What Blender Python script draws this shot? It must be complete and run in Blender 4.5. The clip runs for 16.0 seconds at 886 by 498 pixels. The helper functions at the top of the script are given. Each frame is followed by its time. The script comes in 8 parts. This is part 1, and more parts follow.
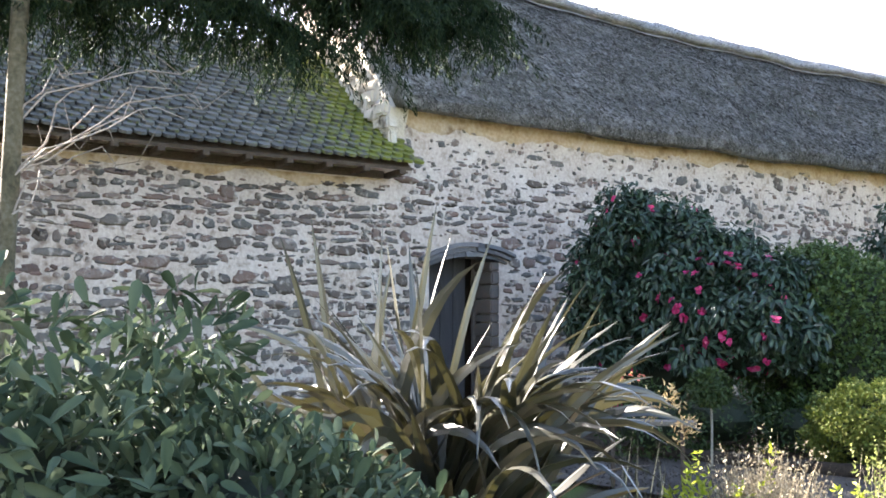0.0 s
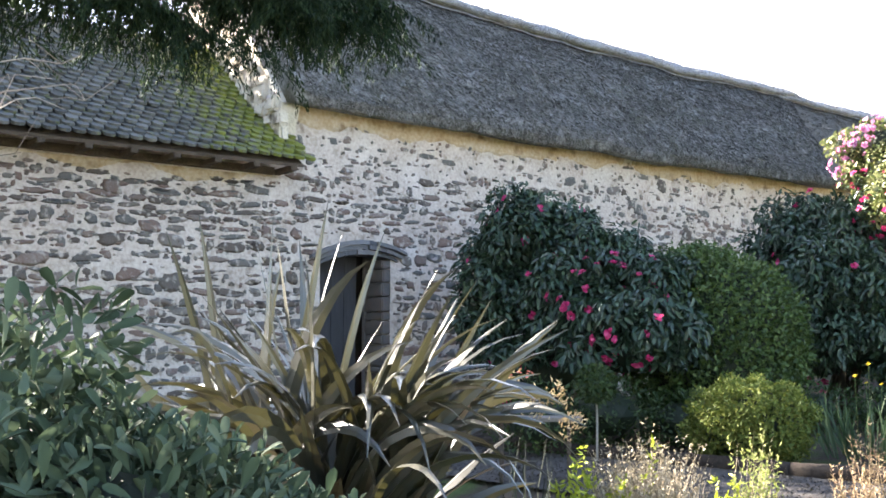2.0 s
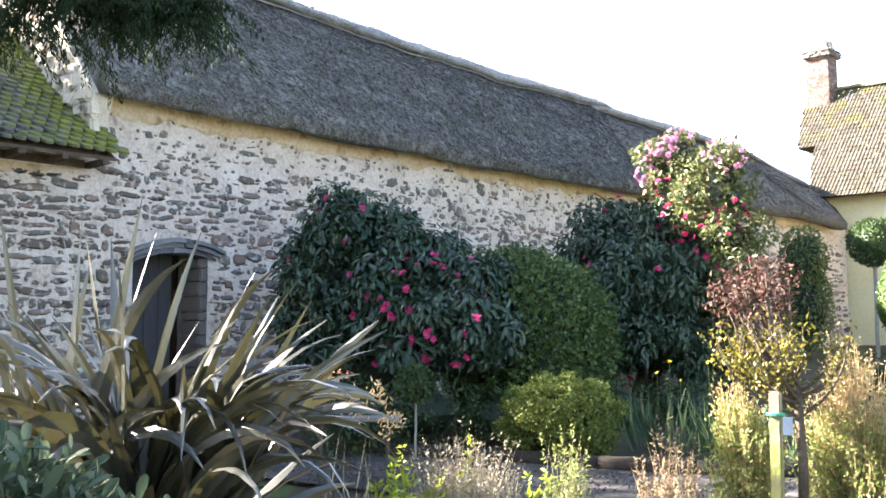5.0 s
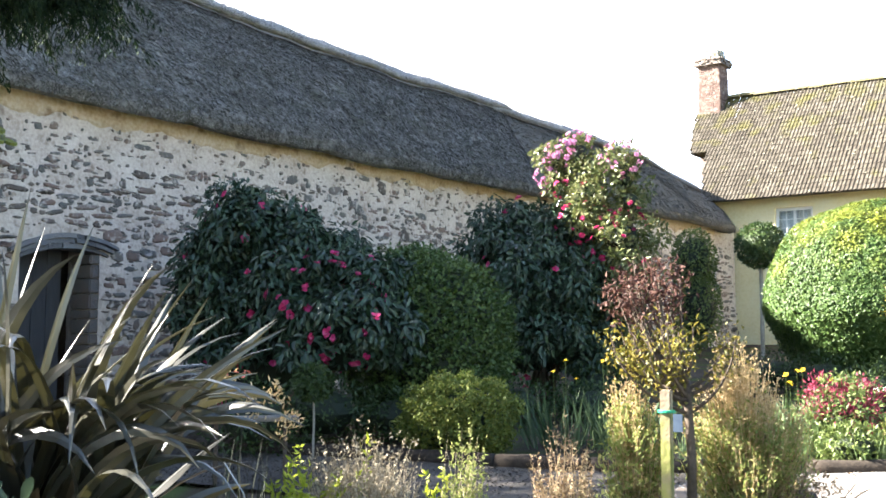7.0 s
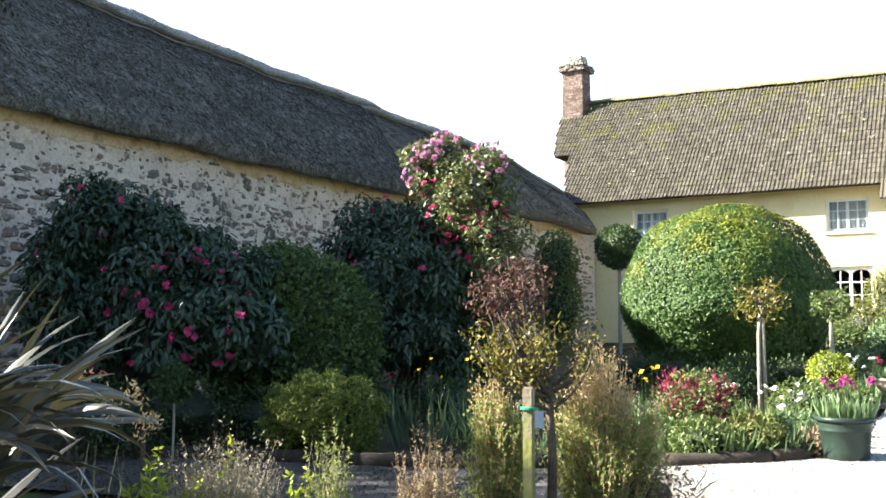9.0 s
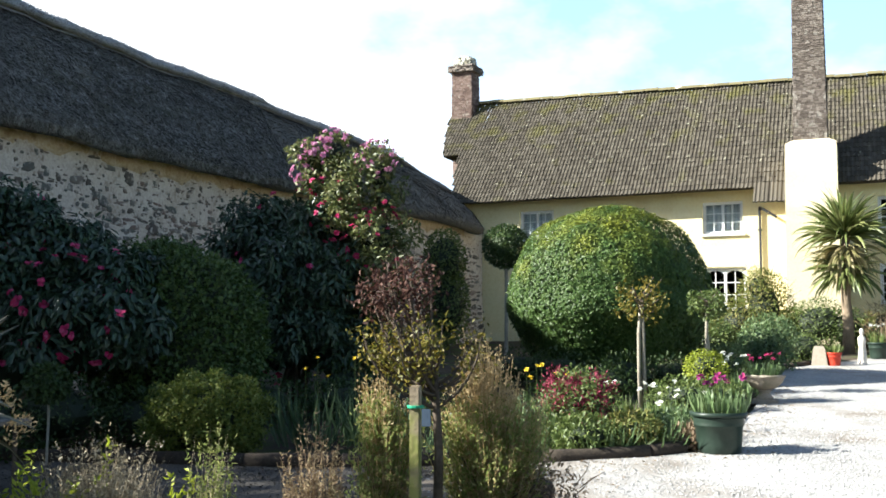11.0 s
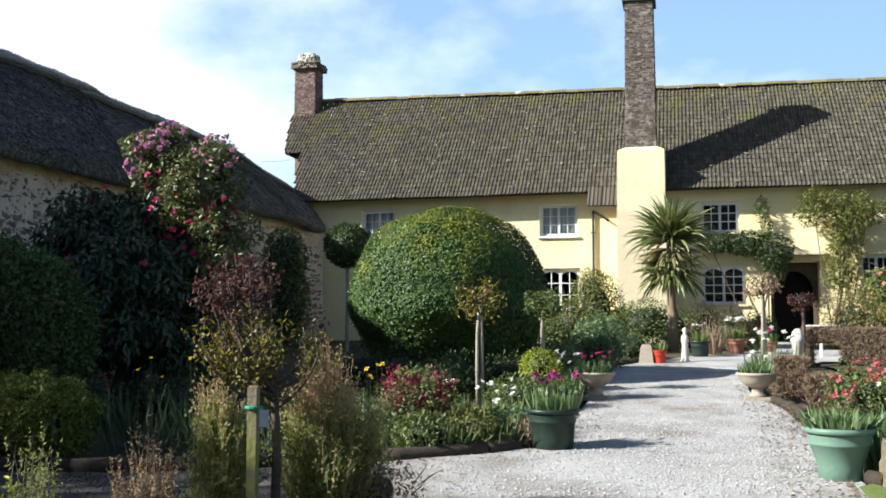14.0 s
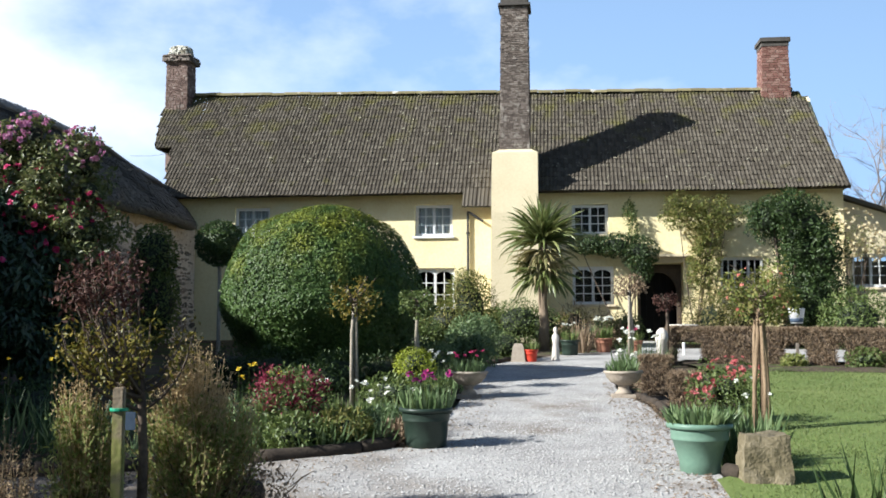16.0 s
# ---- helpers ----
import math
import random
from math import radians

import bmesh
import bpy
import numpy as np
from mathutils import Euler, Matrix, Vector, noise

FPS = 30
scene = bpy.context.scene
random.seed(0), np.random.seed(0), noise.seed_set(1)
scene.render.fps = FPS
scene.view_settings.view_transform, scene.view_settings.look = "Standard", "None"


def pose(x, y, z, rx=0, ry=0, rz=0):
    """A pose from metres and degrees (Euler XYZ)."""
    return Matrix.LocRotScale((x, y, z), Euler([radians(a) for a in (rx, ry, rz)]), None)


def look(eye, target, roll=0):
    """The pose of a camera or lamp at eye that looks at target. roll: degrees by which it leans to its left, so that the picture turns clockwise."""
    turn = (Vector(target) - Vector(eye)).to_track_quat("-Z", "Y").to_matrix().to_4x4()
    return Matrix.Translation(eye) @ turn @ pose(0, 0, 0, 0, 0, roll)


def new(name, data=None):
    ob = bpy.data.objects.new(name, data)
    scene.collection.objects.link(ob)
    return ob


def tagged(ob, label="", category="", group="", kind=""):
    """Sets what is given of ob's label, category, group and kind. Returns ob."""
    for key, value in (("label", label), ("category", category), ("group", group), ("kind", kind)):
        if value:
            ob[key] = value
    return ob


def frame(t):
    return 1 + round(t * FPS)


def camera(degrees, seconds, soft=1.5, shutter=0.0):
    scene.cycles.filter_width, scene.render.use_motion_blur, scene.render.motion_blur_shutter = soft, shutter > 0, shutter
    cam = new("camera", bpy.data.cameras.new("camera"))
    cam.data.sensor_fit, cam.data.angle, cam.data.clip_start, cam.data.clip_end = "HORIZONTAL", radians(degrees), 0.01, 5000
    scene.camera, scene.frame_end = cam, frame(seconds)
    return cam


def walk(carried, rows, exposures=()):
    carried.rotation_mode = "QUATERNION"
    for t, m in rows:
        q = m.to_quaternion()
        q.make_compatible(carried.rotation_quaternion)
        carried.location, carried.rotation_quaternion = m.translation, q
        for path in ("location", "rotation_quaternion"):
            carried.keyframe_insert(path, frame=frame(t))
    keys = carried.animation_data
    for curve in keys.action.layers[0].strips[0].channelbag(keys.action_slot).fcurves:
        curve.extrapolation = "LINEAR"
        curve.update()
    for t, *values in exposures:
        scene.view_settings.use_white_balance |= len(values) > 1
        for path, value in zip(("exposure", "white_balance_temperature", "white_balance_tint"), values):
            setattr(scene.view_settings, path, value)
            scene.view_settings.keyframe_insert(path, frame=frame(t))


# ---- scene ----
# The camera stands still at eye height and pans to the right: seconds, yaw, pitch, lean in degrees.
cam = camera(48.33, 16.0, soft=1.7)
EYE = (0.0, 0.0, 1.6)
PAN = (
    (0, 59.76, 4.91, 0.30), (0.5, 58.03, 4.90, 0.26), (1, 56.59, 4.85, 0.26), (1.5, 55.19, 4.82, 0.22),
    (2, 53.45, 4.82, 0.16), (2.5, 51.80, 4.82, 0.17), (3, 49.91, 4.85, 0.17), (3.5, 48.13, 4.85, 0.15),
    (4, 46.24, 4.85, 0.09), (6.5, 38.92, 4.81, 0.05), (7, 37.29, 4.79, 0.12), (7.5, 35.46, 4.77, 0.05),
    (8, 33.31, 4.76, 0.10), (8.5, 31.39, 4.75, 0.06), (9, 29.56, 4.73, 0.06), (11.5, 21.57, 4.66, 0.05),
    (12, 20.09, 4.67, 0.06), (12.5, 18.66, 4.65, 0.06), (13, 17.20, 4.64, 0.03), (13.5, 15.68, 4.63, 0.09),
    (14, 13.88, 4.62, 0.03), (14.5, 12.08, 4.62, 0.11), (15, 10.12, 4.61, 0.07), (15.5, 8.41, 4.61, 0.04),
    (16, 6.64, 4.59, 0.00),
)


def aim(yaw, pitch, lean):
    a, b = radians(yaw), radians(pitch)
    ahead = Vector((-math.sin(a) * math.cos(b), math.cos(a) * math.cos(b), math.sin(b)))
    return look(EYE, Vector(EYE) + 20 * ahead, lean)


walk(cam, [(t, aim(y, p, r)) for t, y, p, r in PAN],
     exposures=((0.0, 3.72, 6700, 16), (4.2, 3.77, 6650, 15), (6.5, 3.5, 6550, 13), (8.0, 2.92, 6500, 9), (9.0, 2.6, 6400, 7), (11.3, 1.72, 6200, 6), (12.5, 1.42, 6100, 7), (14.0, 1.2, 6100, 8), (16.0, 1.08, 6000, 9)))

# ---- light ----
SUN_FROM = Vector((-5.0, -2.55, 3.3)).normalized()      # towards the sun
sun = new("sun", bpy.data.lights.new("sun", "SUN"))
sun.data.energy, sun.data.angle, sun.data.color = 5.0, radians(0.6), (1.0, 0.95, 0.86)
sun.matrix_world = look((0, 0, 30), Vector((0, 0, 30)) - SUN_FROM)

world = bpy.data.worlds.new("sky")
scene.world = world
world.use_nodes = True
wn, wl = world.node_tree.nodes, world.node_tree.links
wn.clear()
w_out = wn.new("ShaderNodeOutputWorld")
w_bg = wn.new("ShaderNodeBackground")
w_sky = wn.new("ShaderNodeTexSky")
w_sky.sky_type, w_sky.sun_disc = "NISHITA", False
w_sky.sun_elevation = math.asin(SUN_FROM.z)
w_sky.sun_rotation = math.atan2(SUN_FROM.x, SUN_FROM.y)
w_sky.air_density, w_sky.dust_density, w_sky.ozone_density = 1.0, 0.8, 1.2
w_co = wn.new("ShaderNodeTexCoord")
w_map = wn.new("ShaderNodeMapping")
w_map.inputs["Location"].default_value = (0.35, 0.1, 0.0)
w_map.inputs["Scale"].default_value = (1.0, 1.0, 1.7)
w_noise = wn.new("ShaderNodeTexNoise")
w_noise.inputs["Scale"].default_value, w_noise.inputs["Detail"].default_value = 2.0, 7.0
w_noise.inputs["Roughness"].default_value = 0.55
w_ramp = wn.new("ShaderNodeValToRGB")
w_ramp.color_ramp.elements[0].position, w_ramp.color_ramp.elements[1].position = 0.46, 0.66
w_mix = wn.new("ShaderNodeMix")
w_mix.data_type = "RGBA"
w_mix.inputs[7].default_value = (11.5, 11.8, 12.2, 1)       # sunlit cloud
wl.new(w_co.outputs["Generated"], w_map.inputs["Vector"])
wl.new(w_map.outputs["Vector"], w_noise.inputs["Vector"])
w_dot = wn.new("ShaderNodeVectorMath")                   # cloudier towards the barn, clearer over the lawn
w_dot.operation = "DOT_PRODUCT"
w_dot.inputs[1].default_value = (-0.22, 0.06, -0.40)
wl.new(w_co.outputs["Generated"], w_dot.inputs[0])
w_sum = wn.new("ShaderNodeMath")
wl.new(w_noise.outputs["Fac"], w_sum.inputs[0])
wl.new(w_dot.outputs["Value"], w_sum.inputs[1])
wl.new(w_sum.outputs[0], w_ramp.inputs["Fac"])
wl.new(w_ramp.outputs["Color"], w_mix.inputs[0])
w_low = wn.new("ShaderNodeVectorMath")                   # brightening added low in the northern sky, away from the sun
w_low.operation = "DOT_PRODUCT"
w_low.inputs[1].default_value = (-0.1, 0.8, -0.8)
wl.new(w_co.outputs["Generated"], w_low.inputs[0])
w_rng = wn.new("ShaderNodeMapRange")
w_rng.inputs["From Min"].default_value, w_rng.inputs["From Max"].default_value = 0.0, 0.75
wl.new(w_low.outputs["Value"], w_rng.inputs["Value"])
w_lift = wn.new("ShaderNodeMix")
w_lift.data_type = "RGBA"
w_lift.inputs[7].default_value = (4.6, 6.9, 10.4, 1)
wl.new(w_rng.outputs["Result"], w_lift.inputs[0])
wl.new(w_sky.outputs["Color"], w_lift.inputs[6])
wl.new(w_lift.outputs[2], w_mix.inputs[6])
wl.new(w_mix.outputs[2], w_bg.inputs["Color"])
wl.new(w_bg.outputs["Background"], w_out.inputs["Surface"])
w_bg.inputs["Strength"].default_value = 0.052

# ---- materials ----
def nodes_of(name):
    m = bpy.data.materials.new(name)
    m.use_nodes = True
    n, l = m.node_tree.nodes, m.node_tree.links
    return m, n, l, n["Principled BSDF"]


def surface(name, colors, scale=2.0, fine=30.0, rough=0.85, bump=0.3, vary="", stretch=(1, 1, 1), metal=0.0,
            through_light=0.0, patch=None, patch_at=(0.5, 0.65), patch_scale=1.0, spec=0.3, depth=0.02, grow=None):
    """A worn surface: colours spread by noise at two scales, by object or by island; patch adds stains or tints of
    another colour, which grow=(axis, from, to, amount) makes commoner towards one side."""
    m, n, l, b = nodes_of(name)
    geo = n.new("ShaderNodeNewGeometry")
    mp = n.new("ShaderNodeMapping")
    mp.inputs["Scale"].default_value = stretch
    l.new(geo.outputs["Position"], mp.inputs["Vector"])
    big, small = n.new("ShaderNodeTexNoise"), n.new("ShaderNodeTexNoise")
    big.inputs["Scale"].default_value, big.inputs["Detail"].default_value = scale, 4.0
    small.inputs["Scale"].default_value, small.inputs["Detail"].default_value = fine, 3.0
    for t in (big, small):
        l.new(mp.outputs["Vector"], t.inputs["Vector"])
    add = n.new("ShaderNodeMath")
    add.operation = "MULTIPLY_ADD"
    add.inputs[1].default_value = 0.5
    l.new(small.outputs["Fac"], add.inputs[0])
    half = n.new("ShaderNodeMath")
    half.operation = "MULTIPLY"
    half.inputs[1].default_value = 0.5
    l.new(big.outputs["Fac"], half.inputs[0])
    l.new(half.outputs[0], add.inputs[2])
    fac = add.outputs[0]
    if vary:
        src = n.new("ShaderNodeObjectInfo").outputs["Random"] if vary == "object" else geo.outputs["Random Per Island"]
        mix = n.new("ShaderNodeMix")
        mix.inputs[0].default_value = 0.62
        l.new(fac, mix.inputs[2])
        l.new(src, mix.inputs[3])
        fac = mix.outputs[0]
    ramp = n.new("ShaderNodeValToRGB")
    e = ramp.color_ramp.elements
    lo, hi = (0.12, 0.88) if vary else (0.32, 0.68)
    e[0].position, e[1].position = lo, hi
    e[0].color, e[1].color = (*colors[0], 1), (*colors[-1], 1)
    for k, c in enumerate(colors[1:-1], 1):
        e.new(lo + (hi - lo) * k / (len(colors) - 1)).color = (*c, 1)
    l.new(fac, ramp.inputs["Fac"])
    col = ramp.outputs["Color"]
    if patch:
        pn = n.new("ShaderNodeTexNoise")
        pn.inputs["Scale"].default_value, pn.inputs["Detail"].default_value = patch_scale, 6.0
        l.new(geo.outputs["Position"], pn.inputs["Vector"])
        pr = n.new("ShaderNodeValToRGB")
        pr.color_ramp.elements[0].position, pr.color_ramp.elements[1].position = patch_at
        thick = pn.outputs["Fac"]
        if grow:
            sep, rng_, plus = n.new("ShaderNodeSeparateXYZ"), n.new("ShaderNodeMapRange"), n.new("ShaderNodeMath")
            l.new(geo.outputs["Position"], sep.inputs[0])
            l.new(sep.outputs[grow[0]], rng_.inputs["Value"])
            for k, v in zip(("From Min", "From Max", "To Min", "To Max"), (grow[1], grow[2], 0.0, grow[3])):
                rng_.inputs[k].default_value = v
            l.new(thick, plus.inputs[0])
            l.new(rng_.outputs["Result"], plus.inputs[1])
            thick = plus.outputs[0]
        l.new(thick, pr.inputs["Fac"])
        pm = n.new("ShaderNodeMix")
        pm.data_type = "RGBA"
        pm.inputs[7].default_value = (*patch, 1)
        l.new(pr.outputs["Color"], pm.inputs[0])
        l.new(col, pm.inputs[6])
        col = pm.outputs[2]
    l.new(col, b.inputs["Base Color"])
    b.inputs["Roughness"].default_value, b.inputs["Metallic"].default_value = rough, metal
    b.inputs["Specular IOR Level"].default_value = spec
    if bump:
        bp = n.new("ShaderNodeBump")
        bp.inputs["Strength"].default_value, bp.inputs["Distance"].default_value = bump, depth
        l.new(add.outputs[0], bp.inputs["Height"])
        l.new(bp.outputs["Normal"], b.inputs["Normal"])
    if through_light:
        tr = n.new("ShaderNodeBsdfTranslucent")
        l.new(col, tr.inputs["Color"])
        ms = n.new("ShaderNodeMixShader")
        ms.inputs[0].default_value = through_light
        l.new(b.outputs[0], ms.inputs[1])
        l.new(tr.outputs[0], ms.inputs[2])
        l.new(ms.outputs[0], n["Material Output"].inputs["Surface"])
    return m


def leaf(name, colors, rough=0.5, light=0.3, spec=0.4, lit=None):
    """Leaves that let some light through; lit: the factors by which that light is tinted."""
    m = surface(name, colors, scale=1.2, fine=8, rough=rough, bump=0, vary="island", through_light=light, spec=spec)
    if lit:
        n, l = m.node_tree.nodes, m.node_tree.links
        tint, tr = n.new("ShaderNodeMix"), n["Translucent BSDF"]
        tint.data_type, tint.blend_type = "RGBA", "MULTIPLY"
        tint.inputs[0].default_value = 1.0
        tint.inputs[7].default_value = (*lit, 1)
        l.new(tr.inputs["Color"].links[0].from_socket, tint.inputs[6])
        l.new(tint.outputs[2], tr.inputs["Color"])
    return m


M_MORTAR = surface("lime_mortar", [(0.40, 0.323, 0.268), (0.56, 0.483, 0.417), (0.68, 0.613, 0.553)], 1.8, 24, 0.95, 0.8,
                   patch=(0.27, 0.205, 0.16), patch_at=(0.56, 0.74), patch_scale=8.0, depth=0.03, grow=(1, 3.2, 0.2, 0.17))
STONE_HUES = [(0.075, 0.066, 0.058), (0.13, 0.105, 0.088), (0.125, 0.123, 0.115), (0.19, 0.168, 0.15), (0.20, 0.135, 0.112), (0.29, 0.255, 0.225)]
M_STONE = surface("wall_stone", STONE_HUES, 7, 34, 0.92, 1.0,
                  vary="object", patch=(0.46, 0.41, 0.36), patch_at=(0.54, 0.67), patch_scale=11.0)
M_STONE_RED = surface("reddish_wall_stone", [(0.085, 0.065, 0.058), (0.14, 0.095, 0.08), (0.125, 0.12, 0.115), (0.21, 0.135, 0.11), (0.26, 0.19, 0.165)], 7, 34, 0.92, 1.0, vary="island")
M_STONE_ISLE = surface("wall_stone_far", STONE_HUES, 7, 34, 0.92, 1.0,
                       vary="island", patch=(0.46, 0.41, 0.36), patch_at=(0.54, 0.67), patch_scale=11.0)
M_PALE_STONE = surface("limewashed_stone", [(0.42, 0.35, 0.27), (0.60, 0.53, 0.43), (0.72, 0.67, 0.58)], 3, 24, 0.95, 1.0, vary="island",
                       patch=(0.24, 0.20, 0.155), patch_at=(0.52, 0.62), patch_scale=5.0, depth=0.04)
M_THATCH = surface("old_thatch", [(0.07, 0.064, 0.056), (0.18, 0.17, 0.155), (0.36, 0.345, 0.325)], 1.6, 26, 1.0, 1.0,
                   stretch=(1.0, 0.45, 1.6), patch=(0.075, 0.075, 0.045), patch_at=(0.50, 0.72), patch_scale=1.6, spec=0.05, depth=0.06)
M_THATCH_FAR = surface("newer_thatch", [(0.11, 0.098, 0.083), (0.17, 0.155, 0.135), (0.24, 0.22, 0.195)], 1.2, 40, 1.0, 0.6, spec=0.05, depth=0.02)
M_STRAW = surface("thatch_straw", [(0.055, 0.050, 0.044), (0.16, 0.15, 0.135), (0.38, 0.365, 0.345)], 0.9, 3.5, 1.0, 0, vary="island", spec=0.05, patch=(0.42, 0.405, 0.38), patch_at=(0.55, 0.70), patch_scale=5.0)
M_STRAW_FAR = surface("newer_straw", [(0.10, 0.09, 0.076), (0.17, 0.155, 0.135), (0.25, 0.23, 0.205)], 0.9, 5, 1.0, 0, vary="island", spec=0.05)
# ridge straw is paler and bluer, with light from the sky painted in
M_RIDGE_STRAW = surface("skylit_ridge_straw", [(0.16, 0.16, 0.165), (0.29, 0.29, 0.30), (0.42, 0.42, 0.435)], 4, 30, 1.0, 1.0, spec=0.05, depth=0.05)
M_RIDGE_ENDS = surface("skylit_ridge_ends", [(0.16, 0.16, 0.168), (0.27, 0.275, 0.285), (0.40, 0.405, 0.42)], 3, 20, 1.0, 0, vary="island", spec=0.05)
M_EAVE_BAND = surface("ochre_render", [(0.36, 0.25, 0.14), (0.50, 0.39, 0.26), (0.58, 0.49, 0.38)], 3, 20, 0.95, 0.8, patch=(0.26, 0.18, 0.11), patch_at=(0.56, 0.7), patch_scale=4.0)
M_MOSSTILE = surface("mossy_slate_tile", [(0.072, 0.070, 0.060), (0.112, 0.109, 0.095), (0.175, 0.168, 0.148)], 2, 25, 0.9, 0.5, vary="object",
                     patch=(0.17, 0.185, 0.035), patch_at=(0.60, 0.80), patch_scale=9.0, grow=(1, 4.2, 5.9, 0.32))
M_MOSSTILE_ISLE = surface("mossy_slate_tile_far", [(0.072, 0.070, 0.060), (0.112, 0.109, 0.095), (0.175, 0.168, 0.148)], 2, 25, 0.9, 0.5, vary="island",
                     patch=(0.17, 0.185, 0.035), patch_at=(0.60, 0.80), patch_scale=9.0, grow=(1, 4.2, 5.9, 0.32))
M_ROOFTILE = surface("weathered_clay_tile", [(0.058, 0.050, 0.040), (0.082, 0.071, 0.056), (0.118, 0.104, 0.083)], 1.3, 30, 0.92, 0.4, vary="island",
                     patch=(0.105, 0.098, 0.036), patch_at=(0.60, 0.86), patch_scale=1.8, spec=0.1, grow=(2, 6.6, 9.4, 0.17))
M_LICHEN = surface("pale_lichen", [(0.15, 0.14, 0.10), (0.30, 0.29, 0.22)], 3, 30, 0.95, 0, vary="island")
M_RIDGE = surface("ridge_tile", [(0.14, 0.12, 0.065), (0.24, 0.21, 0.11)], 2, 25, 0.95, 0.4, vary="object", patch=(0.50, 0.48, 0.42), patch_at=(0.61, 0.68), patch_scale=3.0)
M_YELLOW = surface("yellow_limewash", [(0.75, 0.63, 0.34), (0.82, 0.71, 0.42), (0.85, 0.76, 0.50)], 0.9, 14, 0.92, 0.25,
                   patch=(0.71, 0.57, 0.30), patch_at=(0.58, 0.8), patch_scale=0.6)
M_CREAM = surface("cream_limewash", [(0.57, 0.49, 0.32), (0.67, 0.59, 0.41)], 1.5, 18, 0.92, 0.25)
M_CHIMNEY = surface("chimney_rubble", [(0.09, 0.072, 0.06), (0.17, 0.14, 0.12), (0.30, 0.26, 0.225)], 4, 30, 0.95, 1.0, vary="island", patch=(0.34, 0.31, 0.27), patch_at=(0.58, 0.66), patch_scale=6.0, depth=0.04)
M_CHIMNEY_PINK = surface("pinkish_chimney_rubble", [(0.11, 0.075, 0.062), (0.19, 0.13, 0.11), (0.29, 0.22, 0.19)], 4, 30, 0.95, 1.0, vary="island", patch=(0.34, 0.29, 0.25), patch_at=(0.58, 0.66), patch_scale=6.0, depth=0.04)
M_CAP = surface("mossy_cap_mortar", [(0.094, 0.083, 0.058), (0.180, 0.166, 0.122)], 4, 25, 0.95, 1.0, patch=(0.5, 0.49, 0.42), patch_at=(0.50, 0.62), patch_scale=5.0, grow=(2, 10.6, 11.1, 0.12), depth=0.05)
M_BRICK = surface("red_brick", [(0.13, 0.062, 0.05), (0.20, 0.10, 0.08), (0.30, 0.20, 0.165)], 4, 30, 0.92, 0.5, vary="island")
M_SLATE = surface("dark_slab", [(0.05, 0.045, 0.04), (0.11, 0.10, 0.09)], 4, 30, 0.9, 0.4)
M_WHITE = surface("white_paint", [(0.74, 0.75, 0.76), (0.82, 0.82, 0.81)], 3, 30, 0.5, 0.1)
M_SILL = surface("pale_sill", [(0.60, 0.50, 0.34), (0.70, 0.60, 0.42)], 3, 30, 0.8, 0.2)
# near-black, so the darkness of unlit rooms is in the colour itself
M_DARK = surface("unlit_interior", [(0.010, 0.010, 0.010), (0.018, 0.017, 0.016)], 2, 20, 0.9, 0)
M_CURTAIN = surface("net_curtain", [(0.62, 0.64, 0.68), (0.74, 0.75, 0.78)], 6, 30, 0.9, 0.2)
M_WOOD_GREY = surface("weathered_wood", [(0.13, 0.11, 0.09), (0.25, 0.22, 0.18)], 3, 30, 0.9, 0.5, stretch=(6, 6, 1))
M_WOOD_BLUE = surface("grey_painted_planks", [(0.048, 0.048, 0.052), (0.075, 0.075, 0.08)], 3, 40, 0.8, 0.3, stretch=(8, 8, 1))
M_LINTEL = surface("old_oak", [(0.10, 0.09, 0.085), (0.19, 0.17, 0.16)], 3, 30, 0.9, 0.6, stretch=(4, 1, 8))
M_LINTEL_SLAB = surface("grey_lintel_slab", [(0.085, 0.083, 0.085), (0.15, 0.148, 0.15), (0.23, 0.225, 0.225)], 4, 30, 0.9, 0.8, stretch=(1, 1, 6), vary="object")
M_STAKE = surface("mossy_stake", [(0.14, 0.155, 0.045), (0.22, 0.225, 0.07), (0.26, 0.24, 0.10)], 3, 30, 0.95, 0.6, patch=(0.27, 0.215, 0.15), patch_at=(0.55, 0.75), patch_scale=6.0, grow=(2, 0.8, 1.25, 0.25))
M_BARK = surface("bark", [(0.06, 0.045, 0.035), (0.13, 0.10, 0.075)], 5, 40, 0.95, 0.8)
M_MOSSBARK = surface("mossy_bark", [(0.05, 0.045, 0.028), (0.10, 0.088, 0.055), (0.15, 0.135, 0.10)], 5, 40, 0.95, 0.8)
M_BARK_PALE = surface("pale_bark", [(0.20, 0.18, 0.14), (0.40, 0.36, 0.29)], 5, 40, 0.9, 0.5)
M_TERRA_BARK = surface("shaggy_palm_trunk", [(0.15, 0.11, 0.075), (0.33, 0.255, 0.18)], 5, 40, 0.95, 0.9, stretch=(4, 4, 1))
M_REDBARK = surface("reddish_stem_bark", [(0.15, 0.10, 0.06), (0.34, 0.25, 0.16)], 5, 40, 0.95, 0.9, stretch=(4, 4, 1))
M_TWIG = surface("bare_twig", [(0.15, 0.12, 0.10), (0.36, 0.31, 0.27)], 4, 20, 0.8, 0, vary="island")
M_GRAVEL = surface("pale_gravel", [(0.25, 0.24, 0.23), (0.38, 0.37, 0.355), (0.50, 0.49, 0.47)], 1.5, 70, 0.95, 1.0,
                   patch=(0.19, 0.155, 0.12), patch_at=(0.55, 0.78), patch_scale=0.9, grow=(0, -0.9, -2.6, 0.22))
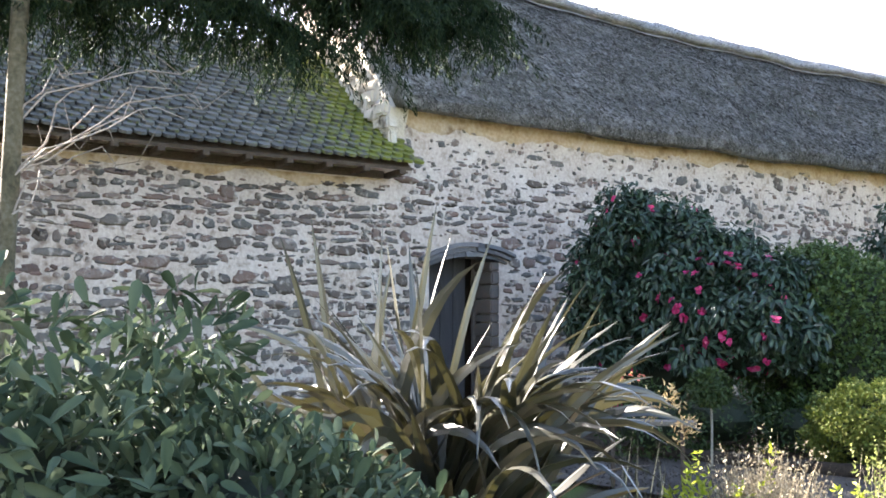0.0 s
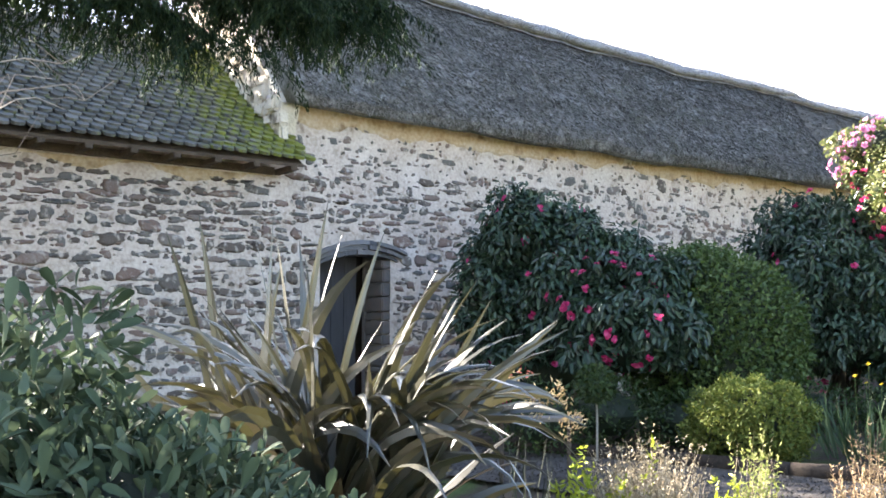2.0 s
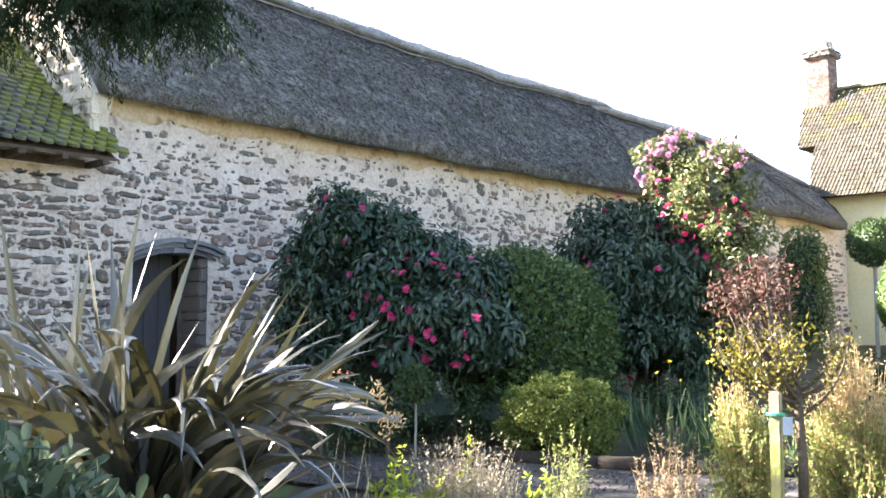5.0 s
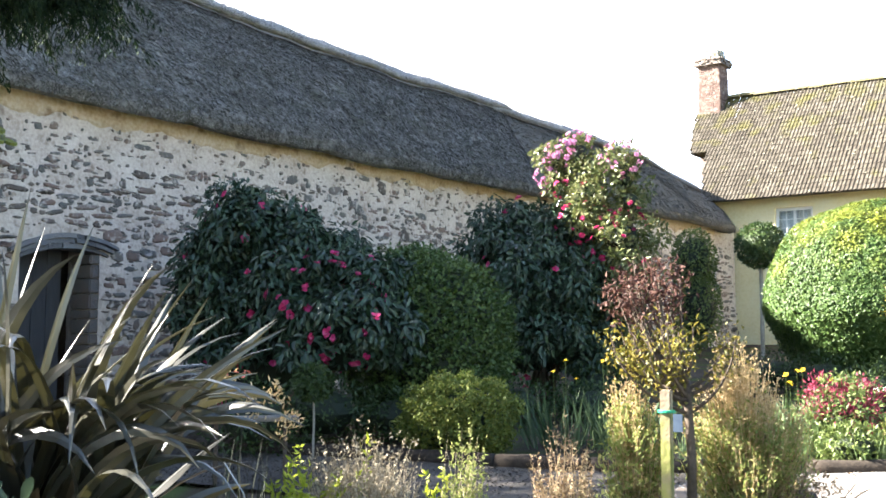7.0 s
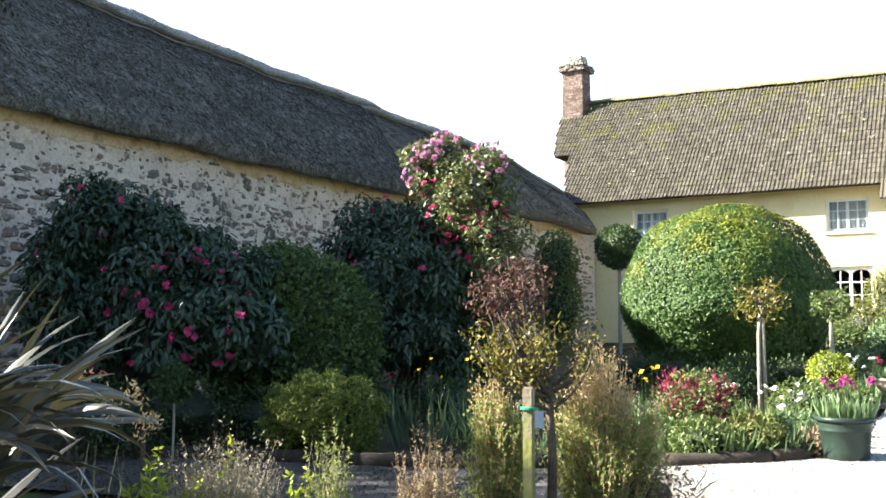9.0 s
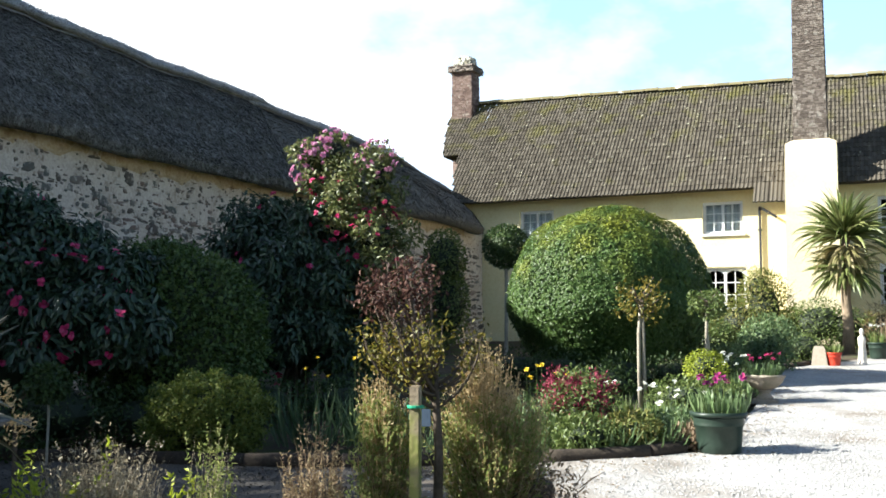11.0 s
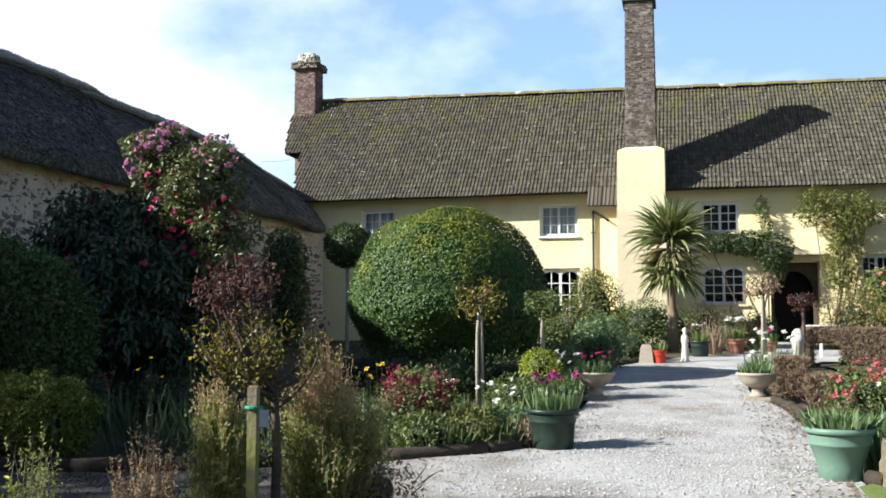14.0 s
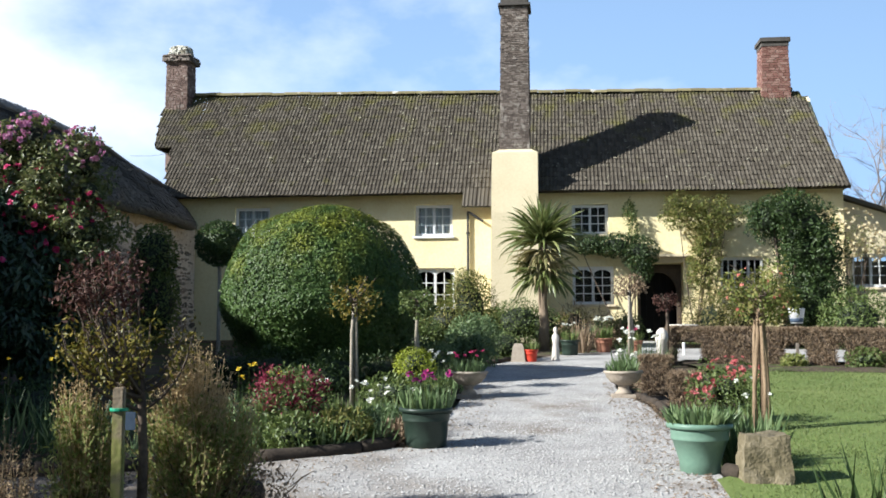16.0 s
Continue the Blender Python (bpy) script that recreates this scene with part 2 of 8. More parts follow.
M_PEBBLE = surface("gravel_stone", [(0.22, 0.213, 0.207), (0.36, 0.35, 0.34), (0.50, 0.49, 0.475)], 3, 30, 0.9, 0, vary="island")
M_EARTH = surface("trodden_earth", [(0.05, 0.044, 0.038), (0.08, 0.07, 0.061), (0.12, 0.105, 0.09)], 1.2, 60, 0.95, 0.8,
                  patch=(0.20, 0.17, 0.13), patch_at=(0.58, 0.75), patch_scale=0.8)
M_GRIT = surface("path_grit", [(0.03, 0.027, 0.023), (0.07, 0.062, 0.053), (0.16, 0.14, 0.115)], 3, 30, 0.95, 0, vary="island")
M_SOIL = surface("garden_soil", [(0.035, 0.026, 0.018), (0.07, 0.052, 0.036), (0.10, 0.075, 0.05)], 1.5, 30, 1.0, 1.0,
                 patch=(0.06, 0.085, 0.02), patch_at=(0.5, 0.62), patch_scale=1.2, depth=0.05)
M_LAWN = surface("lawn_turf", [(0.085, 0.125, 0.030), (0.125, 0.175, 0.045), (0.175, 0.205, 0.065)], 0.9, 60, 1.0, 0.8)
M_GRASS = leaf("grass_blade", [(0.095, 0.135, 0.035), (0.145, 0.185, 0.055), (0.20, 0.22, 0.085)], 0.6, 0.3)
M_EDGING = surface("log_edging", [(0.028, 0.022, 0.017), (0.065, 0.05, 0.037)], 4, 40, 0.95, 0.7)
M_POT_DARK = surface("dark_green_glaze", [(0.016, 0.028, 0.021), (0.026, 0.042, 0.031)], 3, 30, 0.4, 0.05)
M_POT_GREEN = surface("sage_green_plastic", [(0.115, 0.195, 0.145), (0.145, 0.235, 0.178)], 3, 30, 0.45, 0.05)
M_POT_RED = surface("red_glaze", [(0.45, 0.035, 0.02), (0.55, 0.06, 0.03)], 3, 30, 0.4, 0.05)
M_TERRA = surface("terracotta", [(0.24, 0.105, 0.065), (0.34, 0.17, 0.11)], 4, 30, 0.9, 0.3)
M_STONE_ORN = surface("carved_stone", [(0.28, 0.235, 0.185), (0.43, 0.37, 0.30)], 5, 40, 0.9, 0.5, patch=(0.25, 0.22, 0.16), patch_at=(0.55, 0.7), patch_scale=5)
M_STATUE = surface("white_cast_stone", [(0.50, 0.46, 0.40), (0.66, 0.61, 0.55)], 5, 40, 0.85, 0.3)
M_BLOCK = surface("mossy_staddle_stone", [(0.10, 0.083, 0.048), (0.165, 0.138, 0.085), (0.23, 0.195, 0.135)], 6, 40, 0.95, 0.9, depth=0.03)
M_IRON = surface("black_iron", [(0.015, 0.015, 0.016), (0.03, 0.03, 0.03)], 4, 30, 0.6, 0.1)
M_LABEL = surface("pale_blue_plastic", [(0.05, 0.075, 0.115), (0.075, 0.105, 0.15)], 5, 30, 0.5, 0)
M_TIE = surface("green_tie", [(0.02, 0.25, 0.13), (0.03, 0.33, 0.18)], 5, 30, 0.5, 0)

L_MIXED = leaf("green_and_straw_leaf", [(0.06, 0.085, 0.02), (0.17, 0.16, 0.05), (0.42, 0.34, 0.17)], 0.6, 0.3, 0.2)
L_ROSE = leaf("climbing_rose_leaf", [(0.075, 0.11, 0.022), (0.155, 0.175, 0.043), (0.32, 0.27, 0.10)], 0.55, 0.3, 0.25)
# near-black leaf: the shade inside bushes is put into its colour
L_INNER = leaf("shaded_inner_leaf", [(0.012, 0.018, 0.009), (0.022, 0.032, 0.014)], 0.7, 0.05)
F_MIXED = leaf("red_and_pink_petal", [(0.30, 0.03, 0.05), (0.50, 0.12, 0.12), (0.68, 0.36, 0.34)], 0.6, 0.3)
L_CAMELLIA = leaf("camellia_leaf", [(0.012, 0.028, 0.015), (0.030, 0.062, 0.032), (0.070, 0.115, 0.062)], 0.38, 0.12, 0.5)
# lighter copy of the camellia leaf, with the sunshine put into its colour
L_CAMELLIA_LIT = leaf("sunlit_camellia_leaf", [(0.06, 0.08, 0.025), (0.12, 0.145, 0.048), (0.25, 0.24, 0.105)], 0.45, 0.25, 0.4)
# yellower towards the top: young growth, with the sun on it painted in
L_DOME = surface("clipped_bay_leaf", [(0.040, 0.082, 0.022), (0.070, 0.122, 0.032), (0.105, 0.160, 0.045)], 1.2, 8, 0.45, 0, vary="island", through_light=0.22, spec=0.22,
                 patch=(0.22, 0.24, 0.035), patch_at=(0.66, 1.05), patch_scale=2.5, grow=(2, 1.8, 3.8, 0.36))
L_BOX = leaf("box_leaf", [(0.068, 0.100, 0.018), (0.138, 0.172, 0.031), (0.24, 0.25, 0.056)], 0.55, 0.25, 0.25)
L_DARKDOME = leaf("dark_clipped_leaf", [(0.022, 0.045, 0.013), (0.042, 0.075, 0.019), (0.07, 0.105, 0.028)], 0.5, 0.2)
L_CLIPPED = leaf("clipped_small_leaf", [(0.035, 0.07, 0.016), (0.068, 0.115, 0.027), (0.115, 0.165, 0.042)], 0.5, 0.25)
L_SAGE = leaf("grey_green_leaf", [(0.030, 0.048, 0.025), (0.060, 0.088, 0.048), (0.12, 0.150, 0.097)], 0.7, 0.18, 0.2)
L_PHORM = leaf("flax_leaf", [(0.018, 0.018, 0.014), (0.031, 0.031, 0.021), (0.047, 0.045, 0.026), (0.085, 0.073, 0.026)], 0.40, 0.10, 1.0, lit=(1.25, 1.2, 0.65))
L_PHORM.node_tree.nodes["Principled BSDF"].inputs["Coat Weight"].default_value = 0.7          # waxy bloom
L_PHORM.node_tree.nodes["Principled BSDF"].inputs["Coat Roughness"].default_value = 0.30
L_CONIFER = leaf("conifer_needle", [(0.008, 0.016, 0.009), (0.018, 0.032, 0.015), (0.035, 0.055, 0.02)], 0.8, 0.15, 0.1)
L_BRONZE = leaf("bronze_leaf", [(0.030, 0.015, 0.012), (0.065, 0.028, 0.022), (0.19, 0.105, 0.08)], 0.6, 0.3, 0.2)
L_YELLOWING = leaf("yellow_green_leaf", [(0.09, 0.10, 0.016), (0.18, 0.155, 0.026), (0.29, 0.21, 0.04)], 0.5, 0.35)
L_SPIREA = leaf("spirea_leaf", [(0.145, 0.20, 0.05), (0.26, 0.295, 0.09), (0.40, 0.385, 0.155)], 0.6, 0.5, 0.25)
L_PHOTINIA = leaf("red_young_leaf", [(0.10, 0.012, 0.028), (0.22, 0.025, 0.06), (0.40, 0.09, 0.13)], 0.6, 0.3, 0.2)
L_GREEN = leaf("mid_green_leaf", [(0.055, 0.088, 0.022), (0.110, 0.155, 0.042), (0.19, 0.23, 0.072)], 0.5, 0.3)
L_LIME = leaf("lime_leaf", [(0.19, 0.25, 0.015), (0.31, 0.36, 0.03), (0.40, 0.44, 0.06)], 0.5, 0.35)
L_BLUEGREEN = leaf("bulb_leaf", [(0.08, 0.13, 0.048), (0.14, 0.21, 0.086), (0.24, 0.31, 0.15)], 0.45, 0.3)
L_IRIS = leaf("iris_leaf", [(0.035, 0.065, 0.026), (0.07, 0.115, 0.05), (0.13, 0.18, 0.085)], 0.5, 0.3)
L_DRY = leaf("dry_stem", [(0.17, 0.135, 0.085), (0.31, 0.255, 0.17), (0.48, 0.42, 0.31)], 0.8, 0.25)
L_STRAWLEAF = leaf("straw_leaflet", [(0.30, 0.22, 0.105), (0.48, 0.36, 0.19), (0.60, 0.49, 0.30)], 0.7, 0.45)
L_RUSSET = leaf("russet_heather", [(0.12, 0.075, 0.045), (0.24, 0.17, 0.10), (0.36, 0.30, 0.17)], 0.8, 0.25)
L_HEDGE = leaf("brown_hedge_leaf", [(0.15, 0.105, 0.065), (0.24, 0.17, 0.108), (0.34, 0.255, 0.165)], 0.7, 0.2)
L_PALM = leaf("cordyline_leaf", [(0.07, 0.10, 0.026), (0.15, 0.185, 0.06), (0.30, 0.30, 0.12)], 0.40, 0.25)
L_SKIRT = leaf("dying_cordyline_leaf", [(0.15, 0.15, 0.055), (0.28, 0.24, 0.11), (0.46, 0.38, 0.21)], 0.6, 0.25)
F_RED = leaf("camellia_petal", [(0.40, 0.012, 0.08), (0.54, 0.035, 0.155), (0.64, 0.13, 0.26)], 0.6, 0.3)
F_PINK = leaf("pink_petal", [(0.50, 0.10, 0.28), (0.64, 0.28, 0.48), (0.76, 0.50, 0.64)], 0.6, 0.35)
F_MAGENTA = leaf("magenta_petal", [(0.11, 0.010, 0.09), (0.26, 0.02, 0.16), (0.42, 0.03, 0.08)], 0.6, 0.3)
F_WHITE = leaf("white_petal", [(0.70, 0.70, 0.60), (0.82, 0.82, 0.76)], 0.6, 0.3)
F_YELLOW = leaf("yellow_petal", [(0.65, 0.46, 0.02), (0.78, 0.60, 0.05)], 0.6, 0.3)
F_SALMON = leaf("salmon_petal", [(0.48, 0.10, 0.08), (0.62, 0.20, 0.16), (0.70, 0.40, 0.30)], 0.6, 0.3)
F_BLOSSOM = leaf("cream_blossom", [(0.60, 0.50, 0.30), (0.78, 0.70, 0.50)], 0.6, 0.3)


def glass(name):
    m, n, l, b = nodes_of(name)
    clear, shine, mix, fr = (n.new("ShaderNodeBsdfTransparent"), n.new("ShaderNodeBsdfGlossy"), n.new("ShaderNodeMixShader"), n.new("ShaderNodeFresnel"))
    clear.inputs["Color"].default_value = (0.86, 0.9, 0.9, 1)
    shine.inputs["Roughness"].default_value = 0.03
    fr.inputs["IOR"].default_value = 1.22
    l.new(fr.outputs[0], mix.inputs[0])
    l.new(clear.outputs[0], mix.inputs[1])
    l.new(shine.outputs[0], mix.inputs[2])
    l.new(mix.outputs[0], n["Material Output"].inputs["Surface"])
    return m


M_GLASS = glass("window_glass")

# ---- building helpers ----
def ground_z(x, y):
    """The garden rises gently towards the house."""
    return 0.044 * max(-30.0, min(y, 45.0))


class Geo:
    """Collects vertices and faces for one mesh."""

    def __init__(self):
        self.v, self.f = [], []

    def add(self, verts, faces, m=None):
        k = len(self.v)
        self.v += [tuple(m @ Vector(p)) for p in verts] if m else [tuple(p) for p in verts]
        self.f += [tuple(i + k for i in f) for f in faces]
        return self

    def box(self, x0, x1, y0, y1, z0, z1, m=None, bevel=0.0):
        bm = bmesh.new()
        bmesh.ops.create_cube(bm, size=1.0)
        for v in bm.verts:
            v.co = ((x0 + x1) / 2 + v.co.x * (x1 - x0), (y0 + y1) / 2 + v.co.y * (y1 - y0), (z0 + z1) / 2 + v.co.z * (z1 - z0))
        if bevel:
            bmesh.ops.bevel(bm, geom=bm.edges[:], offset=bevel, segments=2, affect="EDGES")
        bm.verts.index_update()
        self.add([v.co.copy() for v in bm.verts], [[v.index for v in f.verts] for f in bm.faces], m)
        bm.free()
        return self

    def tube(self, pts, radii, n=6, cap=True):
        pts = [Vector(p) for p in pts]
        k = len(self.v)
        side = None
        for i, p in enumerate(pts):
            d = (pts[min(i + 1, len(pts) - 1)] - pts[max(i - 1, 0)]).normalized()
            if side is None:
                side = d.cross(Vector((0.3, 0.8, 0.53))).normalized()
            side = (side - d * side.dot(d)).normalized()
            up = d.cross(side)
            for j in range(n):
                a = 2 * math.pi * j / n
                self.v.append(tuple(p + (side * math.cos(a) + up * math.sin(a)) * radii[i]))
        for i in range(len(pts) - 1):
            for j in range(n):
                a, b = k + i * n + j, k + i * n + (j + 1) % n
                self.f.append((a, b, b + n, a + n))
        if cap:
            self.f.append(tuple(range(k, k + n))[::-1])
            self.f.append(tuple(range(k + (len(pts) - 1) * n, k + len(pts) * n)))
        return self

    def lathe(self, profile, n=24, m=None, wobble=0.0):
        verts, faces = [], []
        for i, (r, z) in enumerate(profile):
            for j in range(n):
                a = 2 * math.pi * j / n
                rr = r * (1 + wobble * math.sin(3 * a + z * 9))
                verts.append((rr * math.cos(a), rr * math.sin(a), z))
        for i in range(len(profile) - 1):
            for j in range(n):
                a, b = i * n + j, i * n + (j + 1) % n
                faces.append((a, b, b + n, a + n))
        faces.append(tuple(range(n))[::-1])
        faces.append(tuple(range((len(profile) - 1) * n, len(profile) * n)))
        return self.add(verts, faces, m)

    def mesh(self, name):
        me = bpy.data.meshes.new(name)
        me.from_pydata(self.v, [], self.f)
        me.validate()
        return me


def thing(name, x, y, label, category, z=None, group="", turn=0.0, kind=""):
    ob = new(name)
    ob.empty_display_size = 0.2
    ob.matrix_world = pose(x, y, ground_z(x, y) if z is None else z, 0, 0, turn)
    return tagged(ob, label, category, group, kind)


def part(name, data, material, parent=None, label="", smooth=False):
    me = data.mesh(name) if isinstance(data, Geo) else data
    if not me.materials:
        me.materials.append(material)
    if smooth:
        me.polygons.foreach_set("use_smooth", [True] * len(me.polygons))
    ob = new(name, me)
    ob.parent = parent
    return tagged(ob, label)


SMALL = (np.array([(0, 0, 0), (0.45, 0.5, 0.10), (1, 0, -0.08), (0.45, -0.5, 0.10)]), [(0, 2, 1), (0, 3, 2)])
BROAD = (np.array([(0, 0, 0), (0.3, 0.42, 0.09), (0.7, 0.38, 0.06), (1, 0, -0.10), (0.7, -0.38, 0.06), (0.3, -0.42, 0.09), (0.5, 0, -0.03)]),
         [(6, 1, 0), (6, 2, 1), (6, 3, 2), (6, 4, 3), (6, 5, 4), (6, 0, 5)])
OVAL = (np.array([(0, 0, 0), (0.30, 0.26, 0.06), (0.62, 0.46, 0.08), (0.88, 0.36, 0.04), (1, 0, -0.04), (0.88, -0.36, 0.04), (0.62, -0.46, 0.08), (0.30, -0.26, 0.06), (0.6, 0, 0.0)]),
        [(8, 1, 0), (8, 2, 1), (8, 3, 2), (8, 4, 3), (8, 5, 4), (8, 6, 5), (8, 7, 6), (8, 0, 7)])
BLADE = (np.array([(0, -0.35, 0), (0, 0.35, 0), (0.5, 0.5, 0.05), (0.5, -0.5, 0.05), (1, 0, -0.06)]), [(0, 1, 2), (0, 2, 3), (3, 2, 4)])


def unit(a):
    return a / np.maximum(np.linalg.norm(a, axis=-1, keepdims=True), 1e-9)


def leaf_mesh(name, pos, axis, face, length, width, shape=SMALL):
    """One mesh of many leaves: each starts at pos, runs along axis and turns its upper side towards face."""
    tv, tf = shape
    n = len(pos)
    axis = unit(axis)
    side = unit(np.cross(face, axis))
    up = np.cross(axis, side)
    length, width = np.broadcast_to(length, n), np.broadcast_to(width, n)
    v = (pos[:, None] + tv[None, :, :1] * (axis * length[:, None])[:, None] + tv[None, :, 1:2] * (side * width[:, None])[:, None]
         + tv[None, :, 2:] * (up * length[:, None])[:, None])
    tri = (np.array(tf)[None] + (np.arange(n) * len(tv))[:, None, None]).reshape(-1)
    me = bpy.data.meshes.new(name)
    me.vertices.add(n * len(tv))
    me.vertices.foreach_set("co", v.reshape(-1).astype(np.float32))
    me.loops.add(len(tri))
    me.loops.foreach_set("vertex_index", tri.astype(np.int32))
    count = len(tri) // 3
    me.polygons.add(count)
    me.polygons.foreach_set("loop_start", np.arange(0, len(tri), 3, dtype=np.int32))
    me.polygons.foreach_set("loop_total", np.full(count, 3, dtype=np.int32))
    me.update(calc_edges=True)
    return me


def on_blobs(rng, blobs, n, shell=(0.75, 1.02), floor=None, lumps=0.0):
    """Points near the skins of a union of ellipsoids, with their outward directions."""
    b = np.array(blobs, float)
    w = (b[:, 3] * b[:, 4] + b[:, 4] * b[:, 5] + b[:, 3] * b[:, 5])
    pick = rng.choice(len(b), int(n * 1.6) + 10, p=w / w.sum())
    d = unit(rng.normal(size=(len(pick), 3)))
    r = shell[0] + (shell[1] - shell[0]) * np.sqrt(rng.rand(len(pick)))
    if lumps:
        r = r * (1 + lumps * np.sin(d[:, 0] * 7 + pick) * np.sin(d[:, 1] * 6 + 2 * pick) * np.sin(d[:, 2] * 5 + 1))
    p = b[pick, :3] + d * b[pick, 3:] * r[:, None]
    keep = np.ones(len(p), bool)
    for k in range(len(b)):
        q = (p - b[k, :3]) / b[k, 3:]
        keep &= ((q ** 2).sum(1) > 0.5) | (pick == k)
    if floor is not None:
        keep &= p[:, 2] > floor
    p, out = p[keep][:n], unit(d / b[pick, 3:])[keep][:n]
    return p, out


def clumped(rng, blobs, n, size, squash=0.8, reach=(0.86, 1.06), floor=None):
    """Breaks the skin of large blobs up into many small uneven tufts."""
    p, out = on_blobs(rng, blobs, n, reach, floor)
    r = size * (0.6 + 0.8 * rng.rand(len(p)))
    return np.stack([p[:, 0], p[:, 1], p[:, 2], r, r, r * squash], 1)


def foliage(name, rng, blobs, n, length, width, droop=0.2, spread=0.7, outward=0.7, shell=(0.75, 1.02), shape=SMALL, floor=None, lumps=0.0, flat=0.35):
    p, out = on_blobs(rng, blobs, n, shell, floor, lumps)
    axis = out * outward + rng.normal(size=p.shape) * spread + np.array([0, 0, -droop])
    face = out + np.array([0, 0, 0.4]) + rng.normal(size=p.shape) * flat
    axis = axis if flat > 0.3 else axis - out * (axis * out).sum(1, keepdims=True) * 0.75
    k = 0.7 + 0.6 * rng.rand(len(p))
    return leaf_mesh(name, p, axis, face, length * k, width * k, shape)


FLOWERS = {}


def flowers_on(parent, rng, p, out, size, material, name="flower", label="", petals=9):
    """Single flowers, each an object of its own; flowers of one kind share a few meshes."""
    if (material.name, petals) not in FLOWERS:
        made = []
        for k in range(3):
            r = np.random.RandomState(900 + k)
            ring = np.arange(petals) % 2                                  # an open outer ring and a closed inner one
            turn = np.arange(petals) * 2 * math.pi / petals + r.normal(size=petals) * 0.15
            way = np.stack([np.cos(turn), np.sin(turn), np.where(ring == 0, 0.25, 1.0) + 0.2 * r.normal(size=petals)], 1)
            inward = np.stack([-np.cos(turn), -np.sin(turn), np.where(ring == 0, 2.0, 0.8)], 1)
            me = leaf_mesh(name, r.normal(size=(petals, 3)) * 0.03, way, inward, np.where(ring == 0, 0.58, 0.42), 0.55, OVAL)
            me.materials.append(material)
            made.append(me)
        FLOWERS[(material.name, petals)] = made
    for c, o in zip(p, out):
        ob = new(name, FLOWERS[(material.name, petals)][rng.randint(3)])
        ob.parent = parent
        q = Vector(o).to_track_quat("Z", "Y").to_matrix().to_4x4()
        s = size * (0.7 + 0.5 * rng.rand())
        ob.matrix_local = Matrix.Translation(c) @ q @ pose(0, 0, 0, 0, 0, rng.rand() * 360) @ Matrix.Diagonal((s, s, s, 1))
        if label:
            tagged(ob, label)


def core_mesh(rng, blobs, k=0.8):
    """The dense twiggy inside of a bush, which lets no light through."""
    g = Geo()
    for x, y, z, rx, ry, rz in blobs:
        bm = bmesh.new()
        bmesh.ops.create_icosphere(bm, subdivisions=2, radius=1.0)
        bm.verts.index_update()
        g.add([(x + v.co.x * rx * k * (0.9 + 0.15 * rng.rand()), y + v.co.y * ry * k * (0.9 + 0.15 * rng.rand()),
                z + v.co.z * rz * k * (0.9 + 0.15 * rng.rand())) for v in bm.verts], [[v.index for v in f.verts] for f in bm.faces])
        bm.free()
    return g


def branches(g, rng, base, top, n, spread, r0, r1, segs=4, sides=5, start=0.3):
    """Limbs that leave a stem between base and top and arch outwards."""
    base, top = Vector(base), Vector(top)
    for i in range(n):
        s = start + (1 - start) * rng.rand()
        p = base.lerp(top, s)
        a = rng.rand() * 2 * math.pi
        out = Vector((math.cos(a), math.sin(a), 0.5 + 0.7 * rng.rand())) * spread * (0.5 + 0.5 * rng.rand())
        pts = [p + out * (k / segs) + Vector((rng.normal(), rng.normal(), rng.normal())) * spread * 0.05 for k in range(segs + 1)]
        g.tube(pts, [r0 + (r1 - r0) * k / segs for k in range(segs + 1)], sides)
    return g


def strap_leaves(rng, n, length, width, lean=(0.1, 0.9), bend=0.6, base_r=0.05, segs=6, z0=0.0, roll=0.0):
    """Long folded sword leaves that rise from one crown and arch over."""
    g = Geo()
    for i in range(n):
        a = rng.rand() * 2 * math.pi
        tilt = lean[0] + (lean[1] - lean[0]) * rng.rand()
        L = length * (0.65 + 0.5 * rng.rand())
        w = width * (0.75 + 0.5 * rng.rand())
        p = Vector((math.cos(a), math.sin(a), 0)) * base_r * rng.rand() + Vector((0, 0, z0))
        a += rng.normal() * 0.25
        yaw_side = Vector((-math.sin(a), math.cos(a), 0))
        twist, first = rng.normal() * 0.5, rng.normal() * roll
        b = bend * (0.5 + rng.rand() * 0.75)
        k0 = len(g.v)
        for s in range(segs + 1):
            t = s / segs
            th = tilt + b * t ** 2 * 1.6
            d = Vector((math.cos(a) * math.sin(th), math.sin(a) * math.sin(th), math.cos(th)))
            if s:
                p = p + d * (L / segs)
            nrm = d.cross(yaw_side)
            sd = (yaw_side * math.cos(first + twist * t) + nrm * math.sin(first + twist * t))
            ww = w * 0.5 * min(1.0, 0.55 + 1.6 * t) * (1 - max(0.0, t - 0.45) ** 1.5 * 2.4)
            ww = max(ww, 0.001)
            up = sd.cross(d)
            g.v += [tuple(p + (sd + up * 0.25) * ww), tuple(p), tuple(p + (up * 0.25 - sd) * ww)]
        for s in range(segs):
            k = k0 + 3 * s
            g.f += [(k, k + 1, k + 4, k + 3), (k + 1, k + 2, k + 5, k + 4)]
    return g

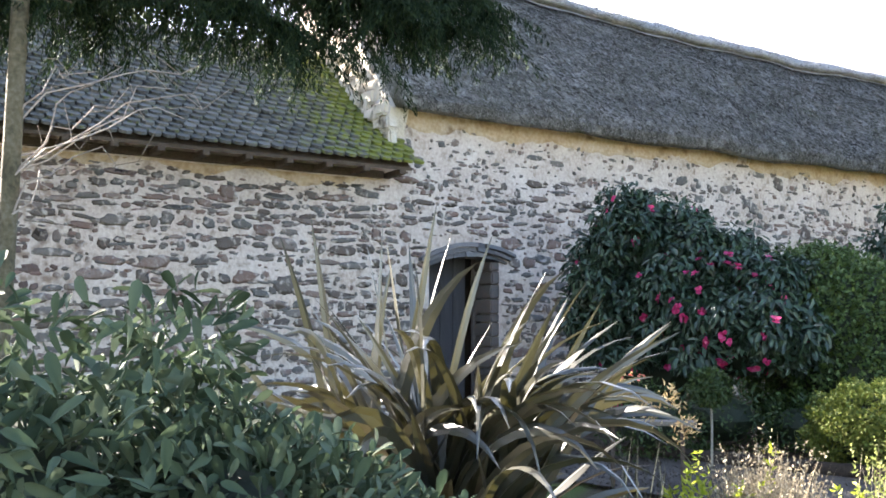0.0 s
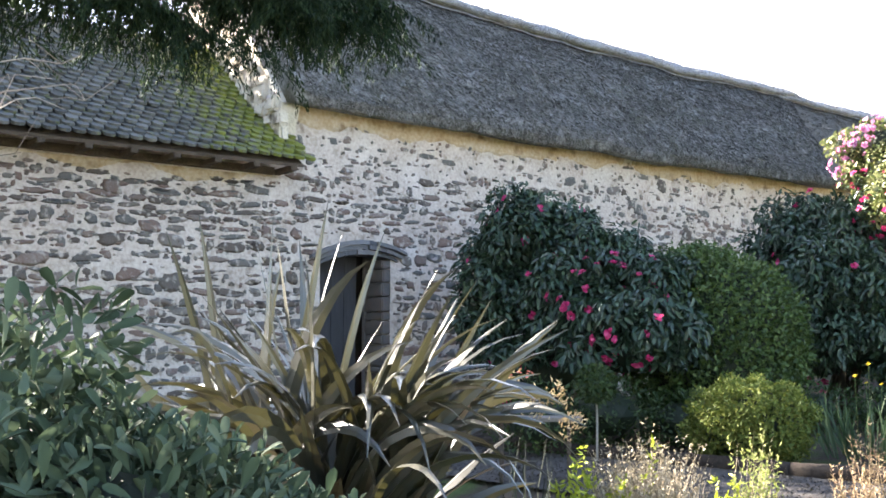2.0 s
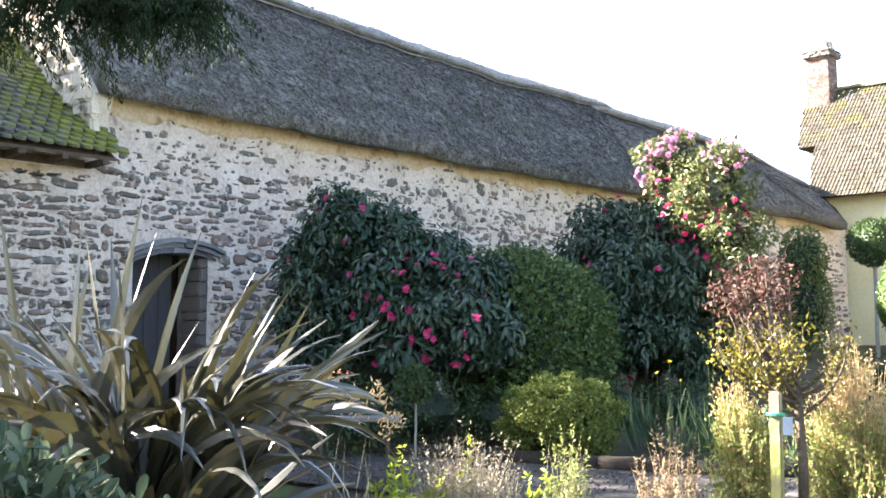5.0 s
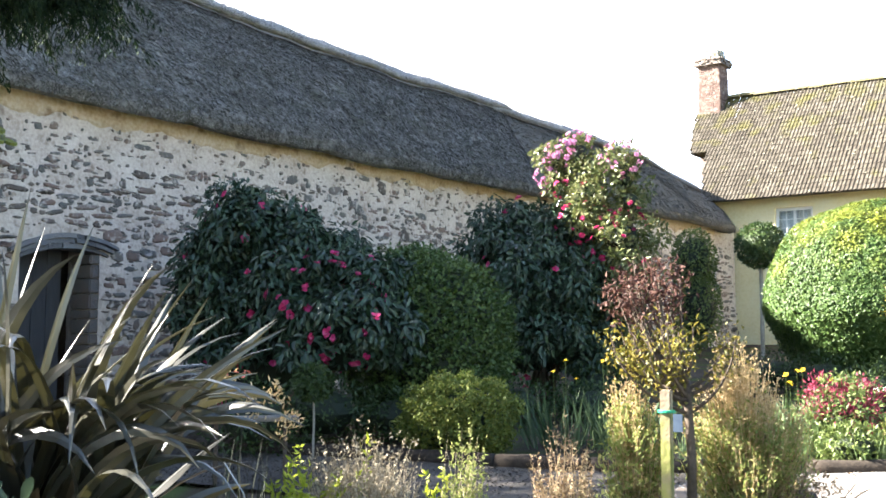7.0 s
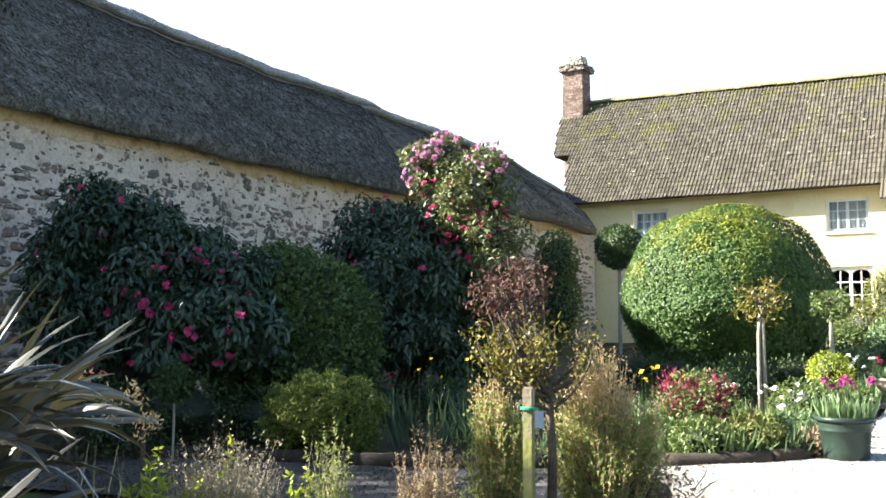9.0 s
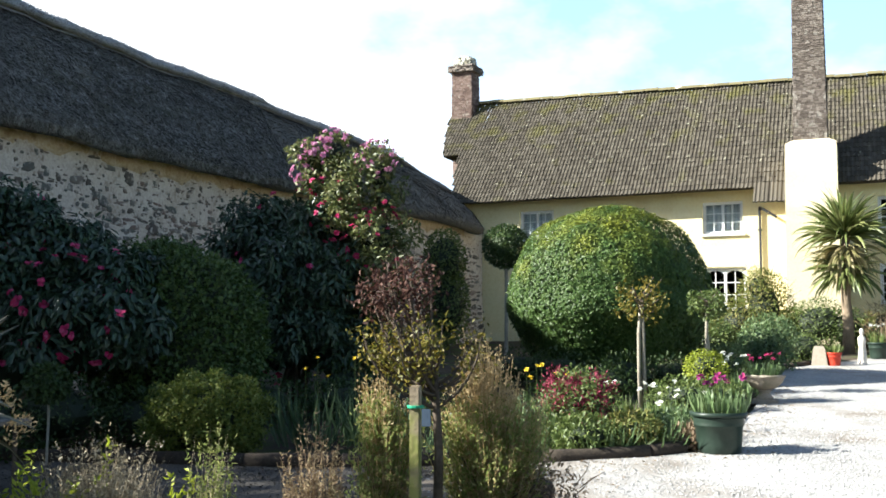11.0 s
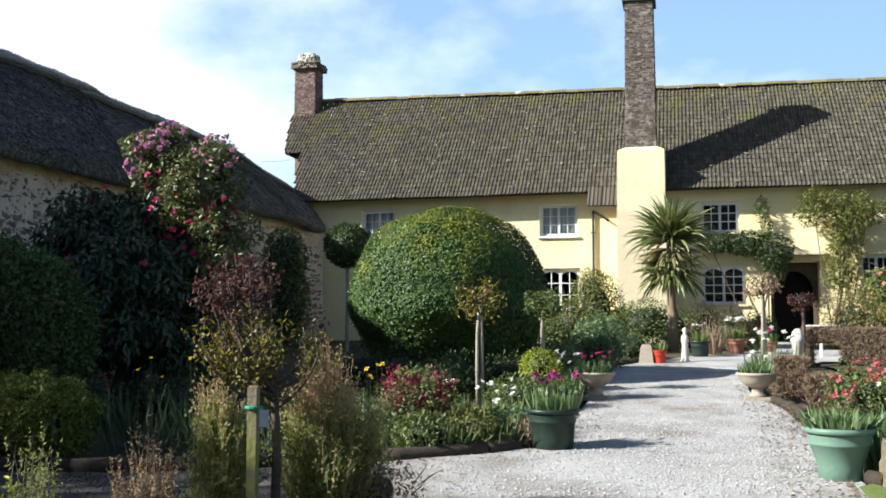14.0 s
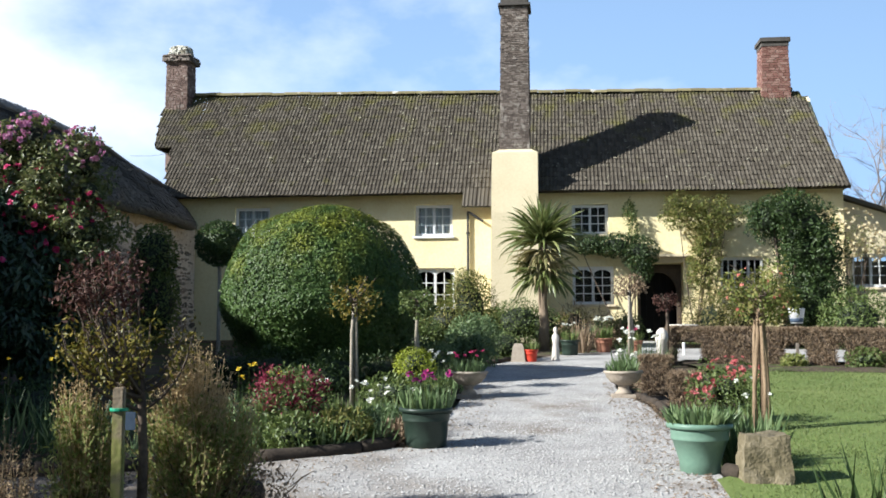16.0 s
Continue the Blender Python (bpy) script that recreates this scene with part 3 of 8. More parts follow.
# ---- ground ----
def sheet(name, outline, lift, material, step=0.5, rough=0.012, kind="structure", label="", category=""):
    """A sheet of ground inside an outline, on the slope, with a slightly uneven top."""
    bm = bmesh.new()
    vs = [bm.verts.new((x, y, 0)) for x, y in outline]
    bm.faces.new(vs)
    xs, ys = [p[0] for p in outline], [p[1] for p in outline]
    for lo, hi, nrm in ((min(xs), max(xs), (1, 0, 0)), (min(ys), max(ys), (0, 1, 0))):
        k = lo + step
        while k < hi:
            co = (k, 0, 0) if nrm[0] else (0, k, 0)
            bmesh.ops.bisect_plane(bm, geom=bm.verts[:] + bm.edges[:] + bm.faces[:], plane_co=co, plane_no=nrm)
            k += step
    for v in bm.verts:
        v.co.z = ground_z(v.co.x, v.co.y) + lift + rough * noise.noise(Vector((v.co.x * 1.7, v.co.y * 1.7, 3.0)))
    me = bpy.data.meshes.new(name)
    bm.to_mesh(me)
    bm.free()
    me.materials.append(material)
    if me.polygons and me.polygons[0].normal.z < 0:
        me.flip_normals()
    return tagged(new(name, me), label, category, kind=kind)


def ground_sheet():
    xs = sorted(set([-1500, -600, -200, -80, -40] + [i * 1.0 for i in range(-24, 25)] + [40, 80, 200, 600, 1500]))
    ys = sorted(set([-1500, -600, -200, -80, -30] + [i * 1.0 for i in range(-12, 45)] + [45, 60, 100, 200, 600, 1500]))
    v = [(x, y, ground_z(x, y) - 0.02 + (0.03 * noise.noise(Vector((x * 0.6, y * 0.6, 0))) if abs(x) < 25 and -12 < y < 44 else 0)) for y in ys for x in xs]
    n = len(xs)
    f = [(j * n + i, j * n + i + 1, (j + 1) * n + i + 1, (j + 1) * n + i) for j in range(len(ys) - 1) for i in range(n - 1)]
    g = Geo()
    g.add(v, f)
    return tagged(part("ground", g, M_SOIL), "dark crumbly garden soil with moss and weeds", "ground", kind="structure")


ground_sheet()
PATH = [(-2.6, -7.0), (4.5, -7.0), (4.0, -1.0), (1.9, 4.5), (1.35, 7.2), (1.30, 9.0), (1.15, 13.2), (0.85, 14.6), (0.9, 17.5), (1.6, 19.2), (2.6, 21.0), (2.9, 27.9), (1.9, 27.9),
        (1.6, 24.2), (0.2, 22.6), (-0.9, 20.6), (-1.6, 19.0), (-1.35, 14.5), (-1.3, 11.0), (-1.35, 9.75), (-1.9, 9.25), (-2.75, 8.75), (-3.5, 8.45),
        (-3.3, 6.95), (-1.9, 7.0), (-1.3, 5.6), (-0.9, 2.6), (-1.2, 0.6), (-1.9, -2.0)]
sheet("gravel_path", PATH, 0.022, M_GRAVEL, 0.5, 0.012, label="pale grey loose gravel drive leading to the house", category="path")
SIDE = [(-3.2, 8.55), (-4.4, 8.15), (-7.2, 7.55), (-10.9, 6.8), (-10.9, 5.4), (-7.0, 5.7), (-4.9, 6.0), (-3.1, 6.95)]
sheet("side_path", SIDE, 0.012, M_EARTH, 0.5, 0.015,
      label="dark trodden earth path along the flower bed", category="path")
sheet("gravel_yard", [(2.5, 21.0), (9.5, 19.9), (9.5, 24.2), (2.85, 24.6)], 0.03, M_GRAVEL, 0.6, 0.012, label="pale gravel yard between the hedge and the house", category="path")
sheet("lawn", [(1.24, 8.2), (1.24, 7.3), (1.8, 4.4), (3.4, 2.0), (12.0, 2.0), (14.0, 19.0), (3.0, 19.0), (2.4, 15.0), (2.1, 11.0), (1.75, 8.8)], 0.035, M_LAWN, 0.6, 0.02,
      label="mown green lawn beside the drive", category="lawn")


def scatter_inside(rng, outline, n, lo, hi):
    o = np.array(outline)
    p = np.stack([lo[0] + (hi[0] - lo[0]) * rng.rand(n), lo[1] + (hi[1] - lo[1]) * rng.rand(n)], 1)
    inside = np.zeros(n, bool)
    for a, b in zip(o, np.roll(o, -1, 0)):
        cross = ((a[1] > p[:, 1]) != (b[1] > p[:, 1])) & (p[:, 0] < (b[0] - a[0]) * (p[:, 1] - a[1]) / (b[1] - a[1] + 1e-12) + a[0])
        inside ^= cross
    return p[inside]


def pebbles():
    rng = np.random.RandomState(5)
    p = np.concatenate([scatter_inside(rng, PATH, 42000, (-5.5, 5.5), (2.0, 12.0)), scatter_inside(rng, PATH, 12000, (-2, 12), (2, 20))])
    p = p[rng.rand(len(p)) < np.clip(1.0 + (p[:, 0] + 1.0) / 1.8, 0.25, 1.0)]   # thinner where earth is trodden in
    n = len(p)
    z = 0.044 * p[:, 1] + 0.022 + 0.003
    c = np.stack([p[:, 0], p[:, 1], z], 1)
    s = (0.006 + 0.010 * rng.rand(n) ** 2)[:, None, None]
    tv = np.array([(1, 0, 0), (-0.2, 0.9, 0), (-0.9, -0.2, 0), (0.1, -0.9, 0), (0, 0, 0.75)])
    a = rng.rand(n) * 6.28
    rot = np.stack([np.stack([np.cos(a), -np.sin(a), 0 * a], 1), np.stack([np.sin(a), np.cos(a), 0 * a], 1), np.stack([0 * a, 0 * a, 1 + 0 * a], 1)], 1)
    v = c[:, None] + np.einsum("nij,kj->nki", rot, tv) * s * (0.7 + 0.6 * rng.rand(n, 5, 1))
    f = (np.array([(0, 1, 4), (1, 2, 4), (2, 3, 4), (3, 0, 4)])[None] + 5 * np.arange(n)[:, None, None]).reshape(-1, 3)
    g = Geo()
    g.v, g.f = v.reshape(-1, 3).tolist(), f.tolist()
    tagged(part("gravel_stones", g, M_PEBBLE), "loose pale grey gravel stones on the drive", "gravel", kind="stuff")


def grass():
    rng = np.random.RandomState(6)
    p = np.concatenate([scatter_inside(rng, [(1.26, 8.2), (1.26, 7.3), (1.5, 6.0), (8.0, 6.0), (12.0, 19.0), (3.0, 19.0), (2.4, 15.0), (2.1, 11.0), (1.75, 8.8)], 90000, (1.2, 6.0), (9, 19)),
                        np.stack([-8 + 3.2 * rng.rand(1500), 8.9 + 3 * rng.rand(1500)], 1)])
    n = len(p)
    c = np.stack([p[:, 0], p[:, 1], 0.044 * p[:, 1] + 0.03], 1)
    ax = rng.normal(size=(n, 3)) * 0.45 + np.array([0, 0, 1])
    me = leaf_mesh("grass_blades", c, ax, rng.normal(size=(n, 3)), 0.016 + 0.024 * rng.rand(n), 0.008, BLADE)
    tagged(part("grass_blades", me, M_GRASS), "short blades of mown grass", "grass", kind="stuff")


def litter():
    """Fallen brown leaves along the drive's edges."""
    rng = np.random.RandomState(8)
    n = 2600
    y = 7.2 + 9 * rng.rand(n)
    x = np.where(rng.rand(n) < 0.7, 1.22 - 0.55 * rng.rand(n) ** 2, -1.5 + 0.7 * rng.rand(n) ** 2 - 0.9 * (y < 9.3))
    p = np.stack([x, y, 0.044 * y + 0.035], 1)
    ax = rng.normal(size=(n, 3)) * np.array([1, 1, 0.15])
    me = leaf_mesh("leaf_litter", p, ax, np.tile([0, 0, 1.0], (n, 1)) + rng.normal(size=(n, 3)) * 0.3, 0.02 + 0.035 * rng.rand(n), 0.016, SMALL)
    tagged(part("leaf_litter", me, L_HEDGE), "dry brown leaves scattered along the drive", "leaves", kind="stuff")



def path_grit():
    """Small stones and crumbs of earth trodden into the side path."""
    rng = np.random.RandomState(15)
    p = scatter_inside(rng, SIDE, 26000, (-9.5, 5.4), (-3.0, 8.6))
    n = len(p)
    c = np.stack([p[:, 0], p[:, 1], 0.044 * p[:, 1] + 0.012], 1)
    me = leaf_mesh("path_grit", c, rng.normal(size=(n, 3)) * np.array([1, 1, 0.2]), rng.normal(size=(n, 3)) * 0.5 + np.array([0, 0, 1]), 0.012 + 0.03 * rng.rand(n) ** 2, 0.012 + 0.02 * rng.rand(n) ** 2, BROAD)
    tagged(part("path_grit", me, M_GRIT), "dark grit and crumbs trodden into the path", "gravel", kind="stuff")


path_grit()
pebbles()
grass()
litter()


# ---- barn ----
def lerp_rows(rows, y):
    for a, b in zip(rows, rows[1:]):
        if y <= b[0] or b is rows[-1]:
            t = (y - a[0]) / (b[0] - a[0])
            return [p + (q - p) * t for p, q in zip(a, b)]


WALL_LINE = [(-8.0, -11.75), (17.0, -11.72), (28.7, -10.85)]           # y, x of the barn's garden face


def wall_x(y):
    return lerp_rows(WALL_LINE, y)[1]


def bulge(y, z):
    """The face of the old wall, a little uneven."""
    return wall_x(y) + 0.025 * noise.noise(Vector((y * 1.3, z * 1.3, 7)))


def pointing(y, z):
    """How far the roughly smeared mortar stands proud or back."""
    return 0.003 + 0.005 * noise.noise(Vector((y * 5.5, z * 8.0, 2))) + 0.007 * noise.noise(Vector((y * 12, z * 15, 4)))


def wall_block(g, y0, y1, z0, z1, thick=0.55):
    """A length of rubble wall, its face a little uneven."""
    step = 0.06 if -3.5 < y1 < 18 else 0.2
    ny, nz = max(1, int((y1 - y0) / step)), max(1, int((z1 - z0) / step))
    k = len(g.v)
    for j in range(nz + 1):
        for i in range(ny + 1):
            y, z = y0 + (y1 - y0) * i / ny, z0 + (z1 - z0) * j / nz
            g.v.append((bulge(y, z) + pointing(y, z), y, z))
    for j in range(nz):
        for i in range(ny):
            a = k + j * (ny + 1) + i
            g.f.append((a, a + 1, a + ny + 2, a + ny + 1))
    k = len(g.v)
    xa, xb = wall_x(y0) - 0.035, wall_x(y1) - 0.035
    g.v += [(xa, y0, z0), (xb, y1, z0), (xb, y1, z1), (xa, y0, z1), (xa - thick, y0, z0), (xb - thick, y1, z0), (xb - thick, y1, z1), (xa - thick, y0, z1)]
    g.f += [(k, k + 4, k + 5, k + 1), (k + 1, k + 5, k + 6, k + 2), (k + 2, k + 6, k + 7, k + 3), (k + 3, k + 7, k + 4, k), (k + 4, k + 7, k + 6, k + 5)]


DOOR = (6.62, 7.76, 2.70)                                                # y from, y to, head
g = Geo()
wall_block(g, -8.0, -3.6, -0.5, 4.0)
wall_block(g, -3.6, 5.9, -0.5, 4.0)
wall_block(g, 5.9, DOOR[0], -0.5, 4.78)
wall_block(g, DOOR[0], DOOR[1], DOOR[2], 4.78)
wall_block(g, DOOR[1], 17.0, -0.5, 4.78)
wall_block(g, 17.0, 28.6, -0.5, 4.78)
barn_wall = tagged(part("wall_barn", g, M_MORTAR, smooth=True), "rubble stone barn wall thickly pointed with pale lime mortar", "wall", kind="structure")

g = Geo()                                                                # gable above the tiled roof, and the far walls
rim = [(-11.80, 3.6), (-11.76, 4.15), (-11.56, 4.62), (-14.2, 7.60), (-16.9, 4.7), (-16.9, -0.5), (-11.9, -0.5), (-11.9, 3.6)]
n = len(rim)
g.add([(x, y, z) for y in (5.92, 6.2) for x, z in rim], [tuple(range(n)), tuple(range(n, 2 * n))[::-1]] + [(q, n + q, n + (q + 1) % n, (q + 1) % n) for q in range(n)])
g.box(-17.2, -16.9, -8, 29, -0.5, 4.7)
g.box(-16.9, -12.3, -8.5, -8.0, -0.5, 4.0)
gable = tagged(part("wall_barn_gable", g, M_PALE_STONE), "sunlit limewashed stone gable wall of the barn", "wall", kind="structure")


def gable_stones():
    """The rough edge stones of the gable that stand clear above the tiles."""
    rng = np.random.RandomState(9)
    x, z = -11.70, 4.10
    for k in range(18):
        for row in range(-1, 3):
            w, h = 0.13 + 0.17 * rng.rand(), 0.10 + 0.13 * rng.rand()
            g = Geo()
            g.box(-w / 2, w / 2, -0.03 - 0.09 * rng.rand(), 0.1, -h / 2, h / 2, bevel=0.03)
            ob = part("edge_stone", g, M_PALE_STONE, gable)
            ob.matrix_local = pose(x + 0.02 - row * 0.02 + rng.normal() * 0.04, 5.93, z + 0.20 * row + 0.1 + rng.normal() * 0.03, rng.normal() * 4, rng.normal() * 10, rng.normal() * 4)
        x -= 0.15
        z += 0.128


gable_stones()

# stone shapes for the rubble
STONES = []
for k in range(26):
    r = np.random.RandomState(40 + k)
    nn = 15
    ang = np.sort((np.arange(nn) + 0.8 * r.rand(nn)) / nn * 2 * math.pi)
    ra = 0.5 * (0.74 + 0.34 * r.rand(nn)) * (1 + 0.12 * np.sin(2 * ang + 6 * r.rand()))
    sq = 1 / np.maximum(np.abs(np.cos(ang)), np.abs(np.sin(ang))) ** (0.2 + 0.5 * r.rand())
    oy, oz = np.clip(np.cos(ang) * ra * sq, -0.54, 0.54), np.clip(np.sin(ang) * ra * sq, -0.54, 0.54)
    vs = [(-0.04, a * 1.04, b * 1.04) for a, b in zip(oy, oz)] + [(0.002 + 0.008 * r.rand(), a * 0.94, b * 0.92) for a, b in zip(oy, oz)]
    vs += [(0.009 + 0.006 * r.rand(), a * 0.55, b * 0.55) for a, b in zip(oy, oz)] + [(0.011 + 0.006 * r.rand(), 0.1 * r.normal(), 0.1 * r.normal())]
    fs = [(q * nn + i, q * nn + (i + 1) % nn, (q + 1) * nn + (i + 1) % nn, (q + 1) * nn + i) for q in (0, 1) for i in range(nn)] + [(2 * nn + i, 2 * nn + (i + 1) % nn, 3 * nn) for i in range(nn)]
    gg = Geo()
    gg.add(vs, fs)
    me = gg.mesh("stone")
    me.materials.append(M_STONE)
    me.polygons.foreach_set("use_smooth", [True] * len(me.polygons))
    STONES.append((me, vs, fs))


def rubble():
    """Random rubble laid in wavering courses, with slivers between the large stones; sparser and smaller towards the wall's head."""
    rng = np.random.RandomState(11)
    near, rest, red = [], Geo(), Geo()

    def lay(y, z, w, h, sure=False):
        top = 3.60 if y < 6.1 else 4.50
        if z + h / 2 > top or (DOOR[0] - 0.01 < y + w / 2 and y - w / 2 < DOOR[1] + 0.01 and z - h / 2 < DOOR[2] + 0.2) or (y > 16 and z < 1.0):
            return
        fade = max(0.0, (z - 2.8) / 1.3) if y > 6 else max(0.0, (z - 3.45) / 0.4)
        if not sure and rng.rand() < 0.02 + fade * (0.80 if h > 0.08 else 0.50):
            return
        m = pose(bulge(y, z) + 0.001, y, z, rng.normal() * 4, 0, -4 if y > 17 else 0) @ Matrix.Diagonal((1.0, w * (1.18 - 0.16 * min(1.0, fade)), h * (1.08 - 0.10 * min(1.0, fade)), 1))
        k = rng.randint(len(STONES))
        if 1.6 < y < 9.6 and z > 1.55 and w > 0.13 and len(near) < 294:
            near.append((k, m))
        elif y < 1.5 + 0.8 * noise.noise(Vector((y, z, 0))):
            red.add(STONES[k][1], STONES[k][2], m)
        else:
            rest.add(STONES[k][1], STONES[k][2], m)

    z = 0.15
    while z < 4.5:
        course = 0.075 + 0.13 * rng.rand()
        y = -5.2 + 0.2 * rng.rand()
        while y < 28.3:
            w = 0.09 + 0.34 * rng.rand() ** 1.5
            zc = z + course / 2 + 0.15 * noise.noise(Vector((y * 0.6, z * 1.2, 1.0))) + rng.normal() * 0.016
            if course > 0.15 and rng.rand() < 0.42:                       # two flat stones on top of one another
                s = 0.35 + 0.3 * rng.rand()
                lay(y + w / 2, zc - course * (1 - s) / 2, w * (0.8 + 0.2 * rng.rand()), course * s - 0.022)
                lay(y + w / 2 + rng.normal() * 0.03, zc + course * s / 2, w * (0.7 + 0.3 * rng.rand()), course * (1 - s) - 0.022)
            else:
                lay(y + w / 2, zc, w, course * (0.66 + 0.34 * rng.rand()))
            y += w + 0.010 + 0.035 * rng.rand() ** 2
            if rng.rand() < 0.22:
                lay(y + 0.03, zc + rng.normal() * course * 0.25, 0.05, 0.05 + 0.03 * rng.rand())
                y += 0.085
        z += course + 0.010 + 0.016 * rng.rand()
    for y, z, w, h in ((13.56, 4.22, 0.30, 0.26), (4.54, 2.20, 0.34, 0.30), (2.91, 2.42, 0.42, 0.20), (3.78, 3.32, 0.30, 0.22), (12.9, 3.75, 0.28, 0.22), (14.2, 3.4, 0.3, 0.26)):
        near.append((rng.randint(len(STONES)), pose(bulge(y, z) + 0.006, y, z, rng.normal() * 5) @ Matrix.Diagonal((1.0, w, h, 1))))   # a few big ones
    for k in range(7600):                                                  # small stones and slivers pressed into the pointing
        lay(-5.0 + 31.5 * rng.rand(), 0.15 + 4.3 * rng.rand(), 0.04 + 0.16 * rng.rand() ** 2, 0.020 + 0.035 * rng.rand())
    for k in range(360):                                                  # many small round ones in the pale upper wall
        w = 0.045 + 0.10 * rng.rand() ** 2
        lay(6.2 + 13 * rng.rand(), 3.25 + 1.15 * rng.rand(), w, w * (0.6 + 0.5 * rng.rand()), True)
    return near, rest, red


NEAR_STONES, REST_STONES, RED_STONES = rubble()
tagged(part("red_stones", RED_STONES, M_STONE_RED, barn_wall, smooth=True), "reddish-brown rubble stones", kind="stuff")
tagged(part("stones", REST_STONES, M_STONE_ISLE, barn_wall, smooth=True), "dark grey and brown rubble stones", kind="stuff")


def barn_door():
    d = tagged(thing("door_1", wall_x(7.2), 7.2, "old grey planked barn door standing ajar under a stone arch", "door", z=0.48, kind="structure"))
    g = Geo()
    for k in range(4):
        g2 = Geo()
        y0 = DOOR[0] - 7.2 + k * 0.21
        g2.box(-0.47, -0.42, y0 + 0.004, y0 + 0.206, 0.02, 2.24, bevel=0.006)
        part("plank", g2, M_WOOD_BLUE, d)
    g.box(-0.53, -0.45, 0.42, 0.54, 0, 2.24, bevel=0.01)
    part("door_frame", g, M_LINTEL, d)
    rng = random.Random(77)
    for layer in range(3):                                               # thin bowed slabs laid over one another
        cuts = sorted([0.0, 1.0] + [0.25 * k + rng.uniform(-0.1, 0.1) for k in range(1, 4)])
        for c0, c1 in zip(cuts, cuts[1:]):
            n, vs, xf = 5, [], 0.05 + 0.02 * layer + rng.uniform(-0.02, 0.02)
            for q in range(n + 1):
                a = -1 + 2 * (c0 + (c1 - c0 - 0.008) * q / n)
                z = 2.20 + 0.068 * layer - (0.12 + 0.03 * layer) * (a - 0.15) ** 2 + rng.uniform(-0.006, 0.006)
                y = (0.64 + 0.07 * layer) * a + 0.03
                vs += [(-0.30, y, z), (xf, y, z), (xf - 0.012, y, z + 0.064 - 0.02 * a * a), (-0.30, y, z + 0.064 - 0.02 * a * a)]
            g = Geo()
            g.add(vs, [(4 * q + i, 4 * q + (i + 1) % 4, 4 * q + 4 + (i + 1) % 4, 4 * q + 4 + i) for q in range(n) for i in range(4)] + [(0, 3, 2, 1), (4 * n, 4 * n + 1, 4 * n + 2, 4 * n + 3)])
            part("arch_slab", g, M_LINTEL_SLAB, d)
    rng = random.Random(78)
    z = 0.0
    while z < 2.1:                                                       # rough stones of the lit reveal
        h = rng.uniform(0.10, 0.22)
        g = Geo()
        g.box(-0.46, -0.01, 0.42 + rng.uniform(0, 0.03), 0.60, z, min(2.14, z + h - 0.012), bevel=0.018)
        part("jamb_stone", g, M_STONE_RED, d)
        z += h


barn_door()

g = Geo()                                                                # inside behind the open leaf, its shade put into a near-black colour
g.box(-14.6, -14.5, 5.6, 9.2, -0.3, 3.0)
tagged(part("wall_inner", g, M_DARK), "inner wall of the barn, near-black for the shade indoors", "wall", kind="structure")

def ochre_band(name, y0, y1, z_low, z_top, label):
    """Old ochre limewash left under the eaves, with a ragged lower edge."""
    g = Geo()
    y = y0
    while y <= y1:
        x = wall_x(y) + 0.022
        low = z_low + 0.16 * noise.noise(Vector((y * 1.1, 0, 5))) + 0.12 * noise.noise(Vector((y * 3.3, 0, 9)))
        g.v += [(x - 0.03, y, low), (x - 0.008, y, low + 0.06), (x, y, z_top)]
        y += 0.12
    for k in range(len(g.v) // 3 - 1):
        g.f += [(3 * k, 3 * k + 3, 3 * k + 4, 3 * k + 1), (3 * k + 1, 3 * k + 4, 3 * k + 5, 3 * k + 2)]
    tagged(part(name, g, M_EAVE_BAND), label, "trim", kind="structure")


ochre_band("trim_eaves", 5.95, 27.4, 4.36, 4.80, "ragged ochre limewash band under the thatch eaves")
ochre_band("trim_low_eaves", -6.0, 5.9, 3.54, 3.64, "ragged ochre limewash band under the tiled eaves")

# thatch: y, eave x, eave z, ridge x, ridge y, ridge z
THATCH = [(6.0, -11.38, 4.60, -14.22, 6.0, 7.74), (9.0, -11.36, 4.56, -14.2, 9.0, 7.67), (13.0, -11.33, 4.54, -14.18, 13.6, 7.47), (15.6, -11.28, 4.55, -14.15, 17.4, 7.36),
          (18.0, -11.17, 4.56, -14.08, 20.6, 7.40), (18.2, -11.24, 4.62, -14.08, 20.8, 7.34)]
FAR_THATCH = [(17.4, -11.36, 4.58, -14.12, 20.0, 7.28), (18.6, -11.22, 4.57, -14.0, 20.9, 7.28), (21.0, -10.97, 4.56, -13.75, 22.6, 7.19), (24.5, -10.68, 4.56, -13.4, 25.0, 6.98), (26.4, -10.52, 4.52, -13.2, 26.9, 6.90),
              (27.0, -10.44, 4.46, -12.95, 28.2, 6.48), (27.3, -10.36, 4.42, -12.65, 29.5, 6.20), (27.45, -10.42, 4.42, -12.1, 30.2, 5.55), (27.5, -10.6, 4.44, -11.6, 30.2, 4.9)]


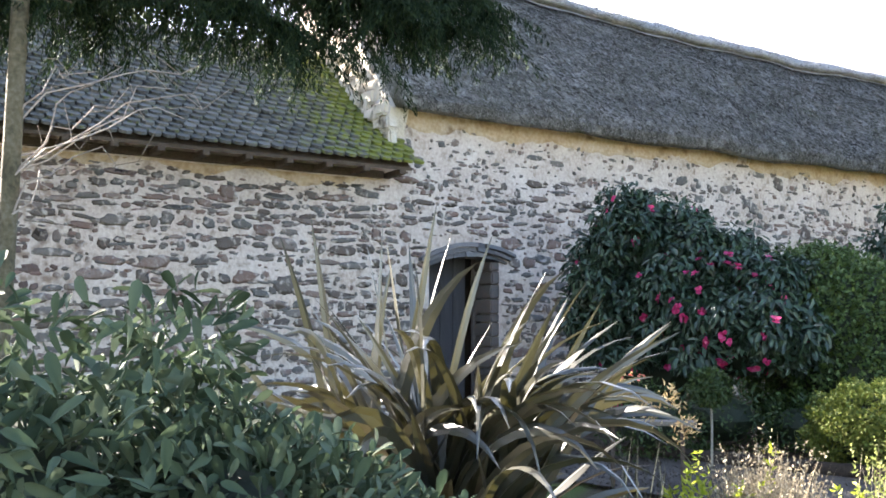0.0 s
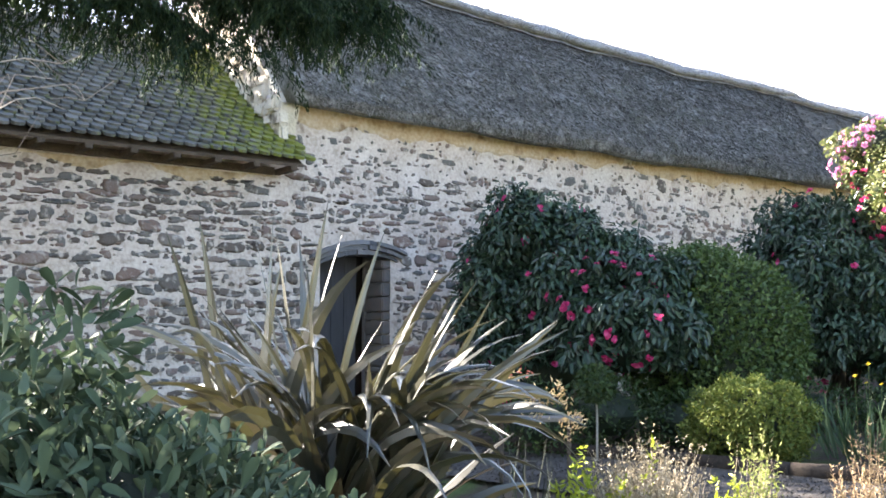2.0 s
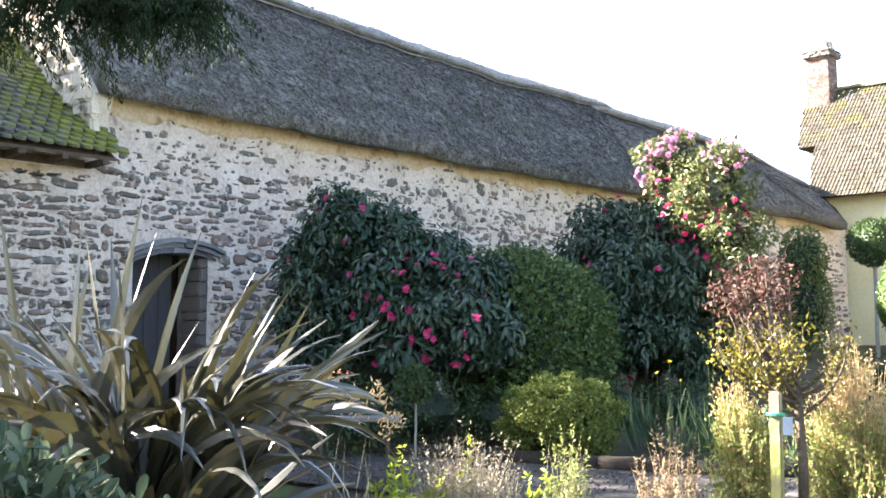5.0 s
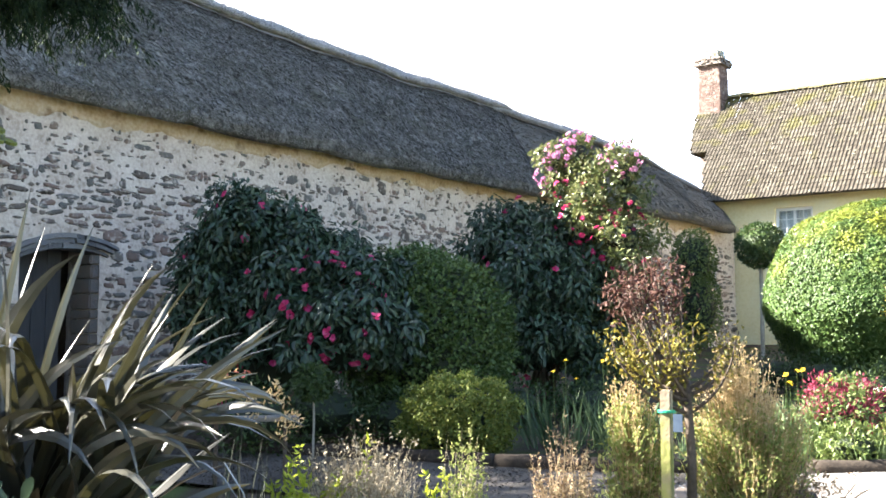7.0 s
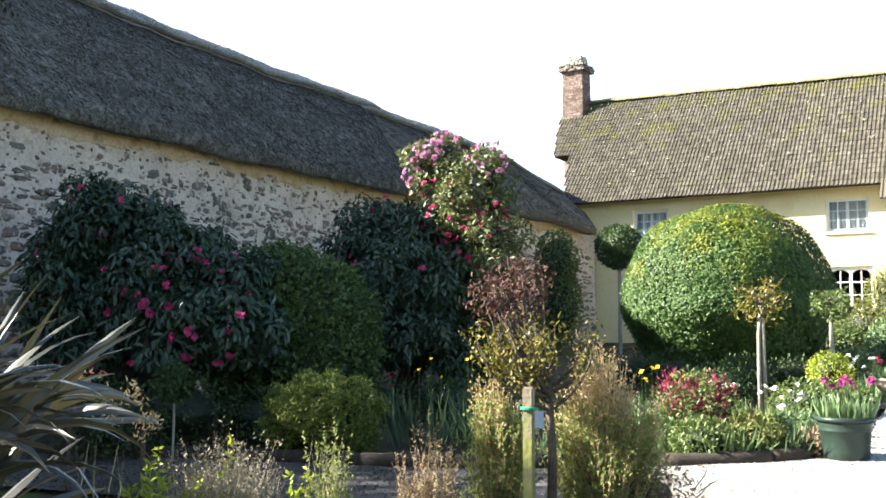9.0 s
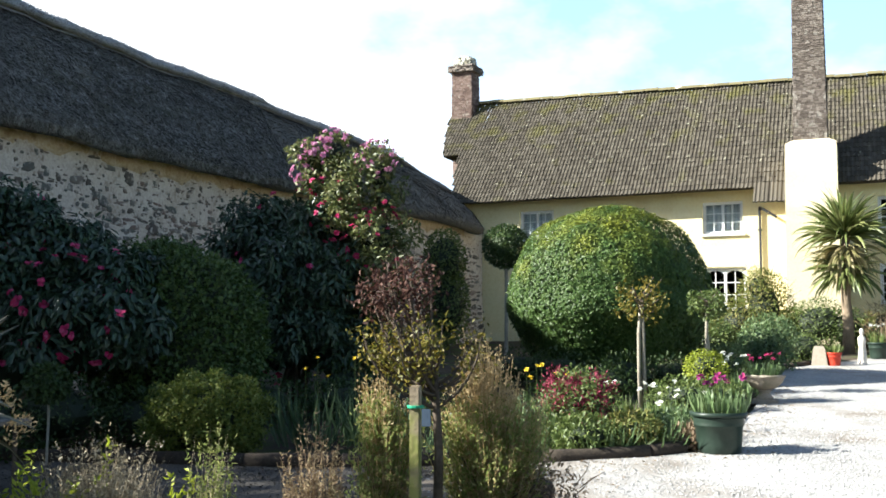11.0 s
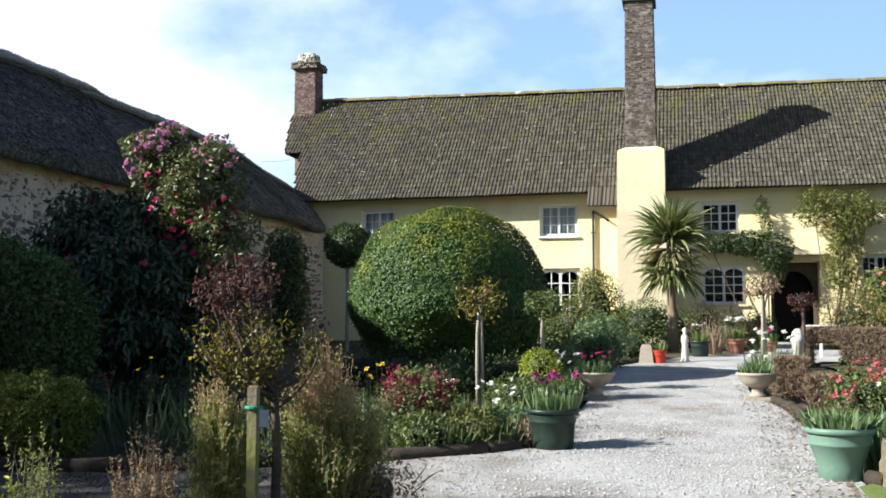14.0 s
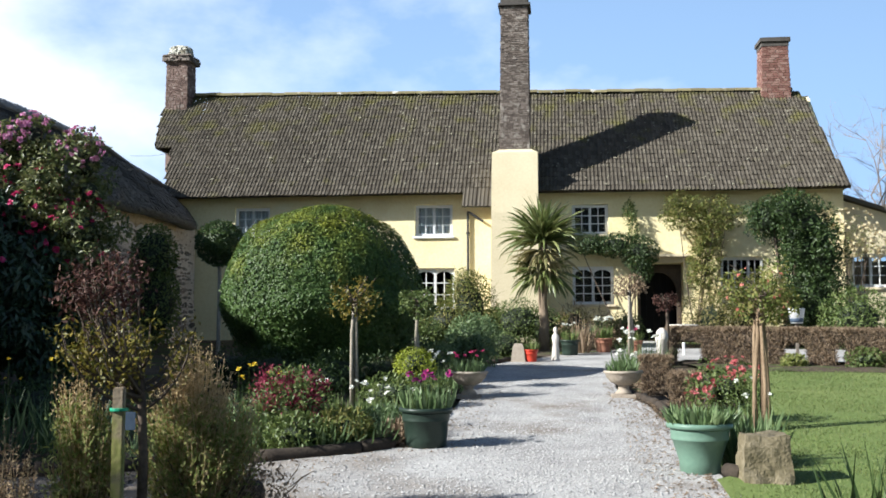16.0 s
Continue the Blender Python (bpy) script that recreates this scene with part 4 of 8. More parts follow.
def thatch_section(t):
    """The roof's skin from the wall under the eaves over the lip, up to the ridge roll and down behind."""
    y, ex, ez, rx, ry, rz = t
    e, r = Vector((ex, y, ez)), Vector((rx, ry, rz))
    out = Vector((1, 0, 0))
    pts = [e + Vector((-0.75, 0, 0.30)), e + Vector((-0.42, 0, 0.10)), e + Vector((-0.12, 0, 0.0)), e + Vector((0.02, 0, 0.05)), e + Vector((0.04, 0, 0.17)), e + Vector((-0.06, 0, 0.34))]
    a = pts[-1]
    for k in range(1, 15):
        s = k / 15
        p = a.lerp(r, s)
        p.z += 0.14 * math.sin(math.pi * s)
        pts.append(p)
    ridge = r + Vector((0.34, 0, -0.26))
    pts += [ridge + Vector((0.05, 0, 0.05)), ridge + Vector((0.08, 0, 0.11)), r + Vector((0.12, 0, 0.06)), r + Vector((0.0, 0, 0.09)), r + Vector((-0.2, 0, 0.02)), r + Vector((-0.8, 0, -0.75)),
            Vector((min(ex - 5.6, rx - 2.2), y + (ry - y) * 0.6, ez + 0.3))]
    return pts


def thatch_roof(keys, steady, name, label, material, straws):
    """One length of thatch: keys along the eaves, evenly filled in up to the key number steady."""
    g = Geo()
    rows, y = [], keys[0][0]
    while y < keys[steady][0]:
        rows.append(lerp_rows(keys, y))
        y += 0.3
    rows += keys[steady:]
    secs = []
    for t in rows:
        s = thatch_section(t)
        for k, p in enumerate(s):
            f = noise.noise(p * 0.9) * 0.05 + noise.noise(p * 3.1) * 0.025
            p.x += f
            p.z += f
        secs.append(s)
    n = len(secs[0])
    for s in secs:
        g.v += [tuple(p) for p in s]
    for i in range(len(secs) - 1):
        for j in range(n - 1):
            a = i * n + j
            g.f.append((a, a + n, a + n + 1, a + 1))
    g.f.append(tuple(range(n)))
    g.f.append(tuple(range((len(secs) - 1) * n, len(secs) * n))[::-1])
    cap = Geo()                                                           # roll of straw along the ridge, its paler colour standing for sky light
    for s in secs:
        cap.v += [tuple(s[j] + Vector((0.03 if j < 23 else 0.0, 0, 0.035))) for j in range(18, 26)]
    for i in range(len(secs) - 1):
        for j in range(7):
            a = i * 8 + j
            cap.f.append((a, a + 8, a + 9, a + 1))
    roof = tagged(part(name, g, material, smooth=True), label, "roof", kind="structure")
    part("ridge_roll", cap, M_RIDGE_STRAW, roof, "straw ridge roll with sky light put into its pale colour", smooth=True)
    # loose straw ends
    rng = np.random.RandomState(3)
    S = np.array([[tuple(p) for p in s] for s in secs])
    i, j = rng.randint(0, len(secs) - 1, straws), rng.randint(3, 20, straws)
    u, v = rng.rand(straws, 1), rng.rand(straws, 1)
    a, b, c, d = S[i, j], S[i + 1, j], S[i, j + 1], S[i + 1, j + 1]
    p = (a * (1 - u) + b * u) * (1 - v) + (c * (1 - u) + d * u) * v
    down = unit((a - c) + 1e-6)
    along = unit(b - a + 1e-6)
    nrm = unit(np.cross(along, -down))
    nrm = np.where(nrm[:, 2:3] < -0.3, -nrm, nrm)
    ax = down + along * rng.normal(size=u.shape) * 1.1 + nrm * (0.10 + 0.16 * rng.rand(straws, 1))
    me = leaf_mesh("straw_ends", p + nrm * 0.004, ax, nrm, 0.03 + 0.07 * rng.rand(straws), 0.007 + 0.011 * rng.rand(straws), SMALL)
    tagged(part("straw_ends", me, M_STRAW if straws > 50000 else M_STRAW_FAR, roof), "loose weathered straw ends", kind="stuff")
    q = straws // 14
    i, j = rng.randint(0, len(secs) - 1, q), rng.randint(19, 24, q)
    u, v = rng.rand(q, 1), rng.rand(q, 1)
    a, b, c, d = S[i, j], S[i + 1, j], S[i, j + 1], S[i + 1, j + 1]
    p = (a * (1 - u) + b * u) * (1 - v) + (c * (1 - u) + d * u) * v + np.array([0.03, 0, 0.035])
    ax = np.array([0.45, 0, 0.35]) + rng.normal(size=p.shape) * 0.5
    me = leaf_mesh("ridge_straw", p, ax, rng.normal(size=p.shape) + np.array([0, 0, 1.0]), 0.03 + 0.03 * rng.rand(q), 0.012 + 0.014 * rng.rand(q), SMALL)
    tagged(part("ridge_straw", me, M_RIDGE_ENDS, roof), "ragged straw along the ridge, coloured pale for sky light", kind="stuff")


thatch_roof(THATCH, 4, "barn_roof", "old grey-brown thatched roof with a raised ridge roll", M_THATCH, 95000)
thatch_roof(FAR_THATCH, 4, "far_barn_roof", "smoother newer thatch over the barn's far end", M_THATCH_FAR, 26000)


# ---- low tiled roof against the barn ----
def scale_tile():
    """A slate with a rounded tail, laid in the x-y plane with its tail at y = 0."""
    w, l, t = 0.140, 0.29, 0.036
    rim = [(-w / 2, l), (-w / 2, 0.060), (-w / 3.2, 0.018), (0, 0), (w / 3.2, 0.018), (w / 2, 0.060), (w / 2, l)]
    vs = [(x, y, 0) for x, y in rim] + [(x, y, -t) for x, y in rim]
    n = len(rim)
    return vs, [tuple(range(n))[::-1]] + [(i, i + 1, n + i + 1, n + i) for i in range(n - 1)]


TILE_V, TILE_F = scale_tile()
TILE_EAVE, TILE_RIDGE = Vector((-11.12, 0, 3.78)), Vector((-14.1, 0, 5.99))
g = Geo()
g.add([(-11.25, -8.2, 3.76), (-11.25, 6.08, 3.76), (-14.1, 6.08, 5.87), (-14.1, -8.2, 5.87), (-11.25, -8.2, 3.72), (-11.25, 6.08, 3.72), (-14.1, 6.08, 5.79), (-14.1, -8.2, 5.79)],
      [(0, 1, 2, 3), (4, 7, 6, 5), (0, 4, 5, 1), (1, 5, 6, 2), (2, 6, 7, 3), (3, 7, 4, 0)])
g.add([(-14.09, -8.2, 5.95), (-14.09, 5.9, 5.95), (-17.8, 5.9, 4.0), (-17.8, -8.2, 4.0)], [(0, 1, 2, 3)])
tiled = tagged(part("tiled_roof", g, M_BARK), "low mossy slate-tiled roof beside the thatched barn", "roof", kind="structure")
NEAR_TILES = []


def lay_tiles():
    rng = np.random.RandomState(21)
    rest = Geo()
    up = (TILE_RIDGE - TILE_EAVE)
    slope = math.degrees(math.atan2(up.z, -up.x))
    rows = int(up.length / 0.145)
    for r in range(rows):
        y = 6.16 - 0.012 * r - (0.0815 if r % 2 else 0.0)
        while y > -8.0:
            s = r * 0.145 / up.length
            p = TILE_EAVE + up * s
            m = pose(p.x, y, p.z + 0.050 + 0.008 * rng.rand(), 0, slope, 0) @ pose(0, 0, 0, 0, 0, 90 + rng.normal() * 1.6) @ pose(0, 0, 0, -13.5 + rng.normal() * 1.8, 0, 0)
            if y > 2.6 and r < 18 and len(NEAR_TILES) < 300:
                NEAR_TILES.append(m)
            else:
                rest.add(TILE_V, TILE_F, m)
            y -= 0.163
    tagged(part("tiles", rest, M_MOSSTILE_ISLE, tiled), "mossy round-tailed slates", kind="stuff")


lay_tiles()
# wall plate, with the shadow below the eaves put into its dark colour
g = Geo()
g.box(-11.78, -11.66, -6.0, 5.88, 3.665, 3.76)
tagged(part("trim_wall_plate", g, M_BARK), "oak wall plate under the tiled eaves, dark for their shadow", "trim", kind="structure")
for k in range(26):                                                       # rafter ends under the eaves
    g = Geo()
    y = 5.95 - k * 0.52
    g.box(-11.75, -11.24, y - 0.045, y + 0.045, 3.668, 3.74, bevel=0.008)
    part("rafter_end", g, M_BARK, tiled)

# ---- house ----
FACE = 28.7                                                               # y of the front wall
LEFT, RIGHT = -11.8, 8.0


def pierced_wall(g, x0, x1, z0, z1, y0, y1, holes):
    """A wall between y0 and y1 with openings (x0, x1, z0, z1) right through it."""
    xs = sorted({x0, x1, *[h[0] for h in holes], *[h[1] for h in holes]})
    zs = sorted({z0, z1, *[h[2] for h in holes], *[h[3] for h in holes]})
    nx, nz, k = len(xs), len(zs), len(g.v)
    g.v += [(x, y, z) for y in (y0, y1) for z in zs for x in xs]
    solid = {(i, j) for i in range(nx - 1) for j in range(nz - 1)
             if not any(h[0] <= xs[i] and xs[i + 1] <= h[1] and h[2] <= zs[j] and zs[j + 1] <= h[3] for h in holes)}

    def at(i, j, back):
        return k + back * nx * nz + j * nx + i

    for i, j in solid:
        g.f.append((at(i, j, 0), at(i + 1, j, 0), at(i + 1, j + 1, 0), at(i, j + 1, 0)))
        g.f.append((at(i, j, 1), at(i, j + 1, 1), at(i + 1, j + 1, 1), at(i + 1, j, 1)))
        for di, dj, p, q in ((-1, 0, (i, j), (i, j + 1)), (1, 0, (i + 1, j + 1), (i + 1, j)), (0, -1, (i + 1, j), (i, j)), (0, 1, (i, j + 1), (i + 1, j + 1))):
            if (i + di, j + dj) not in solid:
                g.f.append((at(*p, 0), at(*q, 0), at(*q, 1), at(*p, 1)))


# x from, x to, z from, z to, lights, rows of panes, arched heads, curtain
WINDOWS = [(-9.66, -8.58, 4.30, 5.22, 2, 3, False, True), (-4.17, -3.06, 4.30, 5.23, 2, 3, False, True), (-4.17, -3.00, 2.15, 3.36, 2, 3, True, False),
           (0.42, 1.46, 4.30, 5.18, 2, 3, False, False), (0.42, 1.60, 2.28, 3.38, 2, 4, True, False), (4.59, 5.79, 2.74, 3.62, 3, 2, False, False)]
PORCH = (2.25, 3.55, 1.1, 3.45)
g = Geo()
pierced_wall(g, LEFT, RIGHT, 0.6, 5.72, FACE, FACE + 0.5, [w[:4] for w in WINDOWS] + [PORCH])
g.box(LEFT, LEFT + 0.5, FACE + 0.5, 35.8, 0.6, 5.72)
g.box(RIGHT - 0.5, RIGHT, FACE + 0.5, 35.8, 0.6, 5.72)
g.box(LEFT, RIGHT, 35.8, 36.2, 0.6, 5.72)
g.add([(LEFT, FACE + 0.1, 5.7), (LEFT, 36, 5.7), (LEFT, 32.2, 9.3), (LEFT + 0.4, FACE + 0.1, 5.7), (LEFT + 0.4, 36, 5.7), (LEFT + 0.4, 32.2, 9.3)],
      [(0, 2, 1), (3, 4, 5), (0, 3, 5, 2), (1, 2, 5, 4)])
g.add([(RIGHT - 0.4, FACE + 0.1, 5.7), (RIGHT - 0.4, 36, 5.7), (RIGHT - 0.4, 32.2, 9.0), (RIGHT, FACE + 0.1, 5.7), (RIGHT, 36, 5.7), (RIGHT, 32.2, 9.0)],
      [(0, 2, 1), (3, 4, 5), (0, 3, 5, 2), (1, 2, 5, 4)])
tagged(part("wall_house", g, M_YELLOW), "pale yellow limewashed cottage wall", "wall", kind="structure")
g = Geo()
g.box(LEFT + 0.5, RIGHT - 0.5, FACE + 0.5, 35.8, 3.72, 3.82)
g.box(LEFT + 0.5, RIGHT - 0.5, FACE + 0.5, 35.8, 5.60, 5.70)
g.box(LEFT + 0.5, RIGHT - 0.5, FACE + 0.5, 35.8, 1.0, 1.2)
g.box(LEFT + 0.5, RIGHT - 0.5, 31.4, 31.5, 1.2, 5.60)
tagged(part("floor_house", g, M_DARK), "floors and partition of the cottage, near-black for unlit rooms", "floor", kind="structure")


def window(k, x0, x1, z0, z1, lights, rows, arched, curtain, y=FACE, label="white-painted cottage casement window with small panes"):
    w = thing("window_%d" % k, (x0 + x1) / 2, y, label, "window", z=z0, kind="structure")
    W, H = x1 - x0, z1 - z0
    yb = 0.10
    for name, b in (("frame_side", (-W / 2, -W / 2 + 0.05, 0.0, H)), ("frame_side", (W / 2 - 0.05, W / 2, 0.0, H)),
                    ("frame_head", (-W / 2 + 0.05, W / 2 - 0.05, H - 0.05, H)), ("frame_foot", (-W / 2 + 0.05, W / 2 - 0.05, 0, 0.05))):
        g = Geo()
        g.box(b[0], b[1], yb, yb + 0.09, b[2], b[3], bevel=0.006)
        part(name, g, M_WHITE, w)
    g = Geo()
    g.box(-W / 2 - 0.06, W / 2 + 0.06, -0.07, yb, -0.07, 0.0, bevel=0.012)
    part("window_sill", g, M_SILL if not curtain else M_WHITE, w)
    lw = (W - 0.10) / lights
    for i in range(lights):
        xa = -W / 2 + 0.05 + i * lw
        g = Geo()
        t = 0.032
        xa2, xb2, za, zb = xa + 0.004, xa + lw - 0.004, 0.054, H - 0.054
        g.box(xa2, xa2 + t, yb + 0.01, yb + 0.06, za, zb)
        g.box(xb2 - t, xb2, yb + 0.01, yb + 0.06, za, zb)
        g.box(xa2 + t, xb2 - t, yb + 0.01, yb + 0.06, za, za + t)
        g.box(xa2 + t, xb2 - t, yb + 0.01, yb + 0.06, zb - t, zb)
        mid = (xa2 + xb2) / 2
        g.box(mid - 0.012, mid + 0.012, yb + 0.015, yb + 0.05, za + t, zb - t)
        for r in range(1, rows):
            zr = za + t + (zb - za - 2 * t) * r / rows
            g.box(xa2 + t, mid - 0.012, yb + 0.015, yb + 0.05, zr - 0.012, zr + 0.012)
            g.box(mid + 0.012, xb2 - t, yb + 0.015, yb + 0.05, zr - 0.012, zr + 0.012)
        if arched:                                                        # scalloped heads of the top panes
            for a, b in ((xa2 + t, mid - 0.012), (mid + 0.012, xb2 - t)):
                zt, d = zb - t, 0.085
                arc = [(a + (b - a) * q / 8, zt - d * (2 * abs(q / 8 - (1 if a < mid - 0.05 else 0))) ** 2 * 0.25 - 0.012) for q in range(9)]
                vs = [(x, yv, z) for yv in (yb + 0.015, yb + 0.05) for x, z in arc + [(b, zt), (a, zt)]]
                n = len(arc) + 2
                g.add(vs, [tuple(range(n)), tuple(range(n, 2 * n))[::-1]] + [(q, (q + 1) % n, n + (q + 1) % n, n + q) for q in range(n)])
        sash = part("casement", g, M_WHITE, w)
        g = Geo()
        g.box(xa2 + t * 0.5, xb2 - t * 0.5, yb + 0.030, yb + 0.034, za + t * 0.5, zb - t * 0.5)
        pane = part("pane", g, M_GLASS, sash)
        pane.visible_shadow = False
    if curtain:
        g = Geo()
        n = 24
        vs = []
        for i in range(n + 1):
            x = -W / 2 + 0.05 + (W - 0.1) * i / n
            yy = 0.30 + 0.02 * math.sin(i * 2.1)
            vs += [(x, yy, 0.02), (x, yy, H - 0.02)]
        g.add(vs, [(2 * i, 2 * i + 2, 2 * i + 3, 2 * i + 1) for i in range(n)])
        part("net_curtain", g, M_CURTAIN, w)


for k, w in enumerate(WINDOWS):
    window(k + 1, *w)

# roof of ribbed clay tiles
EAVE_Y, EAVE_Z, RIDGE_Y = 28.15, 5.49, 32.2


def ridge_z(x):
    return 9.50 - 0.018 * (x + 10.4)


def verge_left(s):
    """The left edge of the front slope, which steps out under the half hip; s runs from the eaves to the ridge."""
    if s < 0.46:
        return -11.74 - 0.60 * s / 0.46
    return -12.82 - 0.5 * (s - 0.46) / 0.4 if s < 0.86 else -12.33


def verge_right(s):
    return 8.04 - 0.34 * s


def roof_front():
    g = Geo()
    rows, prof = 24, ((0.0, 0.0), (0.018, 0.019), (0.037, 0.026), (0.056, 0.019), (0.074, 0.0))
    pitch = 0.112
    slope_n = Vector((0, -0.67, 0.74))
    rng = np.random.RandomState(4)
    for r in range(rows):
        s0, s1 = r / rows, (r + 1.12) / rows
        x = pitch * math.ceil(verge_left((s0 + s1) / 2) / pitch)
        xe = verge_right((s0 + s1) / 2)
        while x < xe:
            k = len(g.v)
            jig, slip = rng.normal() * 0.004, (-0.03 * rng.rand() if rng.rand() < 0.04 else 0.0)
            low = -2.75 < x < -1.75 and r == 0
            for s, lift in ((s0 + slip / 4, 0.022), (min(s1, 1.0), 0.004)):
                for px, pz in prof + ((pitch, 0.0),):
                    xx = x + px
                    yy = EAVE_Y + (RIDGE_Y - EAVE_Y) * s
                    zz = EAVE_Z + (ridge_z(xx) - EAVE_Z) * s + 0.05 * noise.noise(Vector((xx * 0.3, yy * 0.4, 2)))
                    p = Vector((xx, yy, zz)) + slope_n * (pz + lift + jig)
                    if low and s < s1 - 0.02:
                        p += Vector((0, -0.42, -0.46))
                    g.v.append(tuple(p))
            n = len(prof) + 1
            for i in range(n - 1):
                g.f.append((k + i, k + i + 1, k + n + i + 1, k + n + i))
            g.v += [tuple(Vector(g.v[k + i]) - slope_n * 0.035) for i in range(n)]
            for i in range(n - 1):
                g.f.append((k + 2 * n + i, k + 2 * n + i + 1, k + i + 1, k + i))
            x += pitch
    roof = tagged(part("house_roof", g, M_ROOFTILE), "weathered brown ribbed clay tile roof with yellow lichen", "roof", kind="structure")
    n = 900                                                               # crusts of pale lichen
    u, v = rng.rand(n), rng.rand(n) ** 0.8
    p = np.stack([-11.5 + 19.2 * u, EAVE_Y + (RIDGE_Y - EAVE_Y) * v, EAVE_Z + (9.50 - 0.018 * (19.2 * u - 1.1) - EAVE_Z) * v], 1) + np.array(slope_n) * 0.075
    me = leaf_mesh("lichen", p, rng.normal(size=(n, 3)) * np.array([1, 0.3, 0.3]), np.tile(np.array(slope_n), (n, 1)), 0.03 + 0.09 * rng.rand(n) ** 3, 0.03 + 0.05 * rng.rand(n) ** 2, BROAD)
    tagged(part("lichen", me, M_LICHEN, roof, "small pale crusts of lichen"), kind="stuff")
    g = Geo()                                                             # boards below the tiles, and the back slope
    xl, xr = -11.75, 8.1
    zl, zr = ridge_z(-10.3) - 0.05, ridge_z(7.6) - 0.05
    g.add([(xl, EAVE_Y + 0.14, EAVE_Z + 0.04), (xr, EAVE_Y + 0.14, EAVE_Z + 0.04), (7.55, RIDGE_Y, zr), (-11.8, RIDGE_Y, zl),
           (xr, 36.4, EAVE_Z), (xl, 36.4, EAVE_Z), (xl, EAVE_Y + 0.14, EAVE_Z - 0.02), (xr, EAVE_Y + 0.14, EAVE_Z - 0.02), (xr, FACE + 0.02, EAVE_Z + 0.18), (xl, FACE + 0.02, EAVE_Z + 0.18)],
          [(0, 1, 2, 3), (3, 2, 4, 5), (6, 7, 1, 0), (9, 8, 7, 6), (0, 3, 5), (1, 4, 2)])
    part("roof_boards", g, M_BARK, roof)
    g = Geo()                                                             # half hip over the left gable
    g.add([(-12.84, 30.1, 7.48), (-13.30, 31.6, 8.70), (-12.33, 32.2, ridge_z(-12.3)), (-12.84, 34.4, 7.5), (-12.8, 30.1, 7.34), (-12.8, 34.4, 7.34)],
          [(0, 1, 3), (1, 2, 3), (0, 3, 5, 4), (0, 2, 1)])
    g.add([(-11.85, EAVE_Y, 5.50), (-11.85, 36.2, 5.50), (-11.85, 34.4, 7.3), (-11.85, 29.9, 7.3)], [(0, 3, 2, 1)])
    part("half_hip", g, M_ROOFTILE, roof)
    x = -12.3
    while x < 7.4:                                                        # ridge tiles
        g2 = Geo()
        L = 0.44
        vs = []
        for xx in (x, x + L):
            for a in range(7):
                th = math.pi * a / 6
                vs.append((xx, RIDGE_Y + 0.15 * math.cos(th), ridge_z(xx) + 0.0 + 0.12 * math.sin(th) + 0.03 * noise.noise(Vector((x * 1.3, 0, 0)))))
        g2.add(vs, [(a, a + 1, a + 8, a + 7) for a in range(6)] + [tuple(range(7))[::-1], tuple(range(7, 14))])
        part("ridge_tile", g2, M_RIDGE, roof)
        x += 0.45
    return roof


roof_front()


def stone_courses(g, rng, cx, cy, half0, half1, z0, z1, course=0.12, depth_k=1.0, jitter=0.02):
    """Rough blocks laid round a tapering stack."""
    z = z0
    while z < z1 - 0.02:
        h = course * (0.7 + 0.6 * rng.rand())
        h = min(h, z1 - z)
        s = (z - z0) / (z1 - z0)
        hx = half0 + (half1 - half0) * s
        hy = hx * depth_k
        for face in range(4):
            L = hx if face % 2 == 0 else hy
            off = hy if face % 2 == 0 else hx
            u = -L
            while u < L - 0.02:
                w = min(course * (1.2 + 1.6 * rng.rand()), L - u)
                j = rng.rand() * jitter
                a, b, o0, o1 = u + 0.006, u + w - 0.006, off - 0.1, off + j
                m = pose(cx, cy, 0, 0, 0, 90 * face)
                g.box(a, b, -o1, -o0, z + 0.006, z + h - 0.006, m)
                u += w
        z += h
    return g


def chimney(name, x, y, z0, z1, half0, half1, label, material, depth_k=1.0, course=0.075):
    c = thing(name, x, y, label, "chimney", z=z0)
    rng = np.random.RandomState(int(abs(x) * 10))
    g = Geo()
    k0, k1 = half0 - 0.012, half1 - 0.012
    g.add([(sx * k, sy * k * depth_k, z) for z, k in ((0, k0), (z1 - z0, k1)) for sx, sy in ((-1, -1), (1, -1), (1, 1), (-1, 1))],
          [(3, 2, 1, 0), (4, 5, 6, 7), (0, 1, 5, 4), (1, 2, 6, 5), (2, 3, 7, 6), (3, 0, 4, 7)])
    part("mortar_core", g, M_SILL if material is M_BRICK else M_CHIMNEY, c)
    tagged(part("stonework" if material is not M_BRICK else "brickwork", stone_courses(Geo(), rng, 0, 0, half0, half1, 0, z1 - z0, course, depth_k), material, c), kind="stuff")
    return c


c1 = chimney("chimney", -12.76, 32.0, 9.05, 10.62, 0.385, 0.365, "short pinkish rubble chimney with a mossy mounded cap", M_CHIMNEY_PINK, course=0.055)
g = Geo()
rng = np.random.RandomState(36)
stone_courses(g, rng, 0, 0, 0.455, 0.465, 1.57, 1.80, 0.075, jitter=0.07)
part("cap_course", g, M_CHIMNEY, c1, "jutting course of rough stones")
bm = bmesh.new()
bmesh.ops.create_icosphere(bm, subdivisions=4, radius=1.0)
for v in bm.verts:
    q = v.co.copy()
    k = 1 / max(abs(q.x), abs(q.y), 0.62) ** 0.7
    v.co = Vector((q.x * 0.37 * k, q.y * 0.37 * k, 1.79 + max(-0.1, q.z) * 0.42)) + q * 0.05 * (noise.noise(q * 4) + noise.noise(q * 9))
me = bpy.data.meshes.new("cap")
bm.to_mesh(me)
bm.free()
